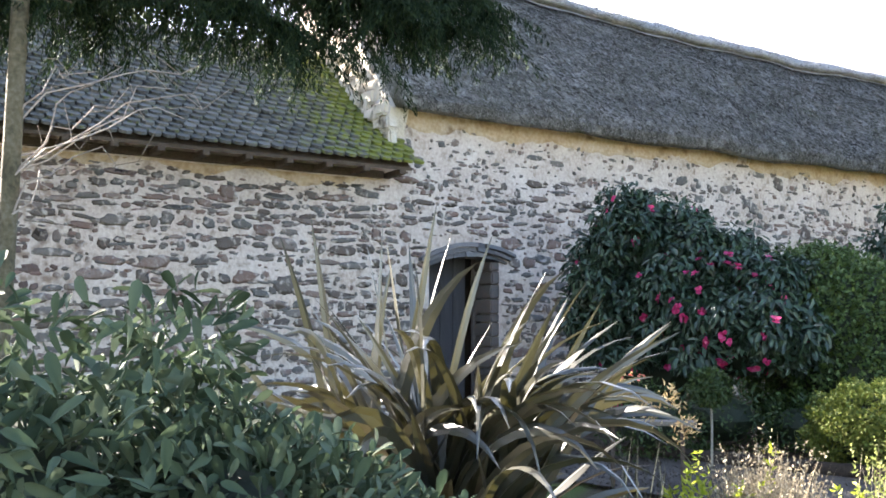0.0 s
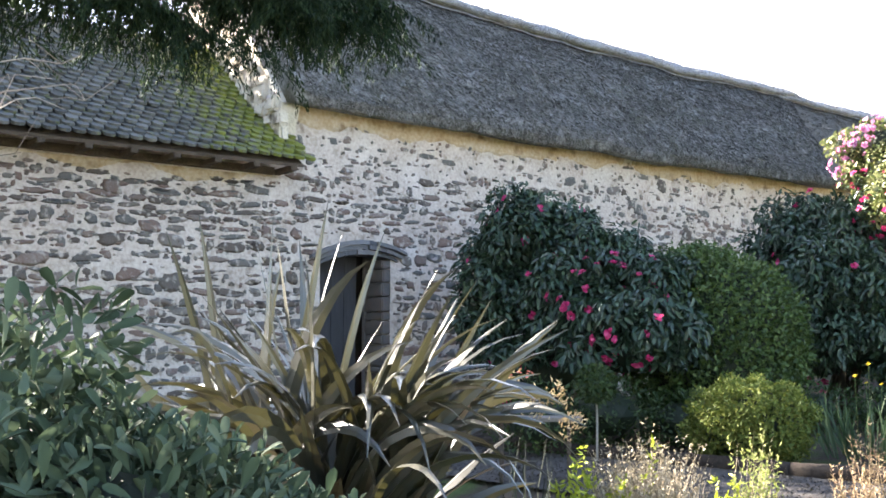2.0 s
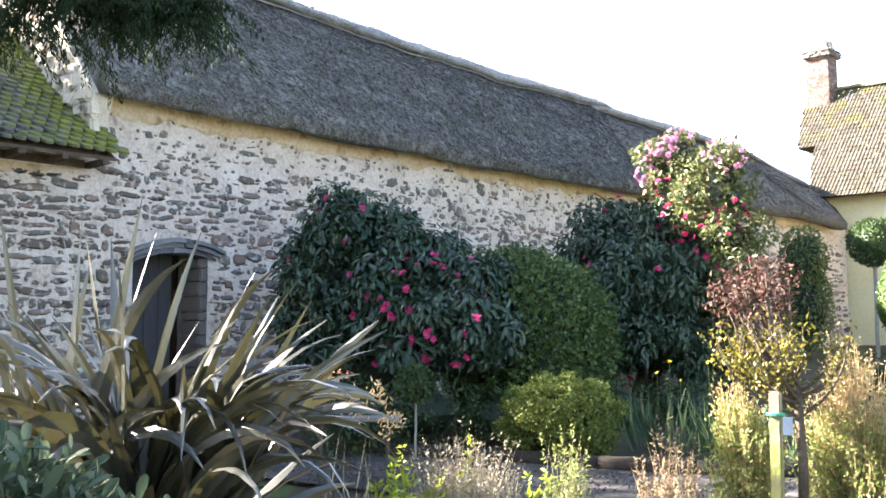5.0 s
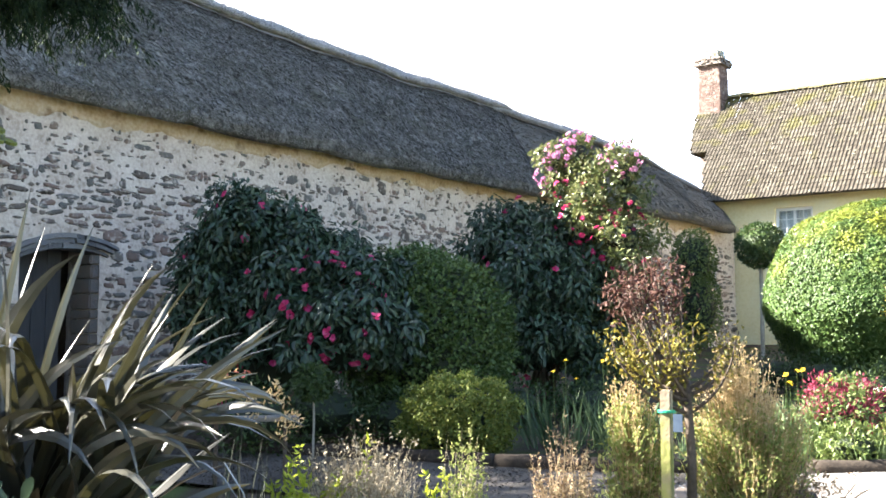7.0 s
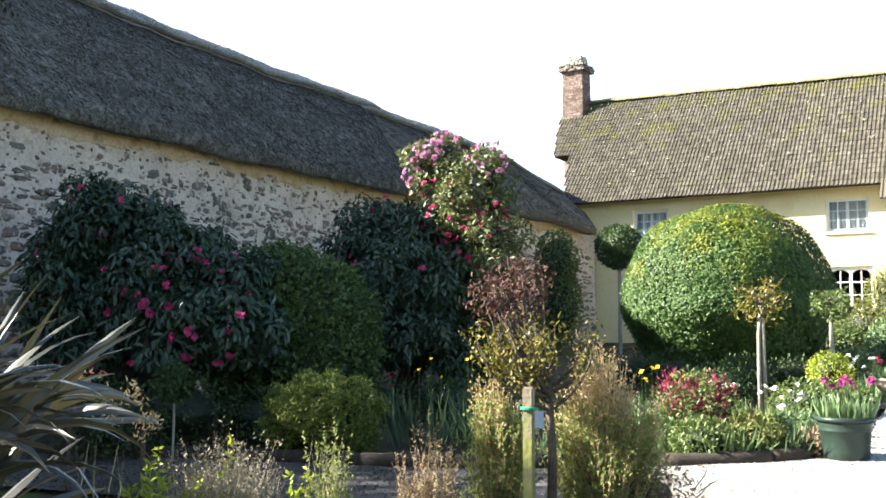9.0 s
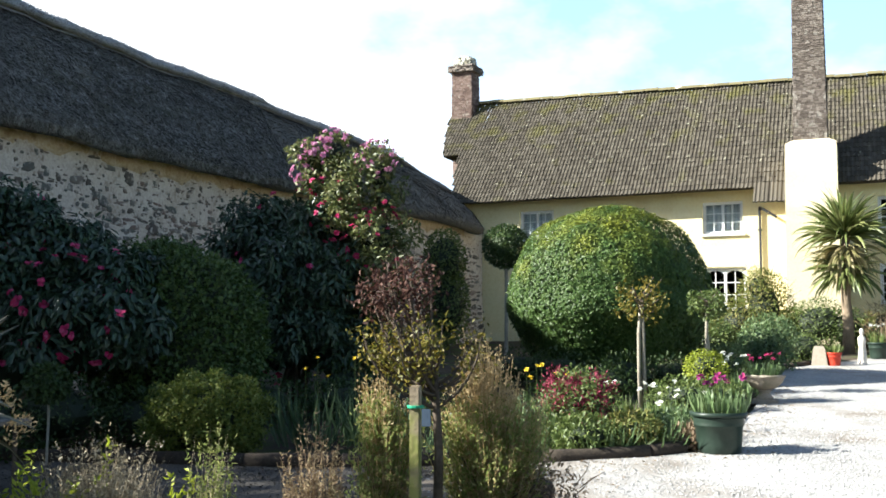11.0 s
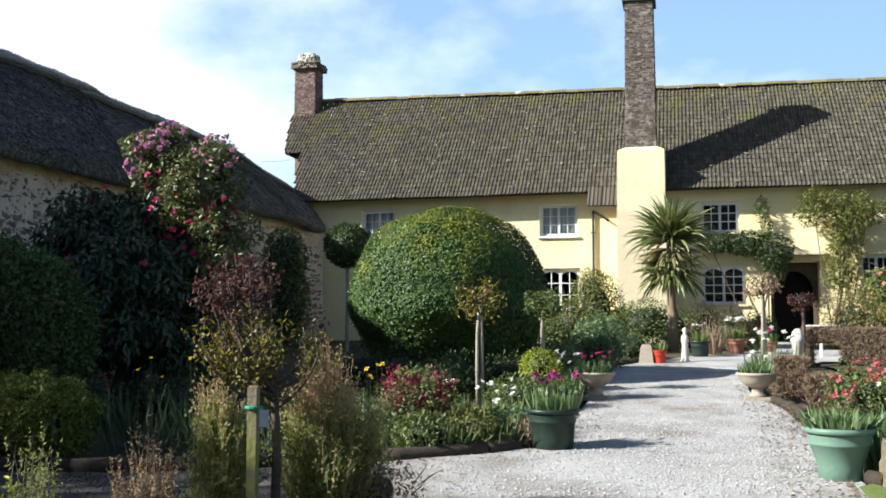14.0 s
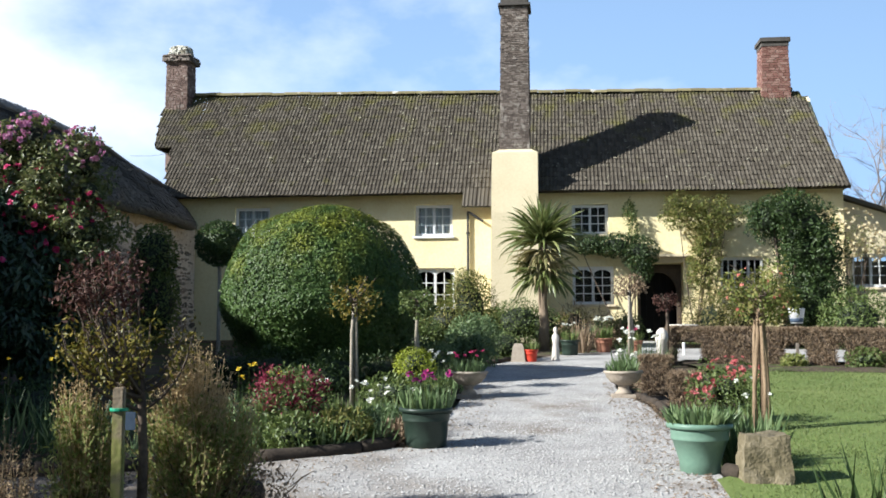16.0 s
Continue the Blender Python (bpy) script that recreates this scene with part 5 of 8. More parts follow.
part("cap", me, M_CAP, c1, "lichen-crusted mortar mound")
g = Geo()
g.box(-0.44, 0.42, -0.44, 0.42, -0.32, -0.19, bevel=0.03)
part("flaunching", g, M_PALE_STONE, c1, "pale mortar flaunching")
g = Geo()
stone_courses(g, np.random.RandomState(37), 0, 0, 0.39, 0.385, -0.19, 0.0, 0.055)
g.box(-0.36, 0.36, -0.36, 0.36, -2.2, 0.0, bevel=0.02)
part("base", g, M_CHIMNEY_PINK, c1)

c2 = chimney("chimney", -1.19, 28.52, 6.60, 10.95, 0.43, 0.385, "tall tapering rubble stone chimney on a rendered base", M_CHIMNEY, course=0.05)
g = Geo()
g.add([(-0.70, -0.86, -5.6), (0.70, -0.86, -5.6), (0.70, 0.42, -5.6), (-0.70, 0.42, -5.6), (-0.66, -0.84, -1.75), (0.66, -0.84, -1.75), (0.66, 0.42, -1.75), (-0.66, 0.42, -1.75),
       (-0.65, -0.66, 0.0), (0.65, -0.66, 0.0), (0.66, 0.46, 0.0), (-0.66, 0.46, 0.0), (-0.45, -0.45, 0.12), (0.45, -0.45, 0.12), (0.45, 0.45, 0.12), (-0.45, 0.45, 0.12)],
      [(a + b, a + (b + 1) % 4, a + 4 + (b + 1) % 4, a + 4 + b) for a in (0, 4, 8) for b in range(4)] + [(12, 13, 14, 15)])
part("rendered_base", g, M_CREAM, c2, "cream limewashed base")
g = Geo()
g.box(-0.47, 0.47, -0.47, 0.47, 4.35, 4.44, bevel=0.015)
g.box(-0.40, 0.40, -0.40, 0.40, 4.44, 4.72, bevel=0.02)
part("cap", g, M_SLATE, c2, "dark slab cap")

c3 = chimney("chimney", 6.95, 32.3, 8.75, 10.75, 0.45, 0.39, "red brick chimney stack with a dark capping course", M_BRICK, course=0.085)
g = Geo()
g.box(-0.47, 0.47, -0.47, 0.47, 1.96, 2.10, bevel=0.01)
g.box(-0.42, 0.42, -0.42, 0.42, 1.82, 1.96, bevel=0.01)
part("cap", g, M_SLATE, c3, "soot-dark capping bricks")
g = Geo()
g.box(-0.54, 0.54, -0.54, 0.54, -0.4, 0.06, bevel=0.02)
part("base", g, M_BRICK, c3)

# porch
g = Geo()
g.box(2.20, 3.62, FACE - 0.06, FACE + 0.3, 3.47, 3.60, bevel=0.012)
g.box(2.10, 3.72, FACE - 0.30, FACE - 0.01, 3.61, 3.70, bevel=0.015)
tagged(part("trim_porch", g, M_SILL), "pale beam and hood over the porch opening", "trim", kind="structure")
# the porch's shade is put into the dark colours of door and arch
d = thing("door_2", 2.9, FACE + 1.1, "arched oak front door deep in the porch, near-black for its shade", "door", z=1.25, kind="structure")
for k in range(5):
    g = Geo()
    g.box(-0.5 + k * 0.2 + 0.003, -0.3 + k * 0.2 - 0.003, 0, 0.05, 0, 2.0, bevel=0.005)
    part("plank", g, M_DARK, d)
g = Geo()
arc = [(0.52 * math.cos(math.pi * q / 12), 1.35 + 0.62 * math.sin(math.pi * q / 12)) for q in range(13)]
rim = arc + [(-0.52, 0), (-0.66, 0), (-0.66, 2.3), (0.66, 2.3), (0.66, 0), (0.52, 0)]
n = len(rim)
g.add([(x, yv, z) for yv in (-0.6, -0.5) for x, z in rim], [(q, (q + 1) % n, n + (q + 1) % n, n + q) for q in range(n)] + [tuple(range(n)), tuple(range(n, 2 * n))[::-1]])
part("arch", g, M_BARK, d, "arch inside the porch, coloured dark for its shadow")

dp = thing("downpipe", -2.60, FACE - 0.06, "thin dark cast-iron downpipe on the yellow wall", "pipe", z=1.25)
g = Geo()
g.tube([(0, 0, 0), (0, 0, 3.75)], [0.035, 0.035], 10)
part("pipe", g, M_IRON, dp, smooth=True)
g = Geo()
g.tube([(0, 0, 3.75), (0.12, -0.05, 3.68), (0.45, -0.12, 3.45)], [0.035] * 3, 10)
part("branch_pipe", g, M_IRON, dp)
for z in (0.5, 1.8, 3.1):
    g = Geo()
    g.box(-0.06, 0.06, -0.01, 0.055, z, z + 0.05, bevel=0.004)
    part("bracket", g, M_IRON, dp)

# lower wing beyond the right gable
g = Geo()
holes = [(8.28, 9.35, 2.75, 3.70)]
pierced_wall(g, 8.0, 12.5, 0.6, 3.78, FACE + 0.35, FACE + 0.8, holes)
g.add([(8.0, FACE + 0.35, 3.78), (12.5, FACE + 0.35, 3.78), (8.0, FACE + 0.35, 5.25), (8.0, FACE + 0.8, 3.78), (12.5, FACE + 0.8, 3.78), (8.0, FACE + 0.8, 5.25)],
      [(0, 1, 2), (3, 5, 4), (1, 4, 5, 2)])
g.box(12.1, 12.5, FACE + 0.8, 33.5, 0.6, 3.78)
g.box(8.0, 12.5, 33.5, 33.9, 0.6, 3.78)
tagged(part("wall_wing", g, M_CREAM), "cream limewashed wall of the lower side wing", "wall", kind="structure")
g = Geo()
g.add([(8.0, FACE + 0.15, 5.40), (13.0, FACE + 0.15, 3.72), (13.0, 34.1, 3.72), (8.0, 34.1, 5.40), (8.0, FACE + 0.15, 5.28), (13.0, FACE + 0.15, 3.60), (13.0, 34.1, 3.60), (8.0, 34.1, 5.28)],
      [(0, 1, 2, 3), (7, 6, 5, 4), (0, 4, 5, 1), (1, 5, 6, 2), (2, 6, 7, 3)])
tagged(part("wing_roof", g, M_ROOFTILE), "brown tiled lean-to roof of the side wing", "roof", kind="structure")
window(7, 8.28, 9.35, 2.75, 3.70, 2, 3, False, False, y=FACE + 0.35)

# ---- plants ----
def shrub(name, x, y, label, blobs, n, length, width, material, category="shrub", seed=1, core=0.78, stems=6, stem_r=0.02, bark=None,
          flowers=None, twigs=0, twig_len=0.25, z=None, group="", inner=None, clumps=None, **kw):
    """A bush: stems from the ground, a dense inside in a shade-dark colour, a leafy crown, and flowers if it bears any.
    blobs stand on the bush's foot.
    """
    rng = np.random.RandomState(seed)
    t = thing(name, x, y, label, category, z=z, group=group)
    bark = bark or M_BARK
    b = np.array(blobs, float)
    if stems:
        for i in range(stems):
            g = Geo()
            q = b[rng.randint(len(b))]
            a = rng.rand() * 6.28
            foot = Vector((0.08 * math.cos(a) * stems ** 0.5, 0.08 * math.sin(a) * stems ** 0.5, -0.05))
            end = Vector((q[0] + rng.normal() * q[3] * 0.25, q[1] + rng.normal() * q[4] * 0.25, q[2] + q[5] * 0.2))
            mid = foot.lerp(end, 0.5) + Vector((rng.normal(), rng.normal(), 0)) * 0.05
            g.tube([foot, mid, end], [stem_r, stem_r * 0.75, stem_r * 0.4], 6)
            part("stem", g, bark, t)
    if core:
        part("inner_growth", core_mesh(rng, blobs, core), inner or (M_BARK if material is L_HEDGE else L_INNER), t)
    if clumps:                                                            # shaded leaves behind the outer tufts
        part("inner_leafage", foliage("inner_leafage", rng, blobs, n // 2, length, width, shell=(max(core, 0.4) + 0.02, max(core, 0.4) + 0.16), floor=kw.get("floor")), material, t)
    tufts = clumped(rng, blobs, *clumps, floor=kw.get("floor")) if clumps else blobs
    crown = part("crown", foliage("crown", rng, tufts, n, length, width, **kw), material, t)
    if twigs:
        p, out = on_blobs(rng, tufts, twigs, (0.9, 1.0))
        me = leaf_mesh("young_growth", p, out + np.array([0, 0, 0.7]) + rng.normal(size=p.shape) * 0.25, rng.normal(size=p.shape), twig_len * (0.5 + rng.rand(len(p))), 0.012, BLADE)
        tagged(part("young_growth", me, material, t), kind="stuff")
    if flowers:
        mat, count, size, where = flowers
        p, out = on_blobs(rng, blobs if where is None else where, count, (1.12, 1.30))
        flowers_on(crown, rng, p, out, size, mat)
    return t


def standard(x, y, head_z, head_r, label, material, seed=1, r=0.03, n=900, leaf_len=0.05, bark=None, twin=False, flowers=None, many=0):
    """A little tree: one clear stem and a round head of twigs and leaves."""
    rng = np.random.RandomState(seed)
    t = thing("standard_tree", x, y, label, "tree", group="standard trees by the drive")
    hz = head_z - ground_z(x, y)
    for s in range(many) if many else ((-1, 1) if twin else (0,)):
        g = Geo()
        o = Vector((0.085 * math.cos(s * 1.25), 0.085 * math.sin(s * 1.25), 0)) if many else Vector((0.03 * s, 0.015 * s, 0))
        g.tube([o + Vector((0, 0, -0.04)), o + Vector((rng.normal() * 0.015, 0, hz * 0.35)), o * 0.7 + Vector((rng.normal() * 0.015, 0, hz * 0.7)), o * 0.2 + Vector((0, 0, hz))],
               [r * 1.15, r, r * 0.92, r * 0.8], 8)
        part("stem", g, bark or M_BARK_PALE, t, smooth=True)
    g = Geo()
    branches(g, rng, (0, 0, hz - head_r * 0.75), (0, 0, hz + head_r * 0.2), 16, head_r * 0.95, 0.012, 0.004, start=0.0)
    part("branchwork", g, M_BARK, t)
    blobs = [(0, 0, hz + head_r * 0.1, head_r, head_r, head_r * 0.8)] + [
        (head_r * 0.55 * math.cos(a), head_r * 0.55 * math.sin(a), hz + head_r * 0.2 * rng.normal(), head_r * 0.5, head_r * 0.5, head_r * 0.45) for a in (0.4, 2.2, 3.9, 5.4)]
    tufts = clumped(rng, blobs, 46, head_r * 0.24, 1.0, (0.45, 1.08))
    part("crown", foliage("crown", rng, tufts, n, leaf_len, leaf_len * 0.5, droop=0.0, spread=0.9, shell=(0.2, 1.25)), material, t)
    if flowers:
        p, out = on_blobs(rng, blobs, flowers[1], (0.9, 1.05))
        flowers_on(t, rng, p, out, flowers[2], flowers[0])
    return t


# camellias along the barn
# below the leaves the near-black inside stands for deep shade
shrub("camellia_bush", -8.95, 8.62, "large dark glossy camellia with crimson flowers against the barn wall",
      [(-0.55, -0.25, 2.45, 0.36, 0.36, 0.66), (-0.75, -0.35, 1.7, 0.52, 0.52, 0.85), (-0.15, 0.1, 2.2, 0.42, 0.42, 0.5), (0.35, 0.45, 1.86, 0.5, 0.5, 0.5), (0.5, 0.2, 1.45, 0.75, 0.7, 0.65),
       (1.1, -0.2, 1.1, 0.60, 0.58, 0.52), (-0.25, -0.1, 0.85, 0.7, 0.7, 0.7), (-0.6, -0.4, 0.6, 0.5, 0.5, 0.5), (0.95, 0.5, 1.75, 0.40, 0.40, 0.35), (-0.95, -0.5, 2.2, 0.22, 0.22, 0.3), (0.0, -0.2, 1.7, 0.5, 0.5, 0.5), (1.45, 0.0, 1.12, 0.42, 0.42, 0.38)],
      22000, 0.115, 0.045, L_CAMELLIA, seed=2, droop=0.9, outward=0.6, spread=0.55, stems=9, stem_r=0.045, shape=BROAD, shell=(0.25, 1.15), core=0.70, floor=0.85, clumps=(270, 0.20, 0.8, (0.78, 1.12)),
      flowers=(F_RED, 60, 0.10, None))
rng = np.random.RandomState(78)
p, out = on_blobs(rng, [(0.85, -0.25, 1.45, 0.5, 0.5, 0.40), (1.45, -0.35, 1.15, 0.45, 0.4, 0.25)], 42, (1.1, 1.5))
flowers_on(bpy.data.objects["camellia_bush"], rng, p, out, 0.11, F_RED)
shrub("camellia_bush", -7.85, 12.6, "tall dark camellia with a few red flowers beside the barn",
      [(0.1, 0.2, 1.9, 0.95, 0.9, 1.0), (-0.6, 0.3, 2.30, 0.6, 0.6, 0.66), (0.5, -0.5, 1.4, 0.9, 0.85, 0.9), (-0.3, 0.2, 0.9, 1.0, 0.9, 0.75), (0.45, 0.2, 2.5, 0.5, 0.5, 0.55), (-0.95, 0.1, 1.5, 0.45, 0.5, 0.6)],
      19000, 0.11, 0.044, L_CAMELLIA, seed=3, droop=0.85, outward=0.6, spread=0.55, stems=7, stem_r=0.04, shape=BROAD, shell=(0.25, 1.15), core=0.66, floor=0.5, clumps=(270, 0.20, 0.8, (0.80, 1.12)),
      flowers=(F_RED, 42, 0.10, None))
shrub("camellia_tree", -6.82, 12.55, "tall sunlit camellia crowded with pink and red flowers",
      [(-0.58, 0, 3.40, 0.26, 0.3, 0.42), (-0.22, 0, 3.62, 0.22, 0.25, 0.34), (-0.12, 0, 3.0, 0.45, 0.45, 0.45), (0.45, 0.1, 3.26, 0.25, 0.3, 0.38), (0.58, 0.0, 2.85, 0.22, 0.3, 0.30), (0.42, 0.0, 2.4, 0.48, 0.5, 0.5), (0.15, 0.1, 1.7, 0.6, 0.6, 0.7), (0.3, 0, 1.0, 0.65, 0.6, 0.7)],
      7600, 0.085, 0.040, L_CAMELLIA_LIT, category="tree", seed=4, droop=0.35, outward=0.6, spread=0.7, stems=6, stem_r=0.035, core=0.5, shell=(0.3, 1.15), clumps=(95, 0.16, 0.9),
      flowers=(F_PINK, 150, 0.075, [(-0.52, -0.1, 3.62, 0.20, 0.2, 0.18), (-0.70, -0.1, 3.35, 0.14, 0.2, 0.16), (-0.20, -0.1, 3.80, 0.14, 0.2, 0.14), (0.42, 0.0, 3.50, 0.24, 0.2, 0.22)]))
rng = np.random.RandomState(77)
p, out = on_blobs(rng, [(-0.30, -0.2, 3.10, 0.20, 0.25, 0.12), (0.05, -0.2, 3.0, 0.15, 0.25, 0.14), (0.55, -0.15, 2.85, 0.26, 0.25, 0.10), (0.62, -0.1, 2.62, 0.22, 0.25, 0.12), (0.0, -0.3, 2.55, 0.4, 0.3, 0.3), (0.45, -0.2, 2.2, 0.4, 0.4, 0.3)], 80, (0.9, 1.3))
flowers_on(bpy.data.objects["camellia_tree"], rng, p, out, 0.085, F_RED, label="crimson camellia flower")

# clipped domes and balls
shrub("clipped_bush", -7.74, 9.82, "dome-clipped small-leaved evergreen between the camellias",
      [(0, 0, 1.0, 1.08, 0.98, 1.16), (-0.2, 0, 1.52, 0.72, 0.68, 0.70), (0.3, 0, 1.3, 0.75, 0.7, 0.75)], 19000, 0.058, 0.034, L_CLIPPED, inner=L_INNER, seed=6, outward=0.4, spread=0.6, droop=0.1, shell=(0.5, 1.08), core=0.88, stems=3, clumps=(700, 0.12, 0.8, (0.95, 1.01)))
shrub("box_ball", -5.99, 8.12, "rounded golden-green box bush overhanging the log edging",
      [(0, 0, 0.37, 0.62, 0.52, 0.42), (0.1, 0, 0.42, 0.5, 0.45, 0.36)], 12000, 0.040, 0.024, L_BOX, seed=7, outward=0.5, spread=0.7, droop=-0.2, shell=(0.4, 1.15), core=0.82, stems=3, clumps=(240, 0.065, 0.8, (0.92, 1.03)))
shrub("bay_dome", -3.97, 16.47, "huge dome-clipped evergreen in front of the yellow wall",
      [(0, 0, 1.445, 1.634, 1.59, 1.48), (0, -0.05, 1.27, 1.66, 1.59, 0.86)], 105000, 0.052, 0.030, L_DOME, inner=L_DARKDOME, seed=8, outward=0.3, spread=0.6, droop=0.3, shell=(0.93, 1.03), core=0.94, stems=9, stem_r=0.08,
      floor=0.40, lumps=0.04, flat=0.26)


def lollipop(x, y, head_z, r, label, seed, n=2500, leaf_len=0.06, stem=0.025):
    rng = np.random.RandomState(seed)
    t = thing("topiary_ball", x, y, label, "topiary")
    hz = head_z - ground_z(x, y)
    g = Geo()
    g.tube([(0, 0, -0.04), (0.01, 0, hz * 0.5), (0, 0, hz)], [stem, stem * 0.9, stem * 0.8], 8)
    part("stem", g, M_BARK_PALE, t)
    blobs = [(0, 0, hz, r, r, r * 0.92)]
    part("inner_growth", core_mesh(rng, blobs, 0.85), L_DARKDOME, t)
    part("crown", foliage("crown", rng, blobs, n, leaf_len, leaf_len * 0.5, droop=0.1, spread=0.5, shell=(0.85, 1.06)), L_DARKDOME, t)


lollipop(-7.10, 7.18, 1.09, 0.18, "small round-headed topiary on a thin pale stem", 31, 1500, 0.05, 0.014)
lollipop(-8.0, 22.7, 3.62, 0.53, "dark topiary ball on a stem by the barn's corner", 32, 3000, 0.08, 0.05)
shrub("ivy_bush", -9.6, 22.6, "dark evergreen bush against the end of the barn", [(0, 0, 2.3, 0.55, 0.5, 0.8), (0.05, 0, 1.2, 0.6, 0.5, 1.0)], 5000, 0.08, 0.045, L_GREEN, seed=33, stems=3)

# flax
def sword_leaf(g, rng, foot, turn, tilt, length, width, bend, late, segs=14):
    """One long leaf, folded along its keel, wide almost to the tip; it arches by bend, mostly towards its end."""
    a, p = radians(turn), Vector(foot)
    across = Vector((-math.sin(a), math.cos(a), 0))
    roll, twist, k0 = rng.normal() * 0.8, rng.normal() * 0.8, len(g.v)
    fold = 0.18 + 0.3 * rng.rand()
    for q in range(segs + 1):
        t = q / segs
        th = tilt + bend * t ** late
        d = Vector((math.cos(a) * math.sin(th), math.sin(a) * math.sin(th), math.cos(th)))
        p = p + d * (length / segs) if q else p
        side = across * math.cos(roll + twist * t) + d.cross(across) * math.sin(roll + twist * t)
        half = max(0.0012, 0.5 * width * min(1.0, 0.5 + 1.5 * t) * (1 - max(0.0, (t - 0.55) / 0.45) ** 2.1))
        up = side.cross(d)
        g.v += [tuple(p + side * half + up * half * fold), tuple(p), tuple(p - side * half + up * half * fold)]
    for q in range(segs):
        k = k0 + 3 * q
        g.f += [(k, k + 1, k + 4, k + 3), (k + 1, k + 2, k + 5, k + 4)]


def flax():
    t = thing("flax_plant", -4.55, 2.72, "big bronze-green flax with arching sword leaves catching the sun", "flax")
    rng = np.random.RandomState(29)
    crowns = ((-0.02, -0.03), (0.12, 0.12), (-0.32, -0.36), (0.14, -0.22), (-0.26, 0.10), (-0.05, 0.18))
    # how many, way and spread in degrees, tilt, length, bend, how late the bend comes
    kinds = ((10, 60, 180, (0.02, 0.24), (1.95, 2.25), (0.0, 0.25), 2.0, 0.075), (12, 240, 40, (0.20, 0.52), (1.65, 1.95), (0.05, 0.7), 2.0, 0.092),
             (15, 60, 45, (0.20, 0.48), (1.75, 2.05), (0.1, 0.8), 2.0, 0.088), (42, 30, 55, (0.10, 0.42), (1.60, 2.0), (1.0, 2.3), 2.2, 0.096),
             (38, -45, 60, (0.05, 0.45), (1.75, 2.20), (1.0, 2.6), 2.5, 0.102), (16, 225, 50, (0.10, 0.45), (1.65, 2.0), (0.8, 2.0), 2.2, 0.095))
    for n, way, spread, tilt, length, bend, late, width in kinds:
        for k in range(n):
            fx, fy = crowns[rng.randint(len(crowns))] if spread < 180 else ((-0.32, -0.36), (-0.14, -0.10))[(k // 4) % 2]
            g = Geo()
            sword_leaf(g, rng, (fx + rng.normal() * 0.05, fy + rng.normal() * 0.05, -0.02), way + spread * (2 * rng.rand() - 1), rng.uniform(*tilt), rng.uniform(*length),
                       width * (0.60 + 0.42 * rng.rand()), rng.uniform(*bend), late)
            part("leaf", g, L_PHORM, t)
    g = Geo()
    for k in range(130):
        fx, fy = crowns[rng.randint(len(crowns))]
        sword_leaf(g, rng, (fx + rng.normal() * 0.08, fy + rng.normal() * 0.08, -0.02), 360 * rng.rand(), rng.uniform(0.05, 0.7), rng.uniform(0.9, 1.45), 0.085, rng.uniform(0.1, 1.2), 2.0, 10)
    tagged(part("inner_leaves", g, L_PHORM, t, "shorter crowded leaves at the crown"), kind="stuff")


flax()

# broad grey-green shrub in front
rng = np.random.RandomState(13)
shrub("grey_leaved_shrub", -3.75, 0.35, "grey-green felty broad-leaved shrub in the front bed",
      [(0.0, 0.0, 0.95, 0.75, 0.85, 0.68), (0.1, 0.55, 1.0, 0.55, 0.5, 0.55), (-0.1, -0.7, 1.05, 0.7, 0.7, 0.70), (0.4, 0.1, 0.6, 0.55, 0.6, 0.6)],
      5600, 0.108, 0.038, L_SAGE, seed=13, shape=OVAL, droop=-0.05, outward=0.7, spread=0.7, shell=(0.2, 1.2), core=0.55, stems=30, stem_r=0.012, clumps=(150, 0.14, 1.0, (0.75, 1.08)), bark=M_BARK_PALE)
shrub("grey_leaved_shrub", -3.13, 1.28, "lower grey-green shrub with smaller leaves beside the flax",
      [(0.0, 0.0, 0.72, 0.42, 0.42, 0.48), (0.15, 0.35, 0.55, 0.4, 0.4, 0.42), (-0.1, -0.2, 0.85, 0.4, 0.4, 0.42)], 3000, 0.090, 0.033, L_SAGE, seed=14, shape=OVAL, droop=-0.15, outward=0.75, spread=0.6,
      shell=(0.6, 1.06), core=0.6, stems=8, stem_r=0.01, bark=M_BARK_PALE)


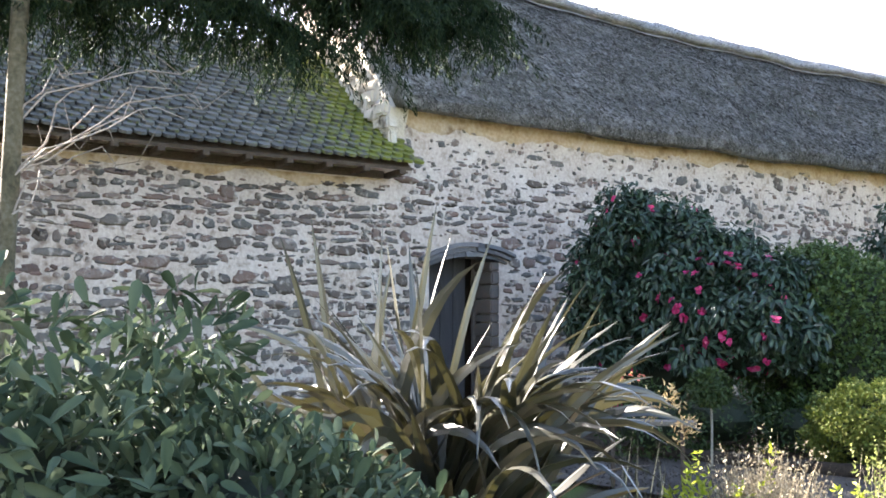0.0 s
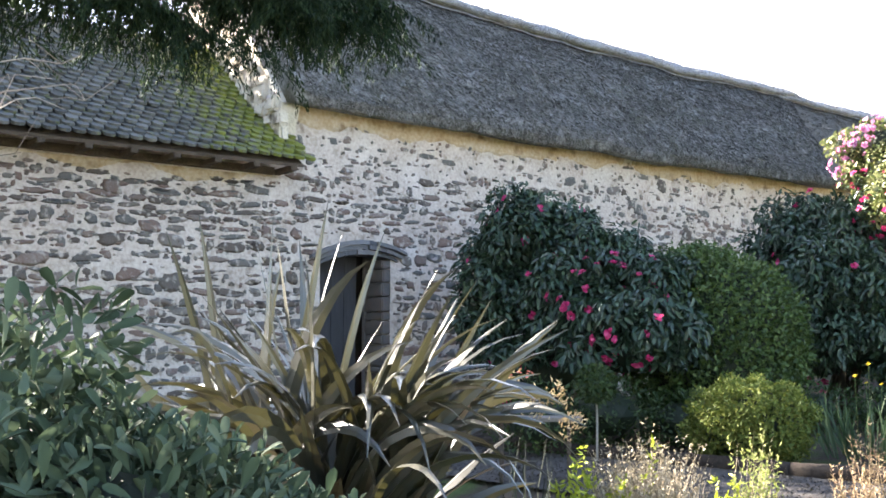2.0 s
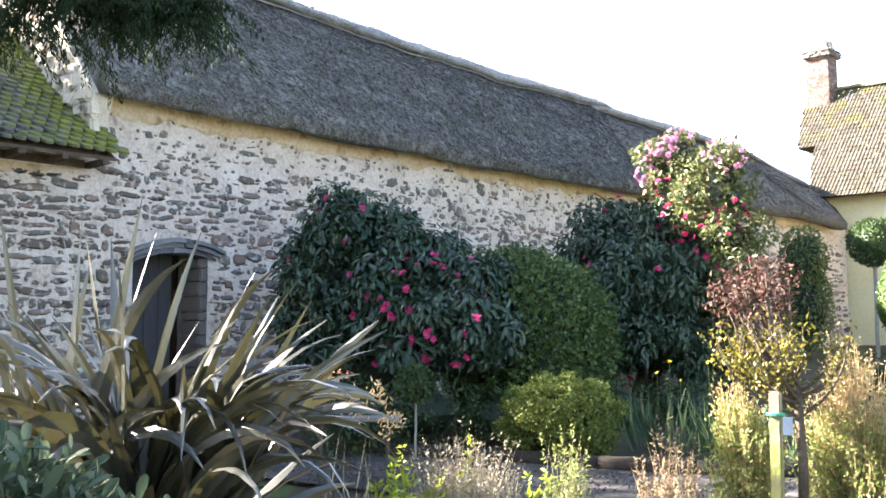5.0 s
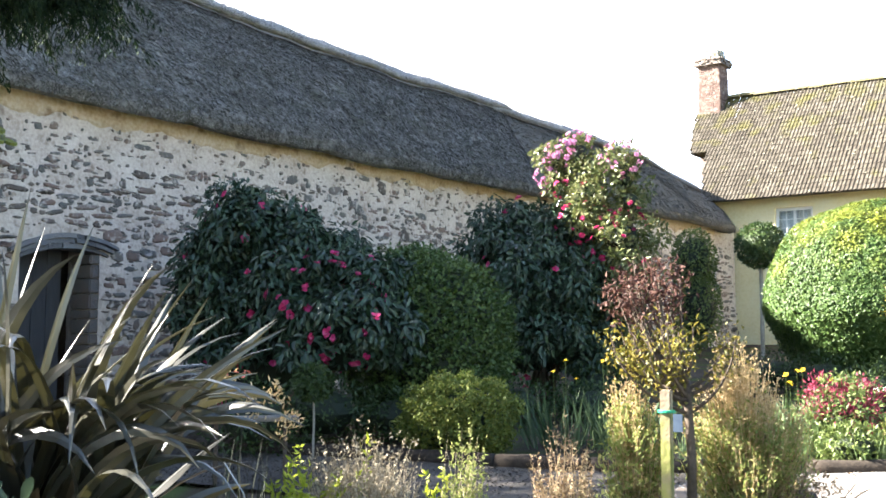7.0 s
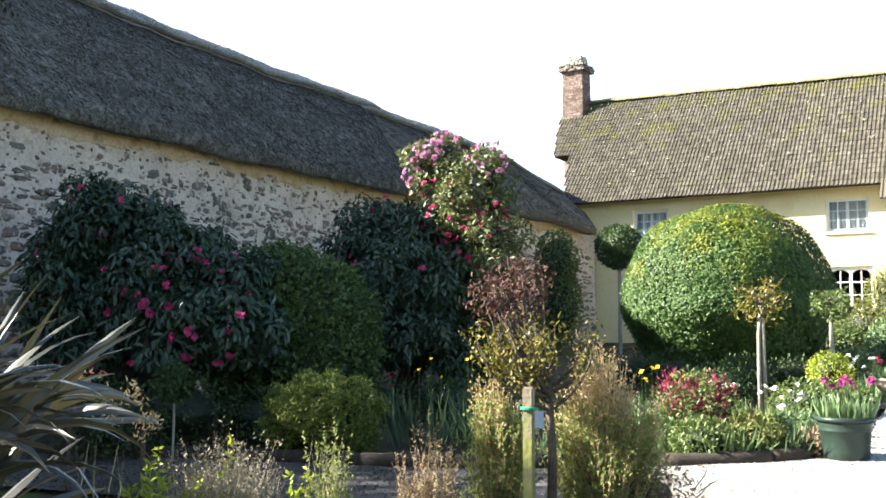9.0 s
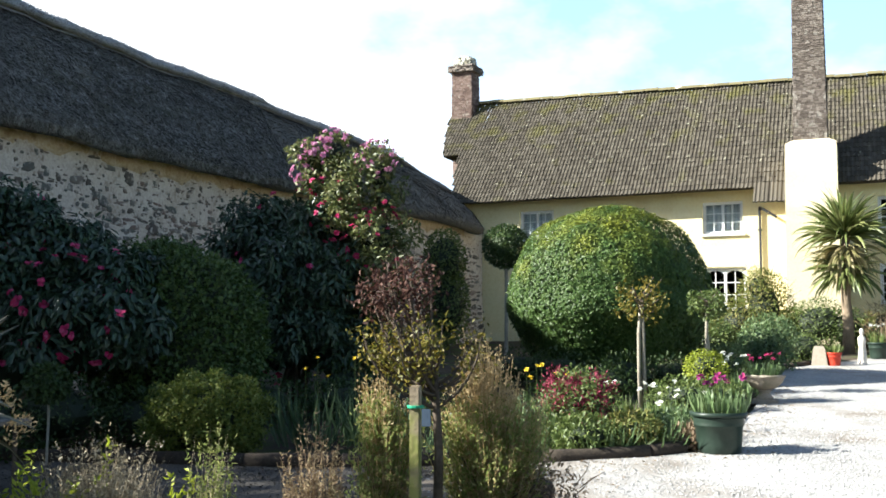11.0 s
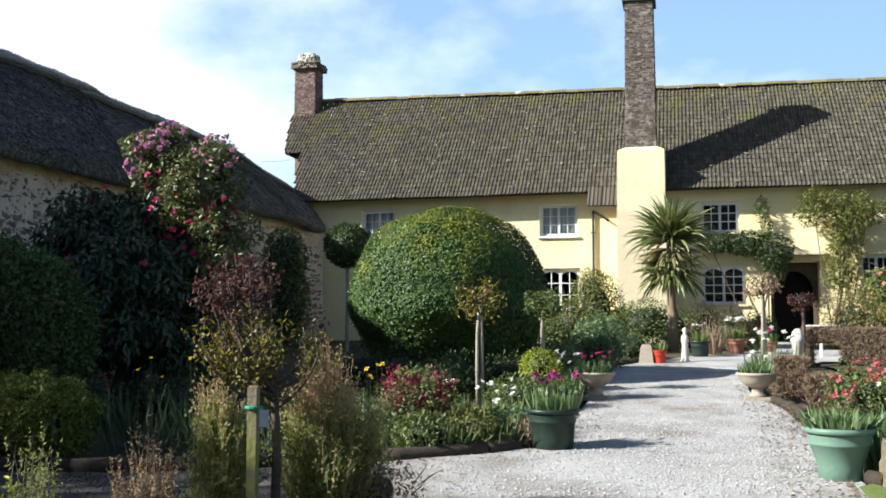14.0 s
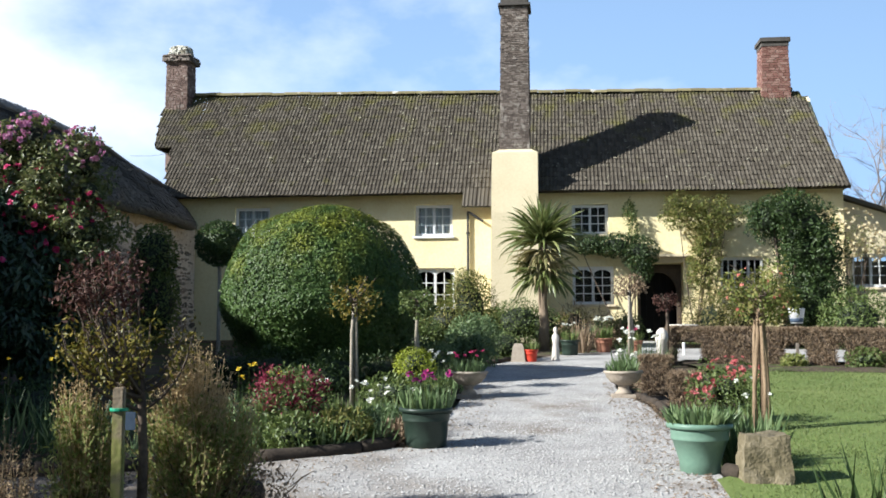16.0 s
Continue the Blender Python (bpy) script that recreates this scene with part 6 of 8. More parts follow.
# overhanging conifer
def conifer():
    rng = np.random.RandomState(15)
    t = thing("conifer_tree", -8.2, -3.4, "dark conifer with drooping boughs over the garden", "tree")
    g = Geo()
    g.tube([(0, 0, -0.1), (0.05, 0.05, 3), (0, 0.1, 7), (0.1, 0, 11)], [0.26, 0.22, 0.15, 0.04], 10)
    part("trunk", g, M_BARK, t)
    pos, axis = [], []
    foot = Vector((-8.2, -3.4, ground_z(0, -3.4)))
    # each bough's far end; short sprays hang from it
    ends = [(-6.16, 0.68, 3.60), (-5.92, 0.96, 3.50), (-6.44, 1.43, 3.85), (-5.98, 1.64, 3.58), (-5.51, 1.81, 3.60), (-5.98, 2.27, 3.62), (-5.60, 2.38, 3.42), (-6.03, 2.69, 3.80), (-5.61, 2.86, 3.84),
            (-5.25, 2.97, 3.66), (-5.40, 3.43, 3.86), (-5.64, 2.06, 3.80), (-6.67, 1.34, 3.62), (-6.3, 0.2, 3.55),
            (-5.73, 3.27, 3.78), (-5.60, 3.50, 3.72), (-5.49, 3.67, 3.82), (-5.53, 3.21, 3.66), (-5.45, 3.55, 3.74), (-5.58, 2.92, 3.52)]
    for k, e in enumerate(ends):
        limb = Geo()
        a, b = Vector((0, 0, 5.0 + 0.2 * k)), Vector(e) - foot
        mid = a.lerp(b, 0.6) + Vector((0, 0, 0.35))
        pts = [a.lerp(mid, s).lerp(mid.lerp(b, s), s) for s in [q / 8 for q in range(9)]]
        limb.tube(pts, [0.045 - 0.005 * q for q in range(9)], 6)
        part("bough", limb, M_BARK, t)
        for q in range(46 if k in (1, 2, 3) else 125):
            s = 0.52 + 0.48 * rng.rand() ** 0.7
            i = min(7, int(s * 8))
            p = pts[i].lerp(pts[i + 1], s * 8 - i)
            side = Vector((rng.normal(), rng.normal(), rng.normal() * 0.15 - 0.1)) * 0.24
            n = 70
            L = 0.12 + 0.38 * rng.rand()
            d = Vector((rng.normal() * 0.15, rng.normal() * 0.15, -1)).normalized()
            for w in range(n):
                c = p + side * (w / n) + d * (L * (w / n) ** 1.2)
                pos.append((c.x + rng.normal() * 0.018, c.y + rng.normal() * 0.018, c.z))
                axis.append((d.x + rng.normal() * 0.45 + side.x, d.y + rng.normal() * 0.45 + side.y, d.z * 1.1 + rng.normal() * 0.25))
    pos, axis = np.array(pos), np.array(axis)
    me = leaf_mesh("needle_foliage", pos, axis, rng.normal(size=pos.shape), 0.036 + 0.03 * rng.rand(len(pos)), 0.0095, SMALL)
    tagged(part("needle_foliage", me, L_CONIFER, t, "dark drooping needles"), kind="stuff")
    for e in ((-8.0, 5.8, 7.7), (-6.3, 4.0, 7.7), (-9.4, 6.5, 7.6)):          # long high boughs over the tiled roof, mostly unseen, added to shade the bed
        limb = Geo()
        a, b = Vector((0, 0.1, 7.0)), Vector(e)
        limb.tube([a.lerp(b, q / 6) + Vector((0, 0, 0.5 * math.sin(math.pi * q / 6))) for q in range(7)], [0.09 - 0.012 * q for q in range(7)], 7)
        part("bough", limb, M_BARK, t)
    p, out = on_blobs(rng, [(-8.1, 5.8, 7.7, 1.9, 2.0, 0.7), (-6.4, 4.0, 7.7, 1.1, 1.2, 0.6), (-7.2, 5.0, 7.9, 1.4, 1.4, 0.7), (-9.4, 6.5, 7.6, 1.1, 1.1, 0.6)], 3500, (0.2, 1.0))
    part("high_crown", leaf_mesh("high_crown", p, out + np.array([0, 0, -0.8]), rng.normal(size=p.shape), 0.3, 0.07), L_CONIFER, t)
    p, out = on_blobs(rng, [(0, 0, 7.5, 2.4, 2.4, 2.5), (0, 0, 9.5, 1.5, 1.5, 2.4)], 9000, (0.2, 1.0))
    part("crown", leaf_mesh("crown", p, out + np.array([0, 0, -0.8]), rng.normal(size=p.shape), 0.3, 0.06), L_CONIFER, t)


conifer()


def bare_shrub(name, x, y, label, n, height, lean, seed, material, r=0.012, z=None, category="shrub", levels=2):
    rng = np.random.RandomState(seed)
    t = thing(name, x, y, label, category, z=z)
    g = Geo()

    def grow(p, d, L, rad, level):
        pts = [p]
        for k in range(4):
            d = (d + Vector((rng.normal(), rng.normal(), rng.normal() * 0.6)) * 0.16).normalized()
            pts.append(pts[-1] + d * (L / 4))
        g.tube(pts, [rad * (1 - 0.15 * k) for k in range(5)], 5)
        if level:
            for q in range(4):
                s = pts[1 + rng.randint(4)]
                grow(s, (d + Vector((rng.normal(), rng.normal(), rng.normal() * 0.5 + 0.2)) * 0.75).normalized(), L * (0.4 + 0.25 * rng.rand()), rad * 0.5, level - 1)

    for i in range(n):
        a = rng.rand() * 6.28
        grow(Vector((0.04 * math.cos(a), 0.04 * math.sin(a), -0.05)), Vector((lean[0] + rng.normal() * 0.22, lean[1] + rng.normal() * 0.3, 1)).normalized(), height * (0.7 + 0.4 * rng.rand()), r, levels)
    part("branchwork", g, material, t)
    return t


tt = thing("slender_tree", -6.0, 0.62, "slender pale-barked tree trunk beside the front bed", "tree")
g = Geo()
g.tube([(0, 0, -0.05), (0.02, 0.02, 1.2), (-0.02, 0.05, 2.4), (0.03, 0.06, 3.6), (0, 0.2, 5.2)], [0.065, 0.058, 0.052, 0.048, 0.04], 10)
part("trunk", g, M_MOSSBARK, tt, smooth=True)
rng = np.random.RandomState(16)
for z0, ends in ((2.35, ((0.11, 0.53, 3.15), (0.19, 0.88, 3.01))), (2.5, ((0.14, 0.66, 2.96), (0.22, 0.98, 2.88), (0.3, 1.26, 3.03))), (2.3, ((0.16, 0.74, 2.62), (0.06, 0.30, 2.35))), (2.75, ((0.09, 0.41, 3.1), (0.25, 1.1, 3.2)))):
    g = Geo()                                                             # thin crooked limbs, each with a few twigs
    for e in ends:
        a, b = Vector((0.0, 0.06, z0)), Vector(e)
        pts = [a.lerp(b, q / 6) + Vector((rng.normal() * 0.03, rng.normal() * 0.035, rng.normal() * 0.05 + 0.10 * math.sin(math.pi * q / 6))) for q in range(7)]
        g.tube(pts, [0.0062 - 0.0006 * q for q in range(7)], 6)
        for q in range(4):
            p = pts[2 + rng.randint(5)]
            d = Vector((rng.normal() * 0.05, rng.normal() * 0.13, rng.normal() * 0.10))
            g.tube([p, p + d * 0.5 + Vector((0, 0, rng.normal() * 0.03)), p + d + Vector((0, 0, rng.normal() * 0.04))], [0.003, 0.0024, 0.0016], 5)
    part("limb", g, M_TWIG, tt)

# spiky heathers and seedlings at the near edge
def tuft(name, x, y, label, n, height, width, material, seed, lean=(0.0, 0.5), blade=0.014, tips=None):
    rng = np.random.RandomState(seed)
    t = thing(name, x, y, label, "plant")
    a, r = rng.rand(n) * 6.28, width * np.sqrt(rng.rand(n)) * 0.5
    p = np.stack([r * np.cos(a), r * np.sin(a), np.full(n, -0.02)], 1)
    tl = lean[0] + (lean[1] - lean[0]) * rng.rand(n)
    ax = np.stack([np.cos(a) * np.sin(tl), np.sin(a) * np.sin(tl), np.cos(tl)], 1)
    h = height * (0.52 + 0.72 * rng.rand(n) ** 1.6) * (1.0 - 0.35 * (2 * r / width) ** 2)
    tagged(part("dry_growth", leaf_mesh("dry_growth", p, ax, rng.normal(size=p.shape), h, blade, BLADE), material, t), kind="stuff")
    if tips:
        mat, per, ln = tips
        k = np.repeat(np.arange(n), per)
        s = 0.25 + 0.75 * rng.rand(len(k))
        q = p[k] + ax[k] * (h[k] * s)[:, None]
        tagged(part("leafage", leaf_mesh("leafage", q, ax[k] * 0.5 + rng.normal(size=q.shape) * 0.6, rng.normal(size=q.shape), ln * (0.6 + 0.8 * rng.rand(len(q))), ln * 0.4), mat, t), kind="stuff")
    return t


tuft("heather_clump", -3.34, 3.72, "spent straw-coloured heather with upright dry stems", 3000, 0.84, 0.28, L_DRY, 41, (0.0, 0.30), tips=(L_DRY, 12, 0.022), blade=0.006)
tuft("heather_clump", -3.06, 4.20, "thin dry heather spikes in the front bed", 110, 0.90, 0.14, L_DRY, 42, (0.0, 0.10), tips=(L_SPIREA, 60, 0.022), blade=0.008)
tuft("heather_clump", -2.83, 4.83, "dry russet heather spikes in the front bed", 150, 0.80, 0.24, L_RUSSET, 43, (0.0, 0.13), tips=(L_RUSSET, 60, 0.024), blade=0.008)
tuft("heather_clump", -2.62, 4.95, "low russet heather at the foot of the spirea", 200, 0.50, 0.30, L_RUSSET, 48, (0.0, 0.3), tips=(L_SPIREA, 24, 0.022), blade=0.007)
tuft("leafy_seedling", -3.50, 3.47, "fresh lime-green leafy clump in the front bed", 75, 0.80, 0.36, L_LIME, 44, (0.0, 0.25), tips=(L_LIME, 60, 0.042), blade=0.004)
tuft("leafy_seedling", -3.36, 3.68, "lime-green sprig growing through the dry heather", 8, 0.90, 0.10, L_LIME, 49, (0.0, 0.12), tips=(L_LIME, 60, 0.040), blade=0.005)
tuft("leafy_seedling", -3.17, 4.12, "small bright green seedling in the front bed", 36, 0.66, 0.12, L_LIME, 45, (0.0, 0.2), tips=(L_LIME, 40, 0.045), blade=0.006)
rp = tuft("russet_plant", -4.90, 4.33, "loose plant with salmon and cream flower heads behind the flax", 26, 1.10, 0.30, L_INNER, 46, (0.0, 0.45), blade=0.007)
rng = np.random.RandomState(47)
p, out = on_blobs(rng, [(-0.10, -0.05, 1.12, 0.14, 0.14, 0.05)], 18, (0.7, 1.0))
flowers_on(rp, rng, p, out, 0.034, F_SALMON, label="salmon-pink flower head")
p, out = on_blobs(rng, [(-0.12, -0.1, 1.06, 0.14, 0.12, 0.07), (0.10, 0.1, 1.00, 0.16, 0.12, 0.07), (0.18, 0.17, 0.80, 0.14, 0.1, 0.08), (0.04, 0.02, 0.92, 0.10, 0.1, 0.06)], 44, (0.5, 1.05))
k = np.repeat(np.arange(len(p)), 7)
q = p[k] + rng.normal(size=(len(k), 3)) * 0.022
tagged(part("cream_growth", leaf_mesh("cream_growth", q, rng.normal(size=q.shape) + np.array([0.4, 0.3, 0.5]), rng.normal(size=q.shape), 0.040 * (0.6 + 0.8 * rng.rand(len(q))), 0.013), L_STRAWLEAF, rp, "cream leafy flower sprays"), kind="stuff")

# plank seat by the camellia
bench = thing("plank_bench", -6.70, 6.0, "narrow weathered plank bench at the edge of the path", "bench", turn=48)
g = Geo()
g.box(-0.42, 0.42, -0.14, 0.14, 0.55, 0.585, bevel=0.008)
part("seat", g, M_WOOD_GREY, bench)
for s in (-0.3, 0.3):
    g = Geo()
    g.box(s - 0.018, s + 0.018, -0.06, 0.06, 0, 0.55, bevel=0.004)
    part("leg", g, M_BARK, bench)

# bronze tree with its stake, and spireas
def bronze_tree():
    """A short dark trunk that parts into many upswept branches, yellow-green leaves low on them and bronze ones in the head."""
    rng = np.random.RandomState(51)
    t = thing("standard_tree", -2.655, 6.14, "small bronze-leaved tree tied to a stake", "tree", group="standard trees by the drive")
    g = Geo()
    g.tube([(0, 0, -0.05), (0.01, 0, 0.5), (-0.01, 0, 0.85), (-0.02, 0, 1.05)], [0.036, 0.030, 0.028, 0.022], 10)
    part("trunk", g, M_BARK, t, smooth=True)
    low, head = [], []
    for k in range(36):
        outer = k % 2
        a, r = 6.28 * rng.rand(), (0.26 + 0.18 * rng.rand()) if outer else (0.05 + 0.20 * rng.rand())
        p = Vector((-0.01, 0, 0.80 + 0.28 * rng.rand()))
        e = Vector(((-0.09 if outer else -0.24) + r * math.cos(a), -0.07 + r * math.sin(a), (1.32 if outer else 1.76 - 0.6 * r) + 0.09 * rng.normal()))
        c = p.lerp(e, 0.5) + Vector((0.35 * (e.x - p.x), 0.35 * (e.y - p.y), -0.10))
        pts = [p.lerp(c, q / 8).lerp(c.lerp(e, q / 8), q / 8) for q in range(9)]
        g = Geo()
        g.tube(pts, [0.014 - 0.0012 * q for q in range(9)], 5)
        part("branch", g, M_BARK, t)
        for q in range(95 if outer else 85):
            u = rng.rand()
            i = min(7, int(u * 8))
            v = pts[i].lerp(pts[i + 1], u * 8 - i) + Vector((rng.normal(), rng.normal(), rng.normal())) * (0.018 + 0.030 * u)
            if outer and u > 0.42:
                low.append(tuple(v))
            elif not outer and u > 0.68:
                head.append(tuple(v))
            elif rng.rand() < 0.16:
                low.append(tuple(v))
    p, out = on_blobs(rng, [(-0.27, -0.10, 1.60, 0.26, 0.25, 0.17), (-0.15, 0.0, 1.70, 0.17, 0.2, 0.12), (-0.42, -0.2, 1.52, 0.12, 0.12, 0.10)], 520, (0.25, 1.12))
    for name, pos, size, mat, lab in (("crown", np.concatenate([np.array(head), p]), 0.042, L_BRONZE, ""), ("young_foliage", np.array(low), 0.040, L_YELLOWING, "yellow-green young leaves")):
        part(name, leaf_mesh(name, pos, rng.normal(size=pos.shape) * 0.7 + np.array([0, 0, 0.4]), rng.normal(size=pos.shape), size * (0.6 + 0.8 * rng.rand(len(pos))), size * 0.48), mat, t, lab)


bronze_tree()
st = thing("tree_stake", -2.665, 5.81, "mossy square timber stake beside the bronze tree", "stake", turn=12)
g = Geo()
g.box(-0.034, 0.034, -0.034, 0.034, -0.1, 0.985, bevel=0.008)
part("post", g, M_STAKE, st)
g = Geo()
g.lathe([(0.054, 0.842), (0.056, 0.845), (0.056, 0.857), (0.054, 0.860)], 14)
part("tie", g, M_TIE, st, "bright green plastic tie")
g = Geo()
g.box(0.05, 0.11, -0.05, -0.044, 0.73, 0.84, bevel=0.002)
part("tag", g, M_LABEL, st, "pale blue plastic plant tag")
def spirea(x, y, label, blobs, seed, sprays, per, straw_z):
    """A loose twiggy bush of upswept sprays: green leaves along them, straw-coloured tips, brown dead growth low down."""
    rng = np.random.RandomState(seed)
    t = thing("spirea_bush", x, y, label, "shrub")
    p, out = on_blobs(rng, blobs, sprays, (0.35, 1.05))
    kinds = {"crown": [], "straw_leafage": [], "withered_leafage": []}
    axes = {"crown": [], "straw_leafage": [], "withered_leafage": []}
    twigs = Geo()
    for k in range(sprays):
        e = Vector(p[k]) + Vector((rng.normal() * 0.03, rng.normal() * 0.03, 0.05 + 0.10 * rng.rand()))
        f = Vector((e.x * 0.35, e.y * 0.35, max(0.0, e.z - 0.30 - 0.25 * rng.rand())))
        c = Vector((e.x * 0.85 + rng.normal() * 0.02, e.y * 0.85 + rng.normal() * 0.02, f.z + (e.z - f.z) * 0.45))
        pts = [f.lerp(c, q / 4).lerp(c.lerp(e, q / 4), q / 4) for q in range(5)]
        twigs.tube(pts, [0.0042, 0.0036, 0.003, 0.0025, 0.0015], 3)
        for q in range(per):
            u = rng.rand() ** 0.6
            h = min(3, int(u * 4))
            v = pts[h].lerp(pts[h + 1], u * 4 - h) + Vector((rng.normal(), rng.normal(), rng.normal())) * 0.020
            z = v.z + 0.07 * rng.normal() + (0.10 if u > 0.85 else 0.0)
            kind = "straw_leafage" if z > straw_z or rng.rand() < 0.09 else "withered_leafage" if z < 0.42 and rng.rand() < 0.15 + 1.0 * (v.x - 0.05) else "crown"
            kinds[kind].append(v)
            axes[kind].append((pts[h + 1] - pts[h]).normalized())
    for k in range(18):
        a = 6.28 * rng.rand()
        g = Geo()
        q = p[rng.randint(sprays)]
        g.tube([(0.07 * math.cos(a), 0.07 * math.sin(a), -0.04), (q[0] * 0.3, q[1] * 0.3, q[2] * 0.4), (q[0] * 0.7, q[1] * 0.7, q[2] * 0.8)], [0.008, 0.006, 0.004], 5)
        part("stem", g, M_BARK, t)
    tagged(part("twig_growth", twigs, L_STRAWLEAF, t, "thin straw-brown twigs"), kind="stuff")
    for name, mat, size, lab in (("crown", L_SPIREA, 0.038, "small yellow-green leaves"), ("straw_leafage", L_STRAWLEAF, 0.024, "straw-coloured shoot tips"), ("withered_leafage", L_RUSSET, 0.030, "withered brown leaves")):
        v, ax = np.array(kinds[name]), np.array(axes[name])
        tagged(part(name, leaf_mesh(name, v, ax * 0.6 + rng.normal(size=v.shape) * 0.5, rng.normal(size=v.shape) * 0.6 + np.array([-0.3, -0.5, 0.5]), size * (0.6 + 0.8 * rng.rand(len(v))), size * 0.44), mat, t, lab), kind="stuff")
    return t


spirea(-2.42, 6.55, "twiggy yellow-green spirea with straw-coloured shoots", [(0.02, 0, 0.36, 0.38, 0.38, 0.36), (-0.02, 0, 0.62, 0.28, 0.3, 0.30), (-0.10, 0, 0.95, 0.15, 0.18, 0.24), (0.20, 0.05, 0.56, 0.22, 0.24, 0.26), (-0.26, -0.12, 0.54, 0.16, 0.18, 0.34), (0.04, 0, 0.84, 0.19, 0.2, 0.24)], 53, 560, 19, 0.76)
spirea(-3.00, 6.02, "small yellow-green spirea at the foot of the stake", [(0.02, 0, 0.38, 0.23, 0.23, 0.38), (-0.05, 0, 0.74, 0.13, 0.15, 0.22), (0.10, 0.05, 0.58, 0.14, 0.15, 0.22)], 54, 260, 19, 0.86)
shrub("low_shrub", -2.2, 6.75, "low half-bare grey shrub at the gravel's edge", [(0, 0, 0.18, 0.36, 0.25, 0.22)], 900, 0.035, 0.017, L_HEDGE, seed=55, shell=(0.4, 1.1), core=0.5, stems=6, stem_r=0.006, twigs=40, twig_len=0.15)

# bed beside the drive
ph = shrub("photinia_bush", -2.65, 9.75, "bushy shrub with crimson young leaves above green ones",
           [(0, 0, 0.34, 0.40, 0.36, 0.32), (0.0, 0, 0.50, 0.30, 0.3, 0.16)], 2600, 0.050, 0.022, L_GREEN, seed=56, shell=(0.4, 1.12), core=0.5, stems=8, stem_r=0.01, clumps=(60, 0.12, 1.0))
rng = np.random.RandomState(57)
tips, roots = on_blobs(rng, [(-0.18, 0, 0.62, 0.18, 0.26, 0.13), (0.10, 0, 0.60, 0.24, 0.27, 0.12), (0.22, -0.25, 0.24, 0.13, 0.13, 0.09), (-0.02, -0.1, 0.46, 0.34, 0.3, 0.08)], 150, (0.5, 1.05))
k = np.repeat(np.arange(len(tips)), 9)
ax = roots[k] * 0.4 + np.array([0, 0, 0.7]) + rng.normal(size=(len(k), 3)) * 0.45
p = tips[k] + rng.normal(size=(len(k), 3)) * np.array([0.022, 0.022, 0.035])
part("red_foliage", leaf_mesh("red_foliage", p, ax, roots[k] + rng.normal(size=p.shape) * 0.5 + np.array([-0.3, -0.4, 0.3]), 0.046 * (0.6 + 0.7 * rng.rand(len(p))), 0.019), L_PHOTINIA, ph, "crimson young leaves")


def bulbs(name, x, y, label, n, height, spread, seed, petal=None, heads=0, size=0.05, z=None, material=None, blade=0.022, category="flowers", parent=None, ring=1.0, lean=(0.0, 0.5)):
    """A clump of strap leaves with flower heads above them."""
    rng = np.random.RandomState(seed)
    t = parent or thing(name, x, y, label, category, z=z)
    off = np.array([0, 0, 0.0]) if parent is None else np.array([0, 0, z])
    a, r = rng.rand(n) * 6.28, spread * np.sqrt(rng.rand(n))
    p = np.stack([r * np.cos(a), r * np.sin(a) * ring, 0 * a - 0.01], 1) + off
    tl = lean[0] + (lean[1] - lean[0]) * rng.rand(n)
    ax = np.stack([np.cos(a) * np.sin(tl), np.sin(a) * np.sin(tl), np.cos(tl)], 1)
    tagged(part("leafage", leaf_mesh("leafage", p, ax, rng.normal(size=p.shape), height * (0.55 + 0.45 * rng.rand(n)), blade, BLADE), material or L_BLUEGREEN, t), kind="stuff")
    if heads:
        a, r = rng.rand(heads) * 6.28, spread * 1.05 * np.sqrt(rng.rand(heads))
        q = np.stack([r * np.cos(a), r * np.sin(a) * ring, height * (0.95 + 0.35 * rng.rand(heads))], 1) + off
        for c in q:
            g = Geo()
            g.tube([(c[0] * 0.85, c[1] * 0.85, off[2]), (c[0], c[1], c[2])], [0.004, 0.003], 4, cap=False)
            stem = part("flower_stem", g, L_GREEN, t)
            flowers_on(stem, rng, c[None], np.array([[0, -0.3, 1.0]]) + rng.normal(size=(1, 3)) * 0.3, size, petal, petals=8)
    return t


bulbs("iris_clump", -5.3, 9.1, "clump of tall blue-green iris and daffodil leaves", 75, 0.72, 0.42, 61, F_YELLOW, 4, 0.05, blade=0.026, lean=(0.0, 0.7), material=L_IRIS)
bulbs("iris_clump", -4.75, 9.3, "clump of arching green iris leaves in the bed", 65, 0.75, 0.34, 62, F_YELLOW, 3, 0.045, blade=0.026, lean=(0.0, 0.7), material=L_IRIS)
bulbs("daffodil_clump", -3.05, 9.75, "clump of yellow daffodils in bloom", 80, 0.62, 0.25, 63, F_YELLOW, 6, 0.06)
bulbs("daffodil_clump", -1.95, 11.0, "white daffodils in bloom among green leaves", 140, 0.42, 0.36, 64, F_WHITE, 9, 0.06)
bulbs("daffodil_clump", -1.75, 14.3, "pale yellow and white daffodils behind the stone bowl", 150, 0.5, 0.42, 65, F_WHITE, 14, 0.06)
bulbs("daffodil_clump", -3.9, 8.75, "green daffodil leaves beside the log edging", 70, 0.38, 0.3, 66, F_YELLOW, 2, 0.06)
bulbs("bulb_clump", -2.3, 9.45, "crowded green bulb leaves behind the log edging", 170, 0.40, 0.30, 191, None, 0, category="plant", lean=(0.0, 1.0))
bulbs("bulb_clump", -1.95, 9.78, "crowded green bulb leaves beside the dark pot", 190, 0.42, 0.30, 192, F_WHITE, 2, 0.07, category="plant", lean=(0.0, 1.0))
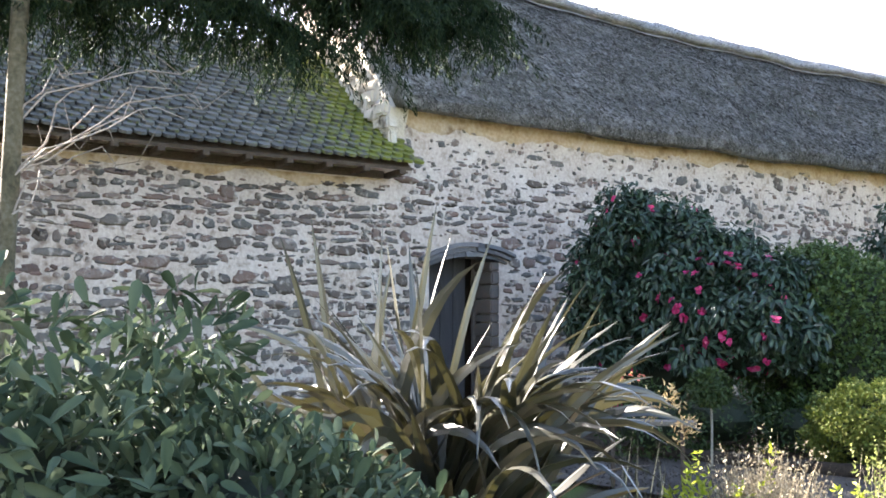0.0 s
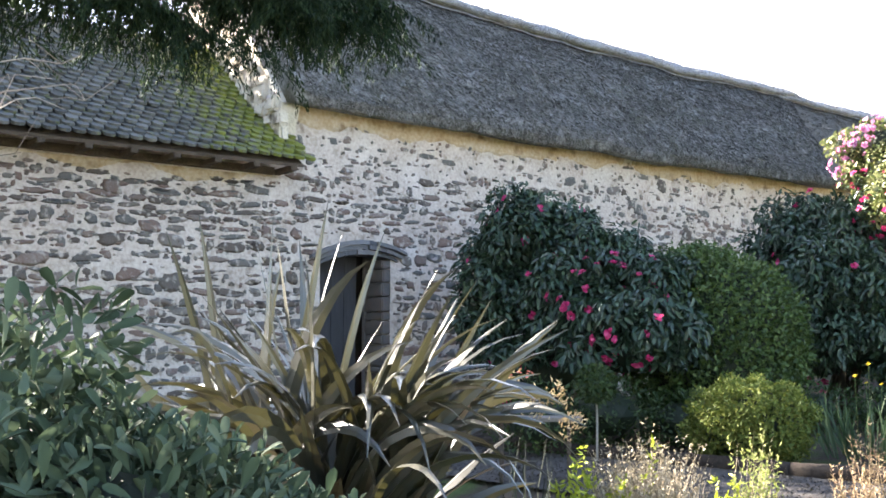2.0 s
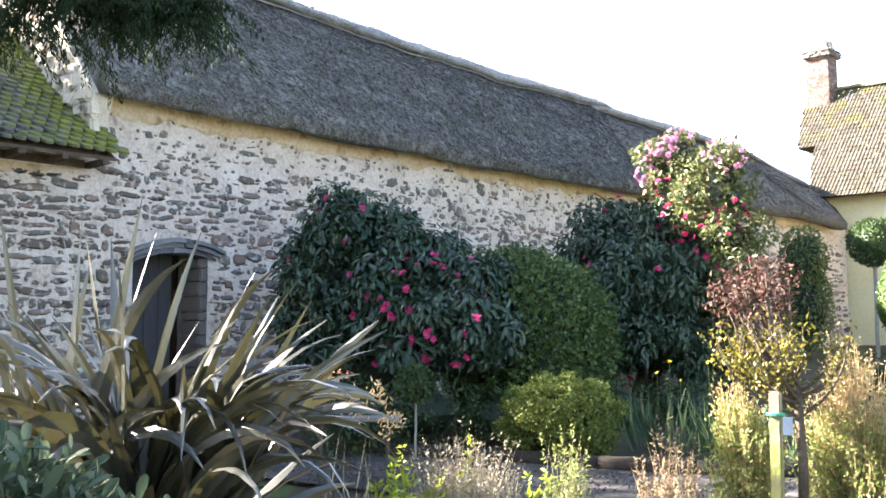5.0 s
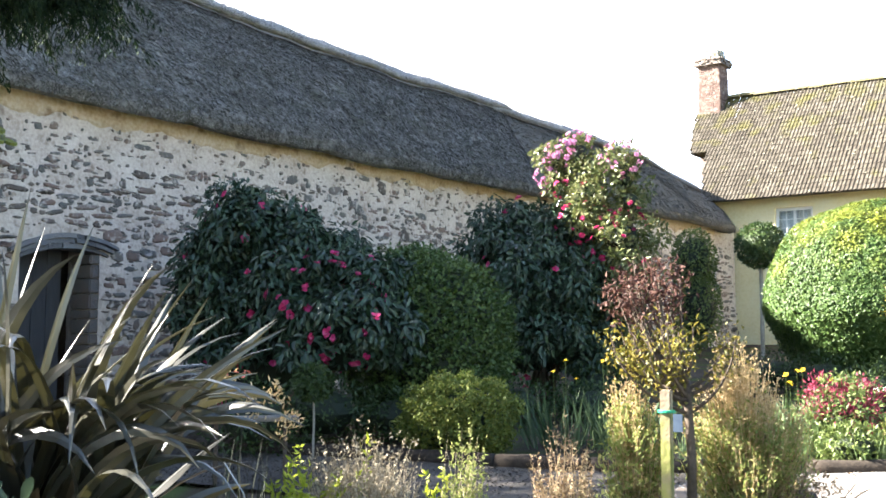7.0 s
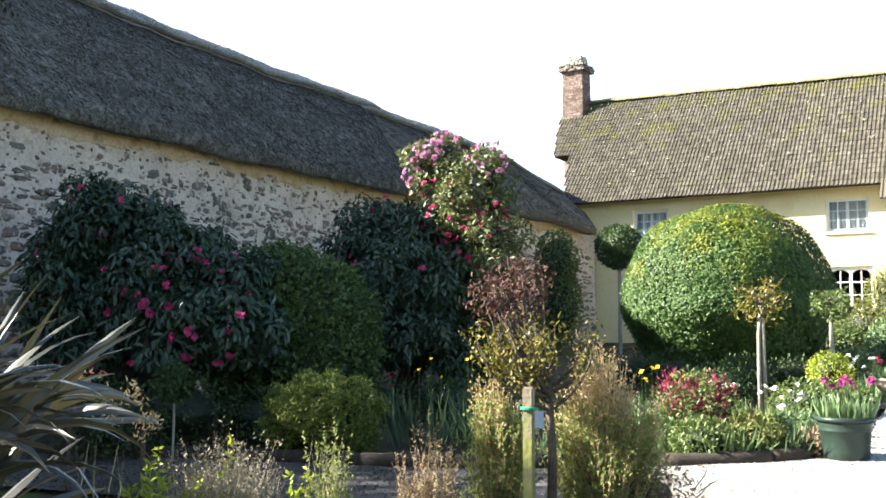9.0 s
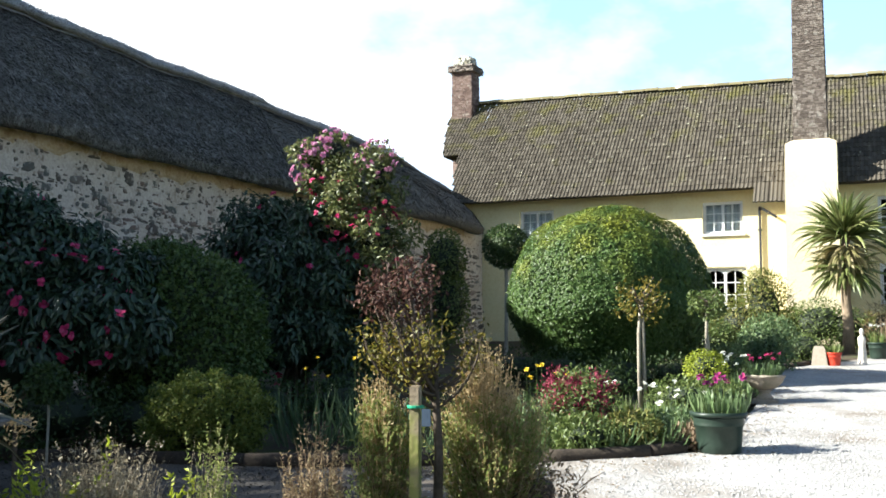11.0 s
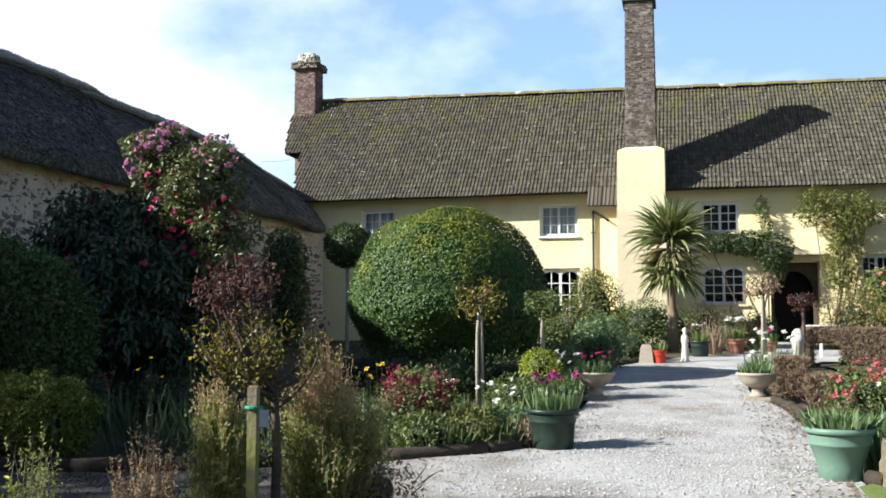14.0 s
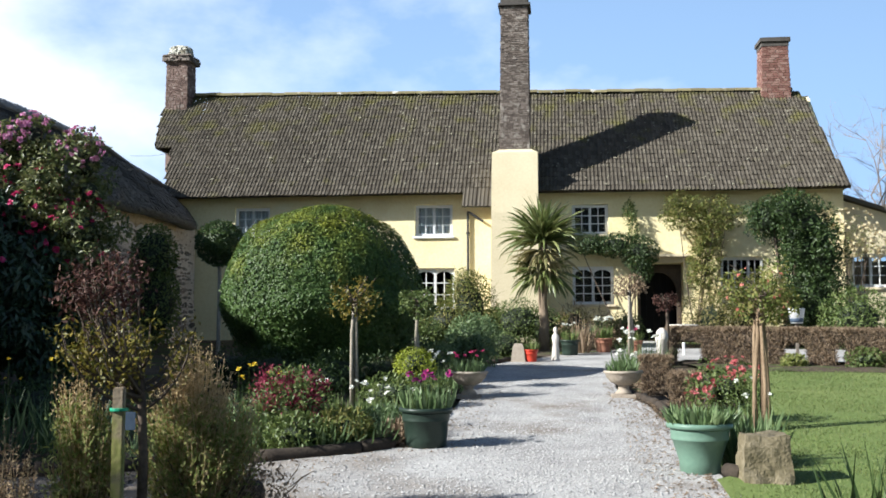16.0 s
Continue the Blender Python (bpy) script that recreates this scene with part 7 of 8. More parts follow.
bulbs("bulb_clump", -1.75, 10.35, "grey-green bulb leaves behind the dark pot", 170, 0.42, 0.30, 193, None, 0, category="plant", lean=(0.0, 0.7))
bulbs("bulb_clump", -2.3, 10.6, "tall green bulb leaves in the drive bed", 170, 0.50, 0.34, 194, F_WHITE, 4, 0.08, category="plant", material=L_GREEN, lean=(0.0, 0.6))
for k, (x, y, h, r, mat, lab) in enumerate((
        (-2.2, 9.95, 0.30, 0.34, L_GREEN, "low green perennial beside the path edging"), (-1.8, 10.15, 0.30, 0.30, L_BLUEGREEN, "low grey-green perennial behind the dark pot"),
        (-2.1, 12.5, 0.42, 0.42, L_GREEN, "low green mound in the drive bed"), (-1.75, 12.9, 0.36, 0.36, L_GREEN, "low green perennial mound in the drive bed"),
        (-3.3, 11.3, 0.45, 0.5, L_DARKDOME, "low evergreen mound in the middle of the bed"), (-4.0, 10.4, 0.30, 0.5, L_GREEN, "low leafy ground cover in the bed"),
        # three dark mounds added in place of the shade beneath the dome
        (-4.3, 14.75, 0.6, 0.6, L_DARKDOME, "dark mound standing for the shade under the big dome"), (-3.35, 14.9, 0.55, 0.5, L_DARKDOME, "dark mound standing for the shade under the big dome"), (-5.1, 15.2, 0.6, 0.6, L_DARKDOME, "dark mound standing for the shade under the big dome"),
        (-2.45, 9.25, 0.34, 0.30, L_GREEN, "leafy perennial behind the log edging"), (-2.1, 9.55, 0.36, 0.28, L_ROSE, "olive leafy perennial behind the log edging"),
        # dark mounds added over pale ground, standing for shade and dim leaves
        (-2.75, 15.3, 0.5, 0.5, L_DARKDOME, "dark filler mound between the little trees"), (-2.6, 17.3, 0.6, 0.5, L_DARKDOME, "dark filler mound beyond the little trees"),
        (-6.9, 10.5, 0.5, 0.6, L_DARKDOME, "dark filler mound below the camellias"), (-6.0, 11.0, 0.45, 0.6, L_DARKDOME, "dark filler mound in the bed"), (-6.5, 12.0, 0.6, 0.7, L_DARKDOME, "dark filler mound below the tall camellia"),
        (-7.75, 7.95, 0.72, 0.70, L_DARKDOME, "dark mound standing for shade and dim leaves under the camellia"), (-7.95, 7.15, 0.72, 0.60, L_DARKDOME, "dark mound standing for shade and dim leaves under the camellia"), (-7.15, 8.55, 0.55, 0.55, L_DARKDOME, "dark mound standing for shade beside the round box bush"),
        (-1.55, 9.85, 0.22, 0.22, L_HEDGE, "withered brown perennial at the bed's corner"), (-3.4, 13.6, 0.5, 0.55, L_DARKDOME, "evergreen mound under the little trees"),
        (-2.1, 16.3, 0.5, 0.42, L_GREEN, "leafy green perennial under the dome"), (-2.2, 17.3, 0.55, 0.45, L_BLUEGREEN, "grey-green leafy mound by the drive"))):
    shrub("perennial_mound", x, y, lab, [(0, 0, h * 0.5, r, r * 0.85, h * 0.6)], 1100, 0.06, 0.026, mat, category="plant", seed=70 + k, shell=(0.5, 1.08), core=0.6, stems=0, droop=-0.3, spread=0.8)
shrub("lime_shrub", -1.96, 13.46, "small bright lime-yellow mound", [(0, 0, 0.50, 0.27, 0.26, 0.24)], 1800, 0.035, 0.016, L_LIME, seed=81, shell=(0.6, 1.08), core=0.7, stems=4, stem_r=0.008)
shrub("grey_shrub", -1.75, 20.6, "grey-green leafy shrub beside the drive", [(0, 0, 0.5, 0.55, 0.5, 0.45)], 2400, 0.08, 0.03, L_BLUEGREEN, seed=82, droop=-0.4, shell=(0.4, 1.1), core=0.55, stems=5)
shrub("wall_shrub", -2.3, 23.6, "loose brown-green shrub in front of the yellow wall", [(0.2, 0, 1.0, 0.6, 0.5, 0.85), (-0.3, 0, 0.7, 0.7, 0.5, 0.6), (0.1, 0, 1.5, 0.35, 0.3, 0.45)], 7500, 0.065, 0.03, L_ROSE, seed=83, shell=(0.3, 1.15), core=0.62,
      stems=12, stem_r=0.012, twigs=50, twig_len=0.4)
shrub("wall_shrub", -1.0, 25.6, "dark green shrub below the rendered chimney", [(0, 0, 0.6, 0.75, 0.5, 0.6), (0.6, 0, 0.5, 0.5, 0.4, 0.5)], 3500, 0.07, 0.03, L_GREEN, seed=84, shell=(0.5, 1.1), core=0.7, stems=5)
for k, (x, y, r, h, mat, lab) in enumerate((
        (-3.4, 25.2, 0.8, 1.0, L_ROSE, "olive leafy shrub at the foot of the yellow wall"), (-1.9, 26.2, 0.7, 0.9, L_ROSE, "mid-green shrub at the foot of the yellow wall"),
        (0.15, 26.6, 0.7, 0.75, L_ROSE, "dark low shrub under the rendered chimney"), (1.55, 26.2, 0.55, 0.7, L_GREEN, "green bushy plant below the lower window"),
        (-2.9, 20.9, 0.55, 0.75, L_GREEN, "dark rounded shrub at the back of the drive bed"), (-1.75, 18.9, 0.42, 0.6, L_BLUEGREEN, "grey-green leafy plant at the drive's edge"))):
    shrub("wall_shrub", x, y, lab, [(0, 0, h * 0.5, r, r * 0.7, h * 0.5), (r * 0.4, 0, h * 0.75, r * 0.5, r * 0.4, h * 0.35)], 2600, 0.07, 0.032, mat, seed=180 + k, shell=(0.3, 1.2), core=0.66, stems=4, clumps=(60, 0.13, 0.9))
shrub("low_box", -1.2, 22.0, "low mid-green clipped cushion by the drive's end", [(0, 0, 0.25, 0.36, 0.36, 0.3)], 1500, 0.04, 0.02, L_GREEN, seed=85, shell=(0.9, 1.04), core=0.88, stems=0)
shrub("wall_shrub", 0.9, 25.0, "reddish-brown feathery shrub below the lower window", [(0, 0, 0.45, 0.7, 0.5, 0.5), (-0.5, 0.2, 0.6, 0.4, 0.4, 0.55)], 2600, 0.06, 0.022, L_RUSSET, seed=86, shell=(0.35, 1.1), core=0.5, stems=8, twigs=50, twig_len=0.35)
bulbs("spiky_plant", 0.55, 23.0, "bronze spiky grass plant beyond the dark pot", 80, 1.0, 0.16, 87, None, 0, material=L_HEDGE, lean=(0.0, 0.75), category="plant")

standard(-2.76, 13.3, 1.96, 0.325, "half-standard with a thin yellow-green head on twin pale stems", L_YELLOWING, seed=91, r=0.027, n=420, leaf_len=0.06, twin=True)
standard(-2.10, 14.75, 1.96, 0.25, "half-standard with a small green head on twin pale stems", L_GREEN, seed=92, r=0.027, n=800, leaf_len=0.06, twin=True)
standard(1.55, 22.0, 2.45, 0.33, "half-standard with a russet head near the porch", L_HEDGE, seed=93, r=0.035, n=560, leaf_len=0.07, twin=True)
standard(2.12, 19.9, 2.10, 0.22, "half-standard with a sparse bronze head on a dark stem", L_BRONZE, seed=94, r=0.035, n=300, leaf_len=0.06, bark=M_BARK)
standard(2.15, 11.0, 1.95, 0.37, "half-standard with open green and russet head on bundled stems", L_ROSE, seed=95, r=0.023, n=1500, leaf_len=0.055, many=5, bark=M_REDBARK, flowers=(F_SALMON, 26, 0.035))

# cordyline
t = thing("cordyline_palm", -0.36, 24.6, "cordyline palm with narrow green leaves on a shaggy trunk", "palm")
rng = np.random.RandomState(101)
g = Geo()
g.tube([(0, 0, -0.05), (0.02, 0, 0.6), (-0.02, 0, 1.2), (0.03, 0, 2.1), (0.0, 0, 2.75)], [0.15, 0.12, 0.11, 0.11, 0.10], 12)
part("trunk", g, M_TERRA_BARK, t, smooth=True)


def palm_head(n, L, lo, hi, z0, seed, bend):
    return strap_leaves(np.random.RandomState(seed), n, L, 0.085, (lo, hi), bend, 0.10, 7, z0, roll=0.5)


part("upright_head", palm_head(130, 1.05, 0.0, 0.9, 2.75, 102, 0.45), L_PALM, t)
part("spreading_head", palm_head(180, 1.15, 0.6, 1.6, 2.65, 103, 0.65), L_PALM, t)
part("hanging_skirt", palm_head(150, 1.0, 1.5, 2.5, 2.45, 104, 0.5), L_SKIRT, t, "dying straw-green lower leaves")
part("second_head", palm_head(150, 0.95, 0.9, 2.4, 1.95, 105, 0.4), L_PALM, t)

# hedges
def hedge(x0, y0, x1, y1, h, w, label, seed, gaps=()):
    rng = np.random.RandomState(seed)
    t = thing("low_hedge", x0, y0, label, "hedge")
    L = math.hypot(x1 - x0, y1 - y0)
    d = np.array([(x1 - x0) / L, (y1 - y0) / L])
    s_n = np.array([-d[1], d[0]])
    n = int(L * 5200)
    s, q = rng.rand(n) * L, rng.rand(n, 2)
    face = rng.randint(0, 3, n)
    off = np.where(face == 0, -w / 2, np.where(face == 1, w / 2, (q[:, 0] - 0.5) * w)) * (0.9 + 0.15 * rng.rand(n))
    zz = np.where(face == 2, h * (0.95 + 0.07 * rng.rand(n)), q[:, 1] * h)
    keep = np.ones(n, bool)
    for a, b, top in gaps:
        keep &= ~((s > a) & (s < b) & (zz < top - 0.5 * (2 * np.abs(s - (a + b) / 2) / (b - a)) ** 2 * top * 0.6))
    rise = 0.044 * d[1] * s
    p = np.stack([d[0] * s + s_n[0] * off, d[1] * s + s_n[1] * off, zz + rise], 1)[keep]
    part("leafage", leaf_mesh("leafage", p, rng.normal(size=p.shape) * 0.6 + np.array([0, 0, 0.7]), rng.normal(size=p.shape), 0.045 + 0.05 * rng.rand(len(p)), 0.010), L_HEDGE, t)
    g = Geo()
    edges = [0.0] + [v for gp in gaps for v in gp[:2]] + [L]
    ang = math.degrees(math.atan2(d[1], d[0]))
    m = pose(0, 0, 0, 0, 0, ang)
    for a, b in zip(edges[::2], edges[1::2]):
        g.box(a + 0.03, b - 0.03, -w * 0.42, w * 0.42, -0.05, h * 0.93, m, bevel=0.04)
    if gaps:
        g.box(0.05, L - 0.05, -w * 0.40, w * 0.40, h * 0.62, h * 0.92, m, bevel=0.03)
    part("inner_growth", g, M_BARK, t)


hedge(2.15, 20.3, 8.6, 18.9, 0.70, 0.55, "clipped russet-brown hedge with low arched gaps", 111, ((0.22, 0.68, 0.50), (2.26, 2.64, 0.44), (3.18, 3.32, 0.42)))
hedge(1.20, 15.0, 1.66, 14.9, 0.50, 0.5, "small clipped russet-brown hedge block", 112)
hedge(1.40, 12.9, 1.80, 12.8, 0.44, 0.42, "small clipped russet-brown hedge block", 113)
shrub("red_flowered_bush", 1.95, 11.6, "low bush of red and pink flowers beside the lawn", [(-0.06, 0, 0.38, 0.36, 0.36, 0.30)], 1300, 0.05, 0.022, L_GREEN, seed=114, shell=(0.4, 1.12), core=0.5, stems=9, clumps=(34, 0.10, 1.1),
      flowers=(F_MIXED, 62, 0.06, [(0.04, 0, 0.60, 0.24, 0.25, 0.14), (-0.30, -0.05, 0.46, 0.14, 0.2, 0.14)]))
bulbs("tulip_clump", 1.62, 9.0, "clump of pale green tulip leaves behind the sage pot", 220, 0.60, 0.22, 115, F_WHITE, 4, 0.05, blade=0.028, lean=(0.0, 0.6))
bulbs("tulip_clump", 1.35, 16.6, "tall green leaves with white flowers beside the stone bowl", 160, 0.7, 0.4, 116, F_WHITE, 12, 0.09)
bulbs("iris_clump", 1.87, 6.23, "dark spiky iris leaves at the lawn's corner", 60, 0.76, 0.20, 117, None, 0, blade=0.022, material=L_DARKDOME)
bulbs("iris_clump", 1.62, 6.7, "low dark strap leaves at the lawn's corner", 24, 0.16, 0.22, 118, None, 0, blade=0.03, material=L_DARKDOME, lean=(0.3, 1.2))
for k, (x, y, r, mat) in enumerate(((5.6, 19.0, 0.35, L_GREEN), (6.6, 18.8, 0.4, L_GREEN), (4.4, 19.3, 0.22, L_SPIREA), (7.6, 18.6, 0.35, L_GREEN))):
    shrub("border_plant", x, y, "leafy plant in the border below the hedge", [(0, 0, r * 0.5, r, r * 0.7, r * 0.6)], 700, 0.07, 0.03, mat, category="plant", seed=120 + k, shell=(0.4, 1.1), core=0.5, stems=0, droop=-0.3)
sheet("flower_border", [(2.6, 18.35), (9.5, 17.4), (9.5, 18.9), (2.4, 20.2)], 0.05, M_SOIL, 0.4, 0.05, label="bare soil border below the hedge", category="border")

# climbers and shrubs on the right of the front
shrub("wall_climber", 1.75, 28.25, "dark evergreen climber over the lower window and porch", [(-0.85, 0.1, 2.75, 0.55, 0.25, 0.26), (-0.1, 0.1, 2.72, 0.6, 0.28, 0.32), (0.55, 0.05, 2.5, 0.5, 0.3, 0.45), (0.62, 0.05, 2.05, 0.28, 0.22, 0.4)],
      4600, 0.075, 0.034, L_DARKDOME, seed=131, core=0.6, shell=(0.6, 1.12), stems=4, stem_r=0.025, category="climber")
shrub("wall_climber", 2.05, 28.45, "light green climber trailing between the upper windows", [(0, 0.05, 3.65, 0.17, 0.14, 0.38), (0.12, 0.05, 3.15, 0.14, 0.12, 0.3)], 520, 0.08, 0.035, L_GREEN, seed=132, core=0.0, shell=(0.3, 1.1), stems=3, stem_r=0.015, category="climber")
shrub("wall_climber", 4.0, 28.2, "sprawling yellow-green rose trained up the house wall",
      [(-0.55, 0.0, 3.62, 0.5, 0.26, 0.40), (0.15, 0.0, 3.62, 0.55, 0.28, 0.42), (0.72, 0.0, 3.62, 0.45, 0.28, 0.40), (0.1, 0.1, 3.35, 0.5, 0.28, 0.45), (0.1, 0.05, 2.6, 0.4, 0.26, 0.55), (0.05, 0, 1.8, 0.42, 0.3, 0.6)],
      5200, 0.075, 0.034, L_ROSE, seed=133, core=0.0, shell=(0.2, 1.2), stems=10, stem_r=0.02, category="climber", clumps=(120, 0.15, 0.9))
shrub("wall_shrub", 4.3, 25.7, "tangled straw and green shrub in front of the rose", [(-0.4, 0, 0.7, 0.7, 0.5, 0.75), (0.5, 0, 0.85, 0.8, 0.5, 0.8), (0.9, 0, 1.3, 0.5, 0.4, 0.5)],
      7000, 0.06, 0.026, L_MIXED, seed=139, core=0.5, shell=(0.2, 1.2), stems=10, stem_r=0.012, clumps=(110, 0.14, 1.0), flowers=(F_BLOSSOM, 26, 0.05, None))
shrub("evergreen_tree", 5.95, 26.4, "tall dark bushy evergreen against the house corner",
      [(-0.55, 0, 3.25, 0.52, 0.5, 0.5), (-0.05, 0, 3.40, 0.6, 0.6, 0.55), (0.15, 0, 2.85, 0.5, 0.5, 0.5), (0.45, 0, 3.1, 0.6, 0.6, 0.65), (0.75, 0, 2.3, 0.62, 0.6, 0.85), (0.55, 0, 1.2, 0.85, 0.7, 1.1), (0.35, 0, 2.5, 0.6, 0.6, 0.7), (0.4, 0, 1.1, 0.65, 0.6, 0.9)],
      15000, 0.085, 0.038, L_DARKDOME, seed=134, core=0.7, shell=(0.35, 1.15), clumps=(260, 0.18, 0.8), stems=5, stem_r=0.07, category="tree")
shrub("wall_shrub", 7.1, 24.6, "leafy green shrub below the wing's window", [(0, 0, 0.75, 0.85, 0.6, 0.7)], 3200, 0.085, 0.036, L_GREEN, seed=135, shell=(0.4, 1.1), core=0.6, stems=6)
shrub("blossom_shrub", 7.95, 28.3, "cream-blossomed climber over the wing's corner", [(0, 0.1, 3.0, 0.75, 0.3, 0.55), (0.6, 0.1, 2.7, 0.5, 0.3, 0.4)], 700, 0.05, 0.025, L_SPIREA, seed=136, core=0.0, shell=(0.2, 1.1), stems=8, stem_r=0.014, category="climber",
      flowers=(F_BLOSSOM, 240, 0.10, None))
bare_shrub("bare_tree", 11.6, 38.2, "leafless spreading tree behind the side wing", 6, 5.2, (0.0, 0.0), 137, M_TWIG, 0.06, category="tree", levels=4)
bare_shrub("bare_tree", 15.5, 42.0, "leafless spreading tree behind the side wing", 6, 5.5, (-0.1, 0.0), 138, M_TWIG, 0.06, category="tree", levels=4)

# ---- pots, stone and small things ----
def pot(name, x, y, h, r0, r1, label, material):
    t = thing(name, x, y, label, "plant pot")
    g = Geo()
    g.lathe([(r0 * 0.9, 0.0), (r0, 0.01), (r0 * 1.04, h * 0.25), (r1 * 0.84, h * 0.66), (r1 * 0.87, h * 0.67), (r1 * 0.885, h * 0.70), (r1 * 0.875, h * 0.72), (r1 * 0.885, h * 0.80), (r1 * 0.90, h * 0.86), (r1 * 0.90, h * 0.885)], 40)
    part("body", g, material, t, smooth=True)
    g = Geo()
    g.lathe([(r1 * 0.90, h * 0.885), (r1 * 1.0, h * 0.90), (r1 * 1.02, h * 0.95), (r1 * 0.99, h * 1.0), (r1 * 0.90, h * 1.0), (r1 * 0.88, h * 0.92)], 40)
    part("rim", g, material, t, smooth=True)
    g = Geo()
    g.lathe([(r1 * 0.885, h * 0.90), (r1 * 0.885, h * 0.945), (0.02, h * 0.955)], 24)
    part("compost", g, M_SOIL, t)
    return t


p1 = pot("plant_pot", -1.30, 9.72, 0.40, 0.20, 0.265, "dark green glazed pot of magenta hyacinths", M_POT_DARK)
bulbs("", 0, 0, "", 170, 0.28, 0.25, 141, F_MAGENTA, 12, 0.07, z=0.38, parent=p1)
p2 = pot("plant_pot", 1.175, 8.62, 0.43, 0.165, 0.272, "large sage-green pot of tulip leaves and red flowers", M_POT_GREEN)
bulbs("", 0, 0, "", 240, 0.22, 0.24, 142, F_MIXED, 5, 0.06, z=0.40, parent=p2, blade=0.032, lean=(0.0, 0.8))
p3 = pot("plant_pot", -0.56, 20.4, 0.27, 0.11, 0.15, "small bright red glazed pot with a green plant", M_POT_RED)
bulbs("", 0, 0, "", 60, 0.22, 0.12, 143, None, 0, z=0.26, parent=p3, lean=(0, 0.8), material=L_GREEN)
p4 = pot("plant_pot", 0.25, 22.3, 0.36, 0.17, 0.22, "dark green pot at the end of the drive", M_POT_DARK)
bulbs("", 0, 0, "", 70, 0.3, 0.18, 144, F_WHITE, 5, 0.07, z=0.35, parent=p4, material=L_GREEN)
p5 = pot("plant_pot", 1.05, 23.4, 0.34, 0.16, 0.22, "terracotta pot of white flowers by the porch", M_TERRA)
bulbs("", 0, 0, "", 80, 0.4, 0.2, 145, F_WHITE, 14, 0.09, z=0.33, parent=p5, material=L_GREEN)
p6 = pot("plant_pot", 1.75, 23.2, 0.30, 0.14, 0.19, "terracotta pot with dark red flowers near the porch", M_TERRA)
bulbs("", 0, 0, "", 60, 0.25, 0.16, 146, F_RED, 9, 0.07, z=0.29, parent=p6, material=L_GREEN)
pot("plant_pot", -1.5, 15.4, 0.26, 0.11, 0.15, "small terracotta pot half hidden by foliage", M_TERRA)


def bowl(x, y, label, seed, petal):
    t = thing("stone_planter", x, y, label, "planter", group="stone bowls beside the drive")
    g = Geo()
    g.box(-0.17, 0.17, -0.17, 0.17, 0, 0.06, bevel=0.012)
    part("plinth", g, M_STONE_ORN, t)
    g = Geo()
    g.lathe([(0.12, 0.06), (0.11, 0.09), (0.075, 0.12), (0.07, 0.16), (0.10, 0.19)], 28)
    part("foot", g, M_STONE_ORN, t, smooth=True)
    g = Geo()
    g.lathe([(0.10, 0.19), (0.17, 0.22), (0.235, 0.29), (0.255, 0.345), (0.275, 0.355), (0.275, 0.385), (0.235, 0.385), (0.225, 0.35)], 32)
    part("bowl", g, M_STONE_ORN, t, smooth=True)
    g = Geo()
    g.lathe([(0.228, 0.33), (0.228, 0.365), (0.02, 0.375)], 24)
    part("compost", g, M_SOIL, t)
    bulbs("", 0, 0, "", 140, 0.24, 0.21, seed, petal, 7, 0.06, z=0.36, parent=t)


bowl(-1.26, 13.95, "weathered stone bowl planter of bulbs beside the drive", 151, F_RED)
bowl(0.90, 14.15, "weathered stone bowl planter of bulb leaves beside the drive", 152, F_WHITE)

t = thing("staddle_stone", 1.62, 8.22, "rough mossy squared block of stone at the lawn's corner", "stone block")
rng = np.random.RandomState(161)
bm = bmesh.new()
bmesh.ops.create_cube(bm, size=1.0)
bmesh.ops.subdivide_edges(bm, edges=bm.edges[:], cuts=7, use_grid_fill=True)
for v in bm.verts:
    k = 0.86 + 0.14 * (0.5 - v.co.z)
    v.co = Vector((v.co.x * 0.385 * k, v.co.y * 0.385 * k, (v.co.z + 0.5) * 0.42 - 0.02))
    v.co += v.co.normalized() * 0.035 * noise.noise(v.co * 9) + Vector((noise.noise(v.co * 23), noise.noise(v.co * 23 + Vector((5, 0, 0))), 0)) * 0.012
me = bpy.data.meshes.new("block")
bm.to_mesh(me)
bm.free()
part("block", me, M_BLOCK, t)
t = thing("clay_pipe", 1.42, 8.36, "short brown clay drainpipe lying by the stone block", "pipe", turn=25)
g = Geo()
m = pose(0, 0, 0.065, 90, 0, 0)
g.lathe([(0.062, -0.11), (0.064, 0.11), (0.05, 0.11), (0.048, -0.10)], 20, m)
part("pipe", g, M_EDGING, t, smooth=True)


def figure():
    """A small garden figure on a round foot: one plain turned shape."""
    g = Geo()
    g.lathe([(0.13, 0), (0.13, 0.05), (0.10, 0.07), (0.115, 0.12), (0.10, 0.25), (0.085, 0.36), (0.105, 0.45), (0.10, 0.53), (0.04, 0.585), (0.045, 0.60), (0.062, 0.65), (0.05, 0.70), (0.01, 0.715)], 20, wobble=0.06)
    ob = part("garden_statue", g, M_STATUE, smooth=True)
    ob.matrix_world = pose(-0.06, 20.8, ground_z(0, 20.8), 0, 0, 20) @ Matrix.Diagonal((0.7, 0.7, 1.0, 1))
    return tagged(ob, "small weathered white stone garden statue at the drive's end", "statue")


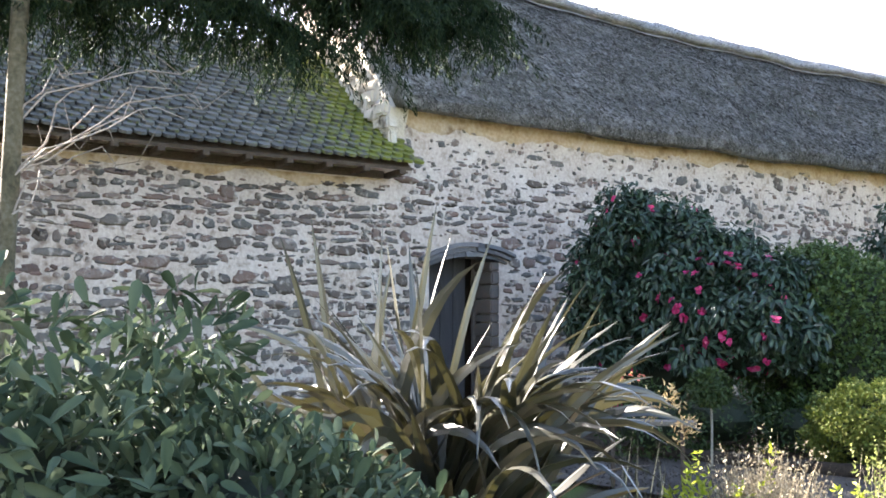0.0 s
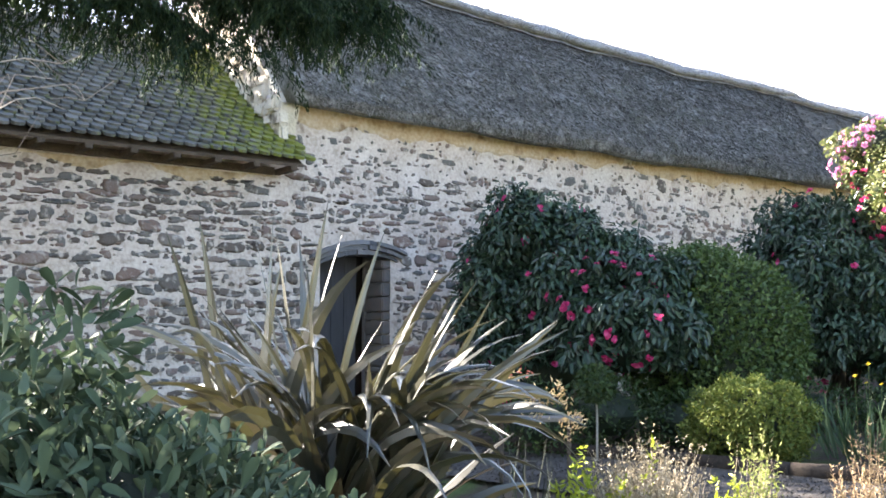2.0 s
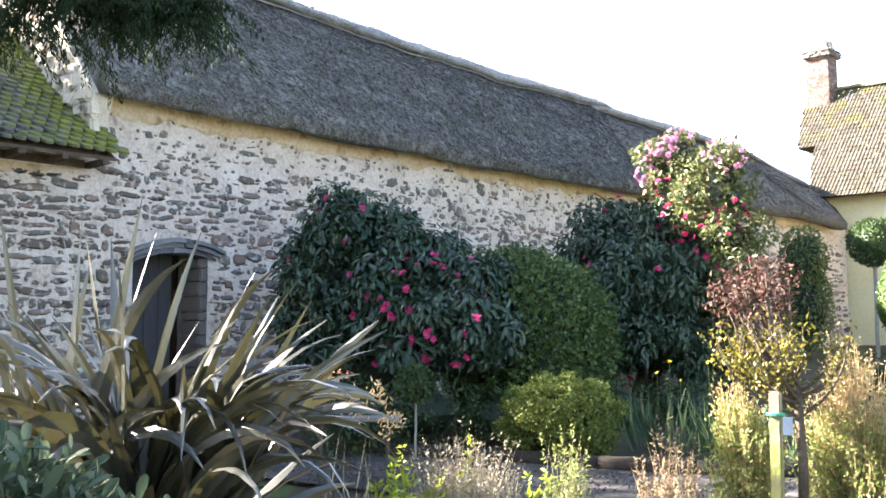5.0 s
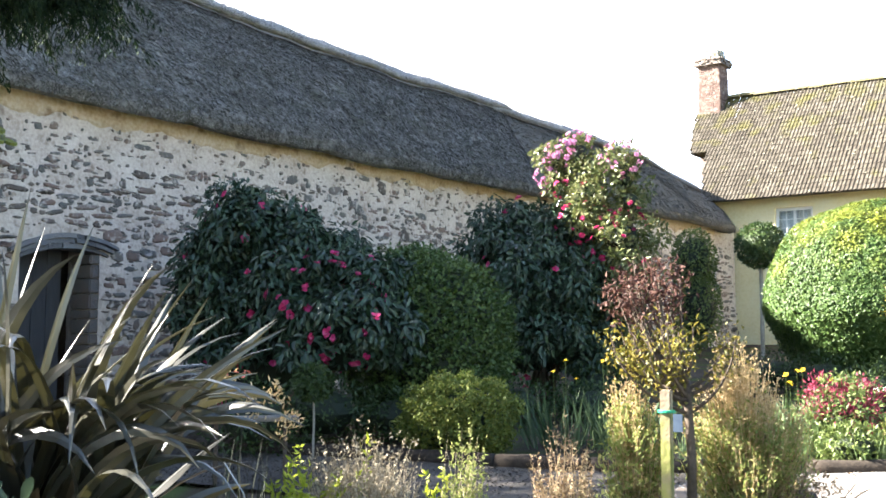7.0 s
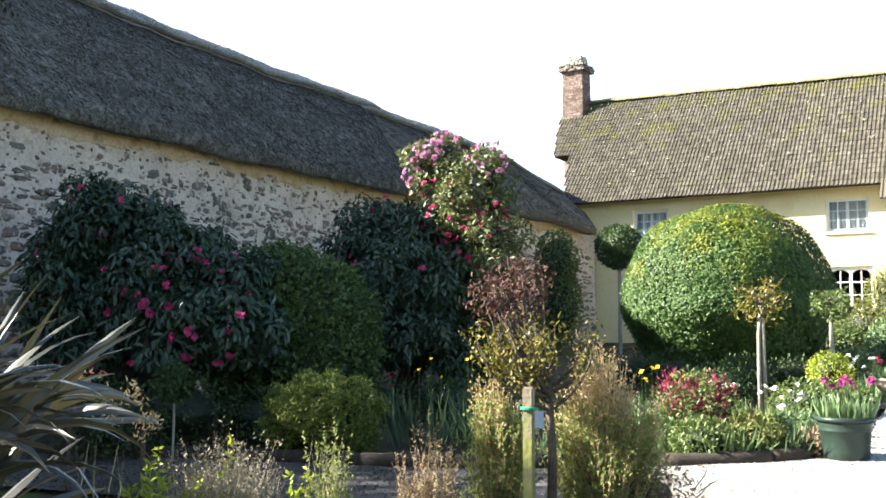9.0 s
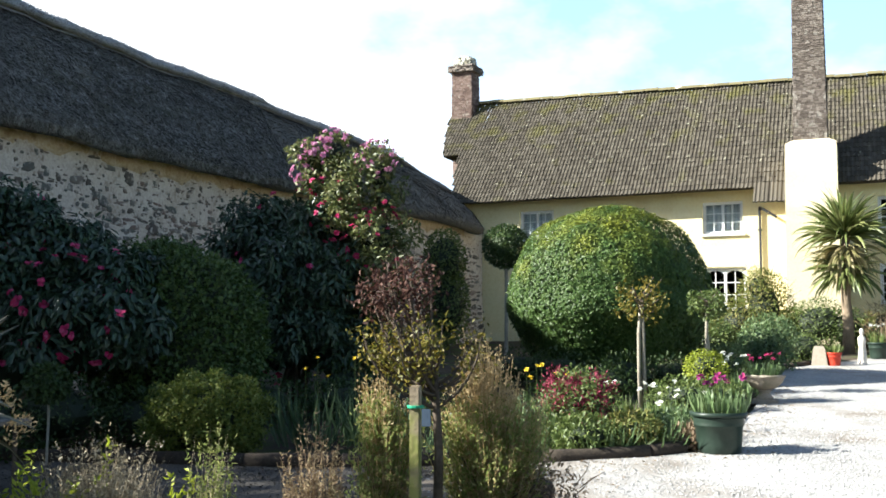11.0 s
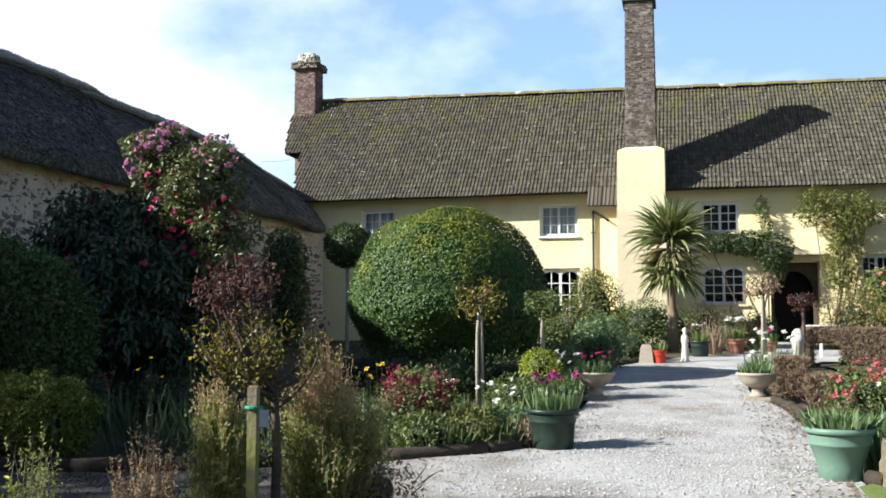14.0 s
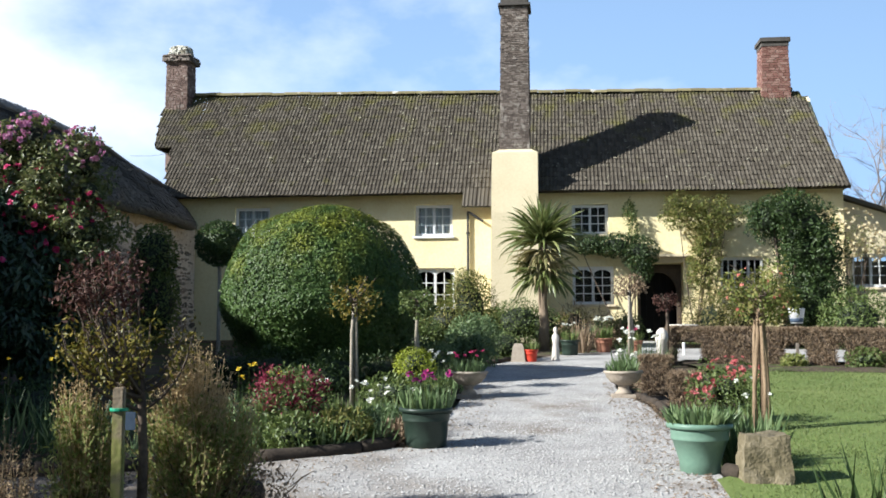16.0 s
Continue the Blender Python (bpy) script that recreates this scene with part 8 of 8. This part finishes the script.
figure()
t = thing("stone_post", 1.98, 19.45, "pale rounded stone post beside the hedge", "post")
g = Geo()
g.lathe([(0.11, -0.02), (0.105, 0.5), (0.125, 0.52), (0.125, 0.58), (0.09, 0.70), (0.03, 0.75)], 18, wobble=0.03)
part("post", g, M_STATUE, t, smooth=True)
t = thing("stone_plinth", -0.82, 20.4, "tapered pinkish stone plinth beside the red pot", "plinth")
g = Geo()
g.add([(-0.15, -0.13, 0), (0.15, -0.13, 0), (0.15, 0.13, 0), (-0.15, 0.13, 0), (-0.11, -0.1, 0.32), (0.11, -0.1, 0.32), (0.11, 0.1, 0.32), (-0.11, 0.1, 0.32), (-0.08, -0.08, 0.39), (0.08, -0.08, 0.39), (0.08, 0.08, 0.39), (-0.08, 0.08, 0.39)],
      [(3, 2, 1, 0)] + [(a + b, a + (b + 1) % 4, a + 4 + (b + 1) % 4, a + 4 + b) for a in (0, 4) for b in range(4)] + [(8, 9, 10, 11)])
part("plinth", g, M_STONE_ORN, t)
t = thing("garden_table", 2.75, 22.4, "small pale garden table beyond the hedge", "table")
g = Geo()
g.lathe([(0.30, 0.66), (0.32, 0.67), (0.32, 0.69), (0.30, 0.70)], 24)
part("tabletop", g, M_STATUE, t)
g = Geo()
g.tube([(0, 0, 0), (0, 0, 0.66)], [0.03, 0.03], 8)
part("leg", g, M_WHITE, t)
# something blue and white stands here; the pail and its post are made up
t = thing("blue_white_object", 4.95, 21.4, "unclear blue and white object behind the hedge, shaped as a pail", "pail", z=ground_z(0, 21.4) + 0.0)
g = Geo()
g.lathe([(0.12, 0.76), (0.17, 1.06), (0.18, 1.07), (0.16, 1.07), (0.11, 0.78)], 20)
part("body", g, M_WHITE, t, smooth=True)
g = Geo()
g.lathe([(0.126, 0.78), (0.140, 0.86), (0.136, 0.865), (0.120, 0.785)], 20)
part("band", g, M_LABEL, t, "blue band", smooth=True)
g = Geo()
g.box(-0.03, 0.03, -0.03, 0.03, -0.05, 0.765, bevel=0.005)
part("post", g, M_WOOD_GREY, t)

# log edging round the beds
def edging(points, label, seed, radius=0.10):
    rng = np.random.RandomState(seed)
    x, y = points[0]
    t = thing("log_edging", x, y, label, "edging")
    o = Vector((x, y, ground_z(x, y)))
    for (xa, ya), (xb, yb) in zip(points, points[1:]):
        L = math.hypot(xb - xa, yb - ya)
        n = max(1, round(L / 0.9))
        for k in range(n):
            a, b = (k + 0.01) / n, (k + 0.99) / n
            pa = Vector((xa + (xb - xa) * a, ya + (yb - ya) * a, 0))
            pb = Vector((xa + (xb - xa) * b, ya + (yb - ya) * b, 0))
            pts = []
            for q in range(6):
                c = pa.lerp(pb, q / 5)
                pts.append(Vector((c.x + rng.normal() * 0.008, c.y + rng.normal() * 0.008, ground_z(c.x, c.y) + radius * 0.6 + rng.normal() * 0.006)) - o)
            g = Geo()
            g.tube(pts, [radius + 0.008 * rng.rand() for q in range(6)], 10)
            part("log", g, M_EDGING, t, smooth=True)


edging([(-9.6, 6.95), (-7.1, 7.42), (-4.4, 7.98), (-2.75, 8.72), (-1.9, 9.33), (-1.62, 9.62)], "low rounded log edging along the flower bed", 171, 0.075)
edging([(-1.42, 11.0), (-1.48, 14.5), (-1.7, 18.9), (-1.0, 20.6)], "low rounded log edging along the drive", 172, 0.06)
edging([(1.42, 9.4), (1.28, 13.2), (1.0, 14.6), (1.05, 17.4)], "low rounded timber edging beside the drive", 173, 0.055)

t = thing("ridge_spar", -14.2, 11.6, "thin hazel spar standing on the thatched ridge", "spar", z=7.55)
g = Geo()
g.tube([(0, 0, 0), (0.01, 0.01, 0.2), (-0.02, 0.03, 0.36)], [0.012, 0.010, 0.008], 6)
part("stick", g, M_BARK, t)
t = thing("overhead_cable", -12.0, 29.2, "thin dark cable slung from the barn ridge to the house", "cable", z=7.05)
g = Geo()
g.tube([(-1.25 + 0.14 * q, 0, 0.0 - 0.05 * math.sin(math.pi * q / 10) - 0.07 * (1 - q / 10)) for q in range(11)], [0.005] * 11, 6)
part("cable", g, M_IRON, t)

# ---- single pieces of the barn's wall and of the tiled roof ----
for k, m in NEAR_STONES:
    ob = new("stone", STONES[k][0])
    ob.parent = barn_wall
    ob.matrix_local = m
g = Geo()
g.add(TILE_V, TILE_F)
TILE_MESH = g.mesh("tile")
TILE_MESH.materials.append(M_MOSSTILE)
for m in NEAR_TILES:
    ob = new("tile", TILE_MESH)
    ob.parent = tiled
    ob.matrix_local = m
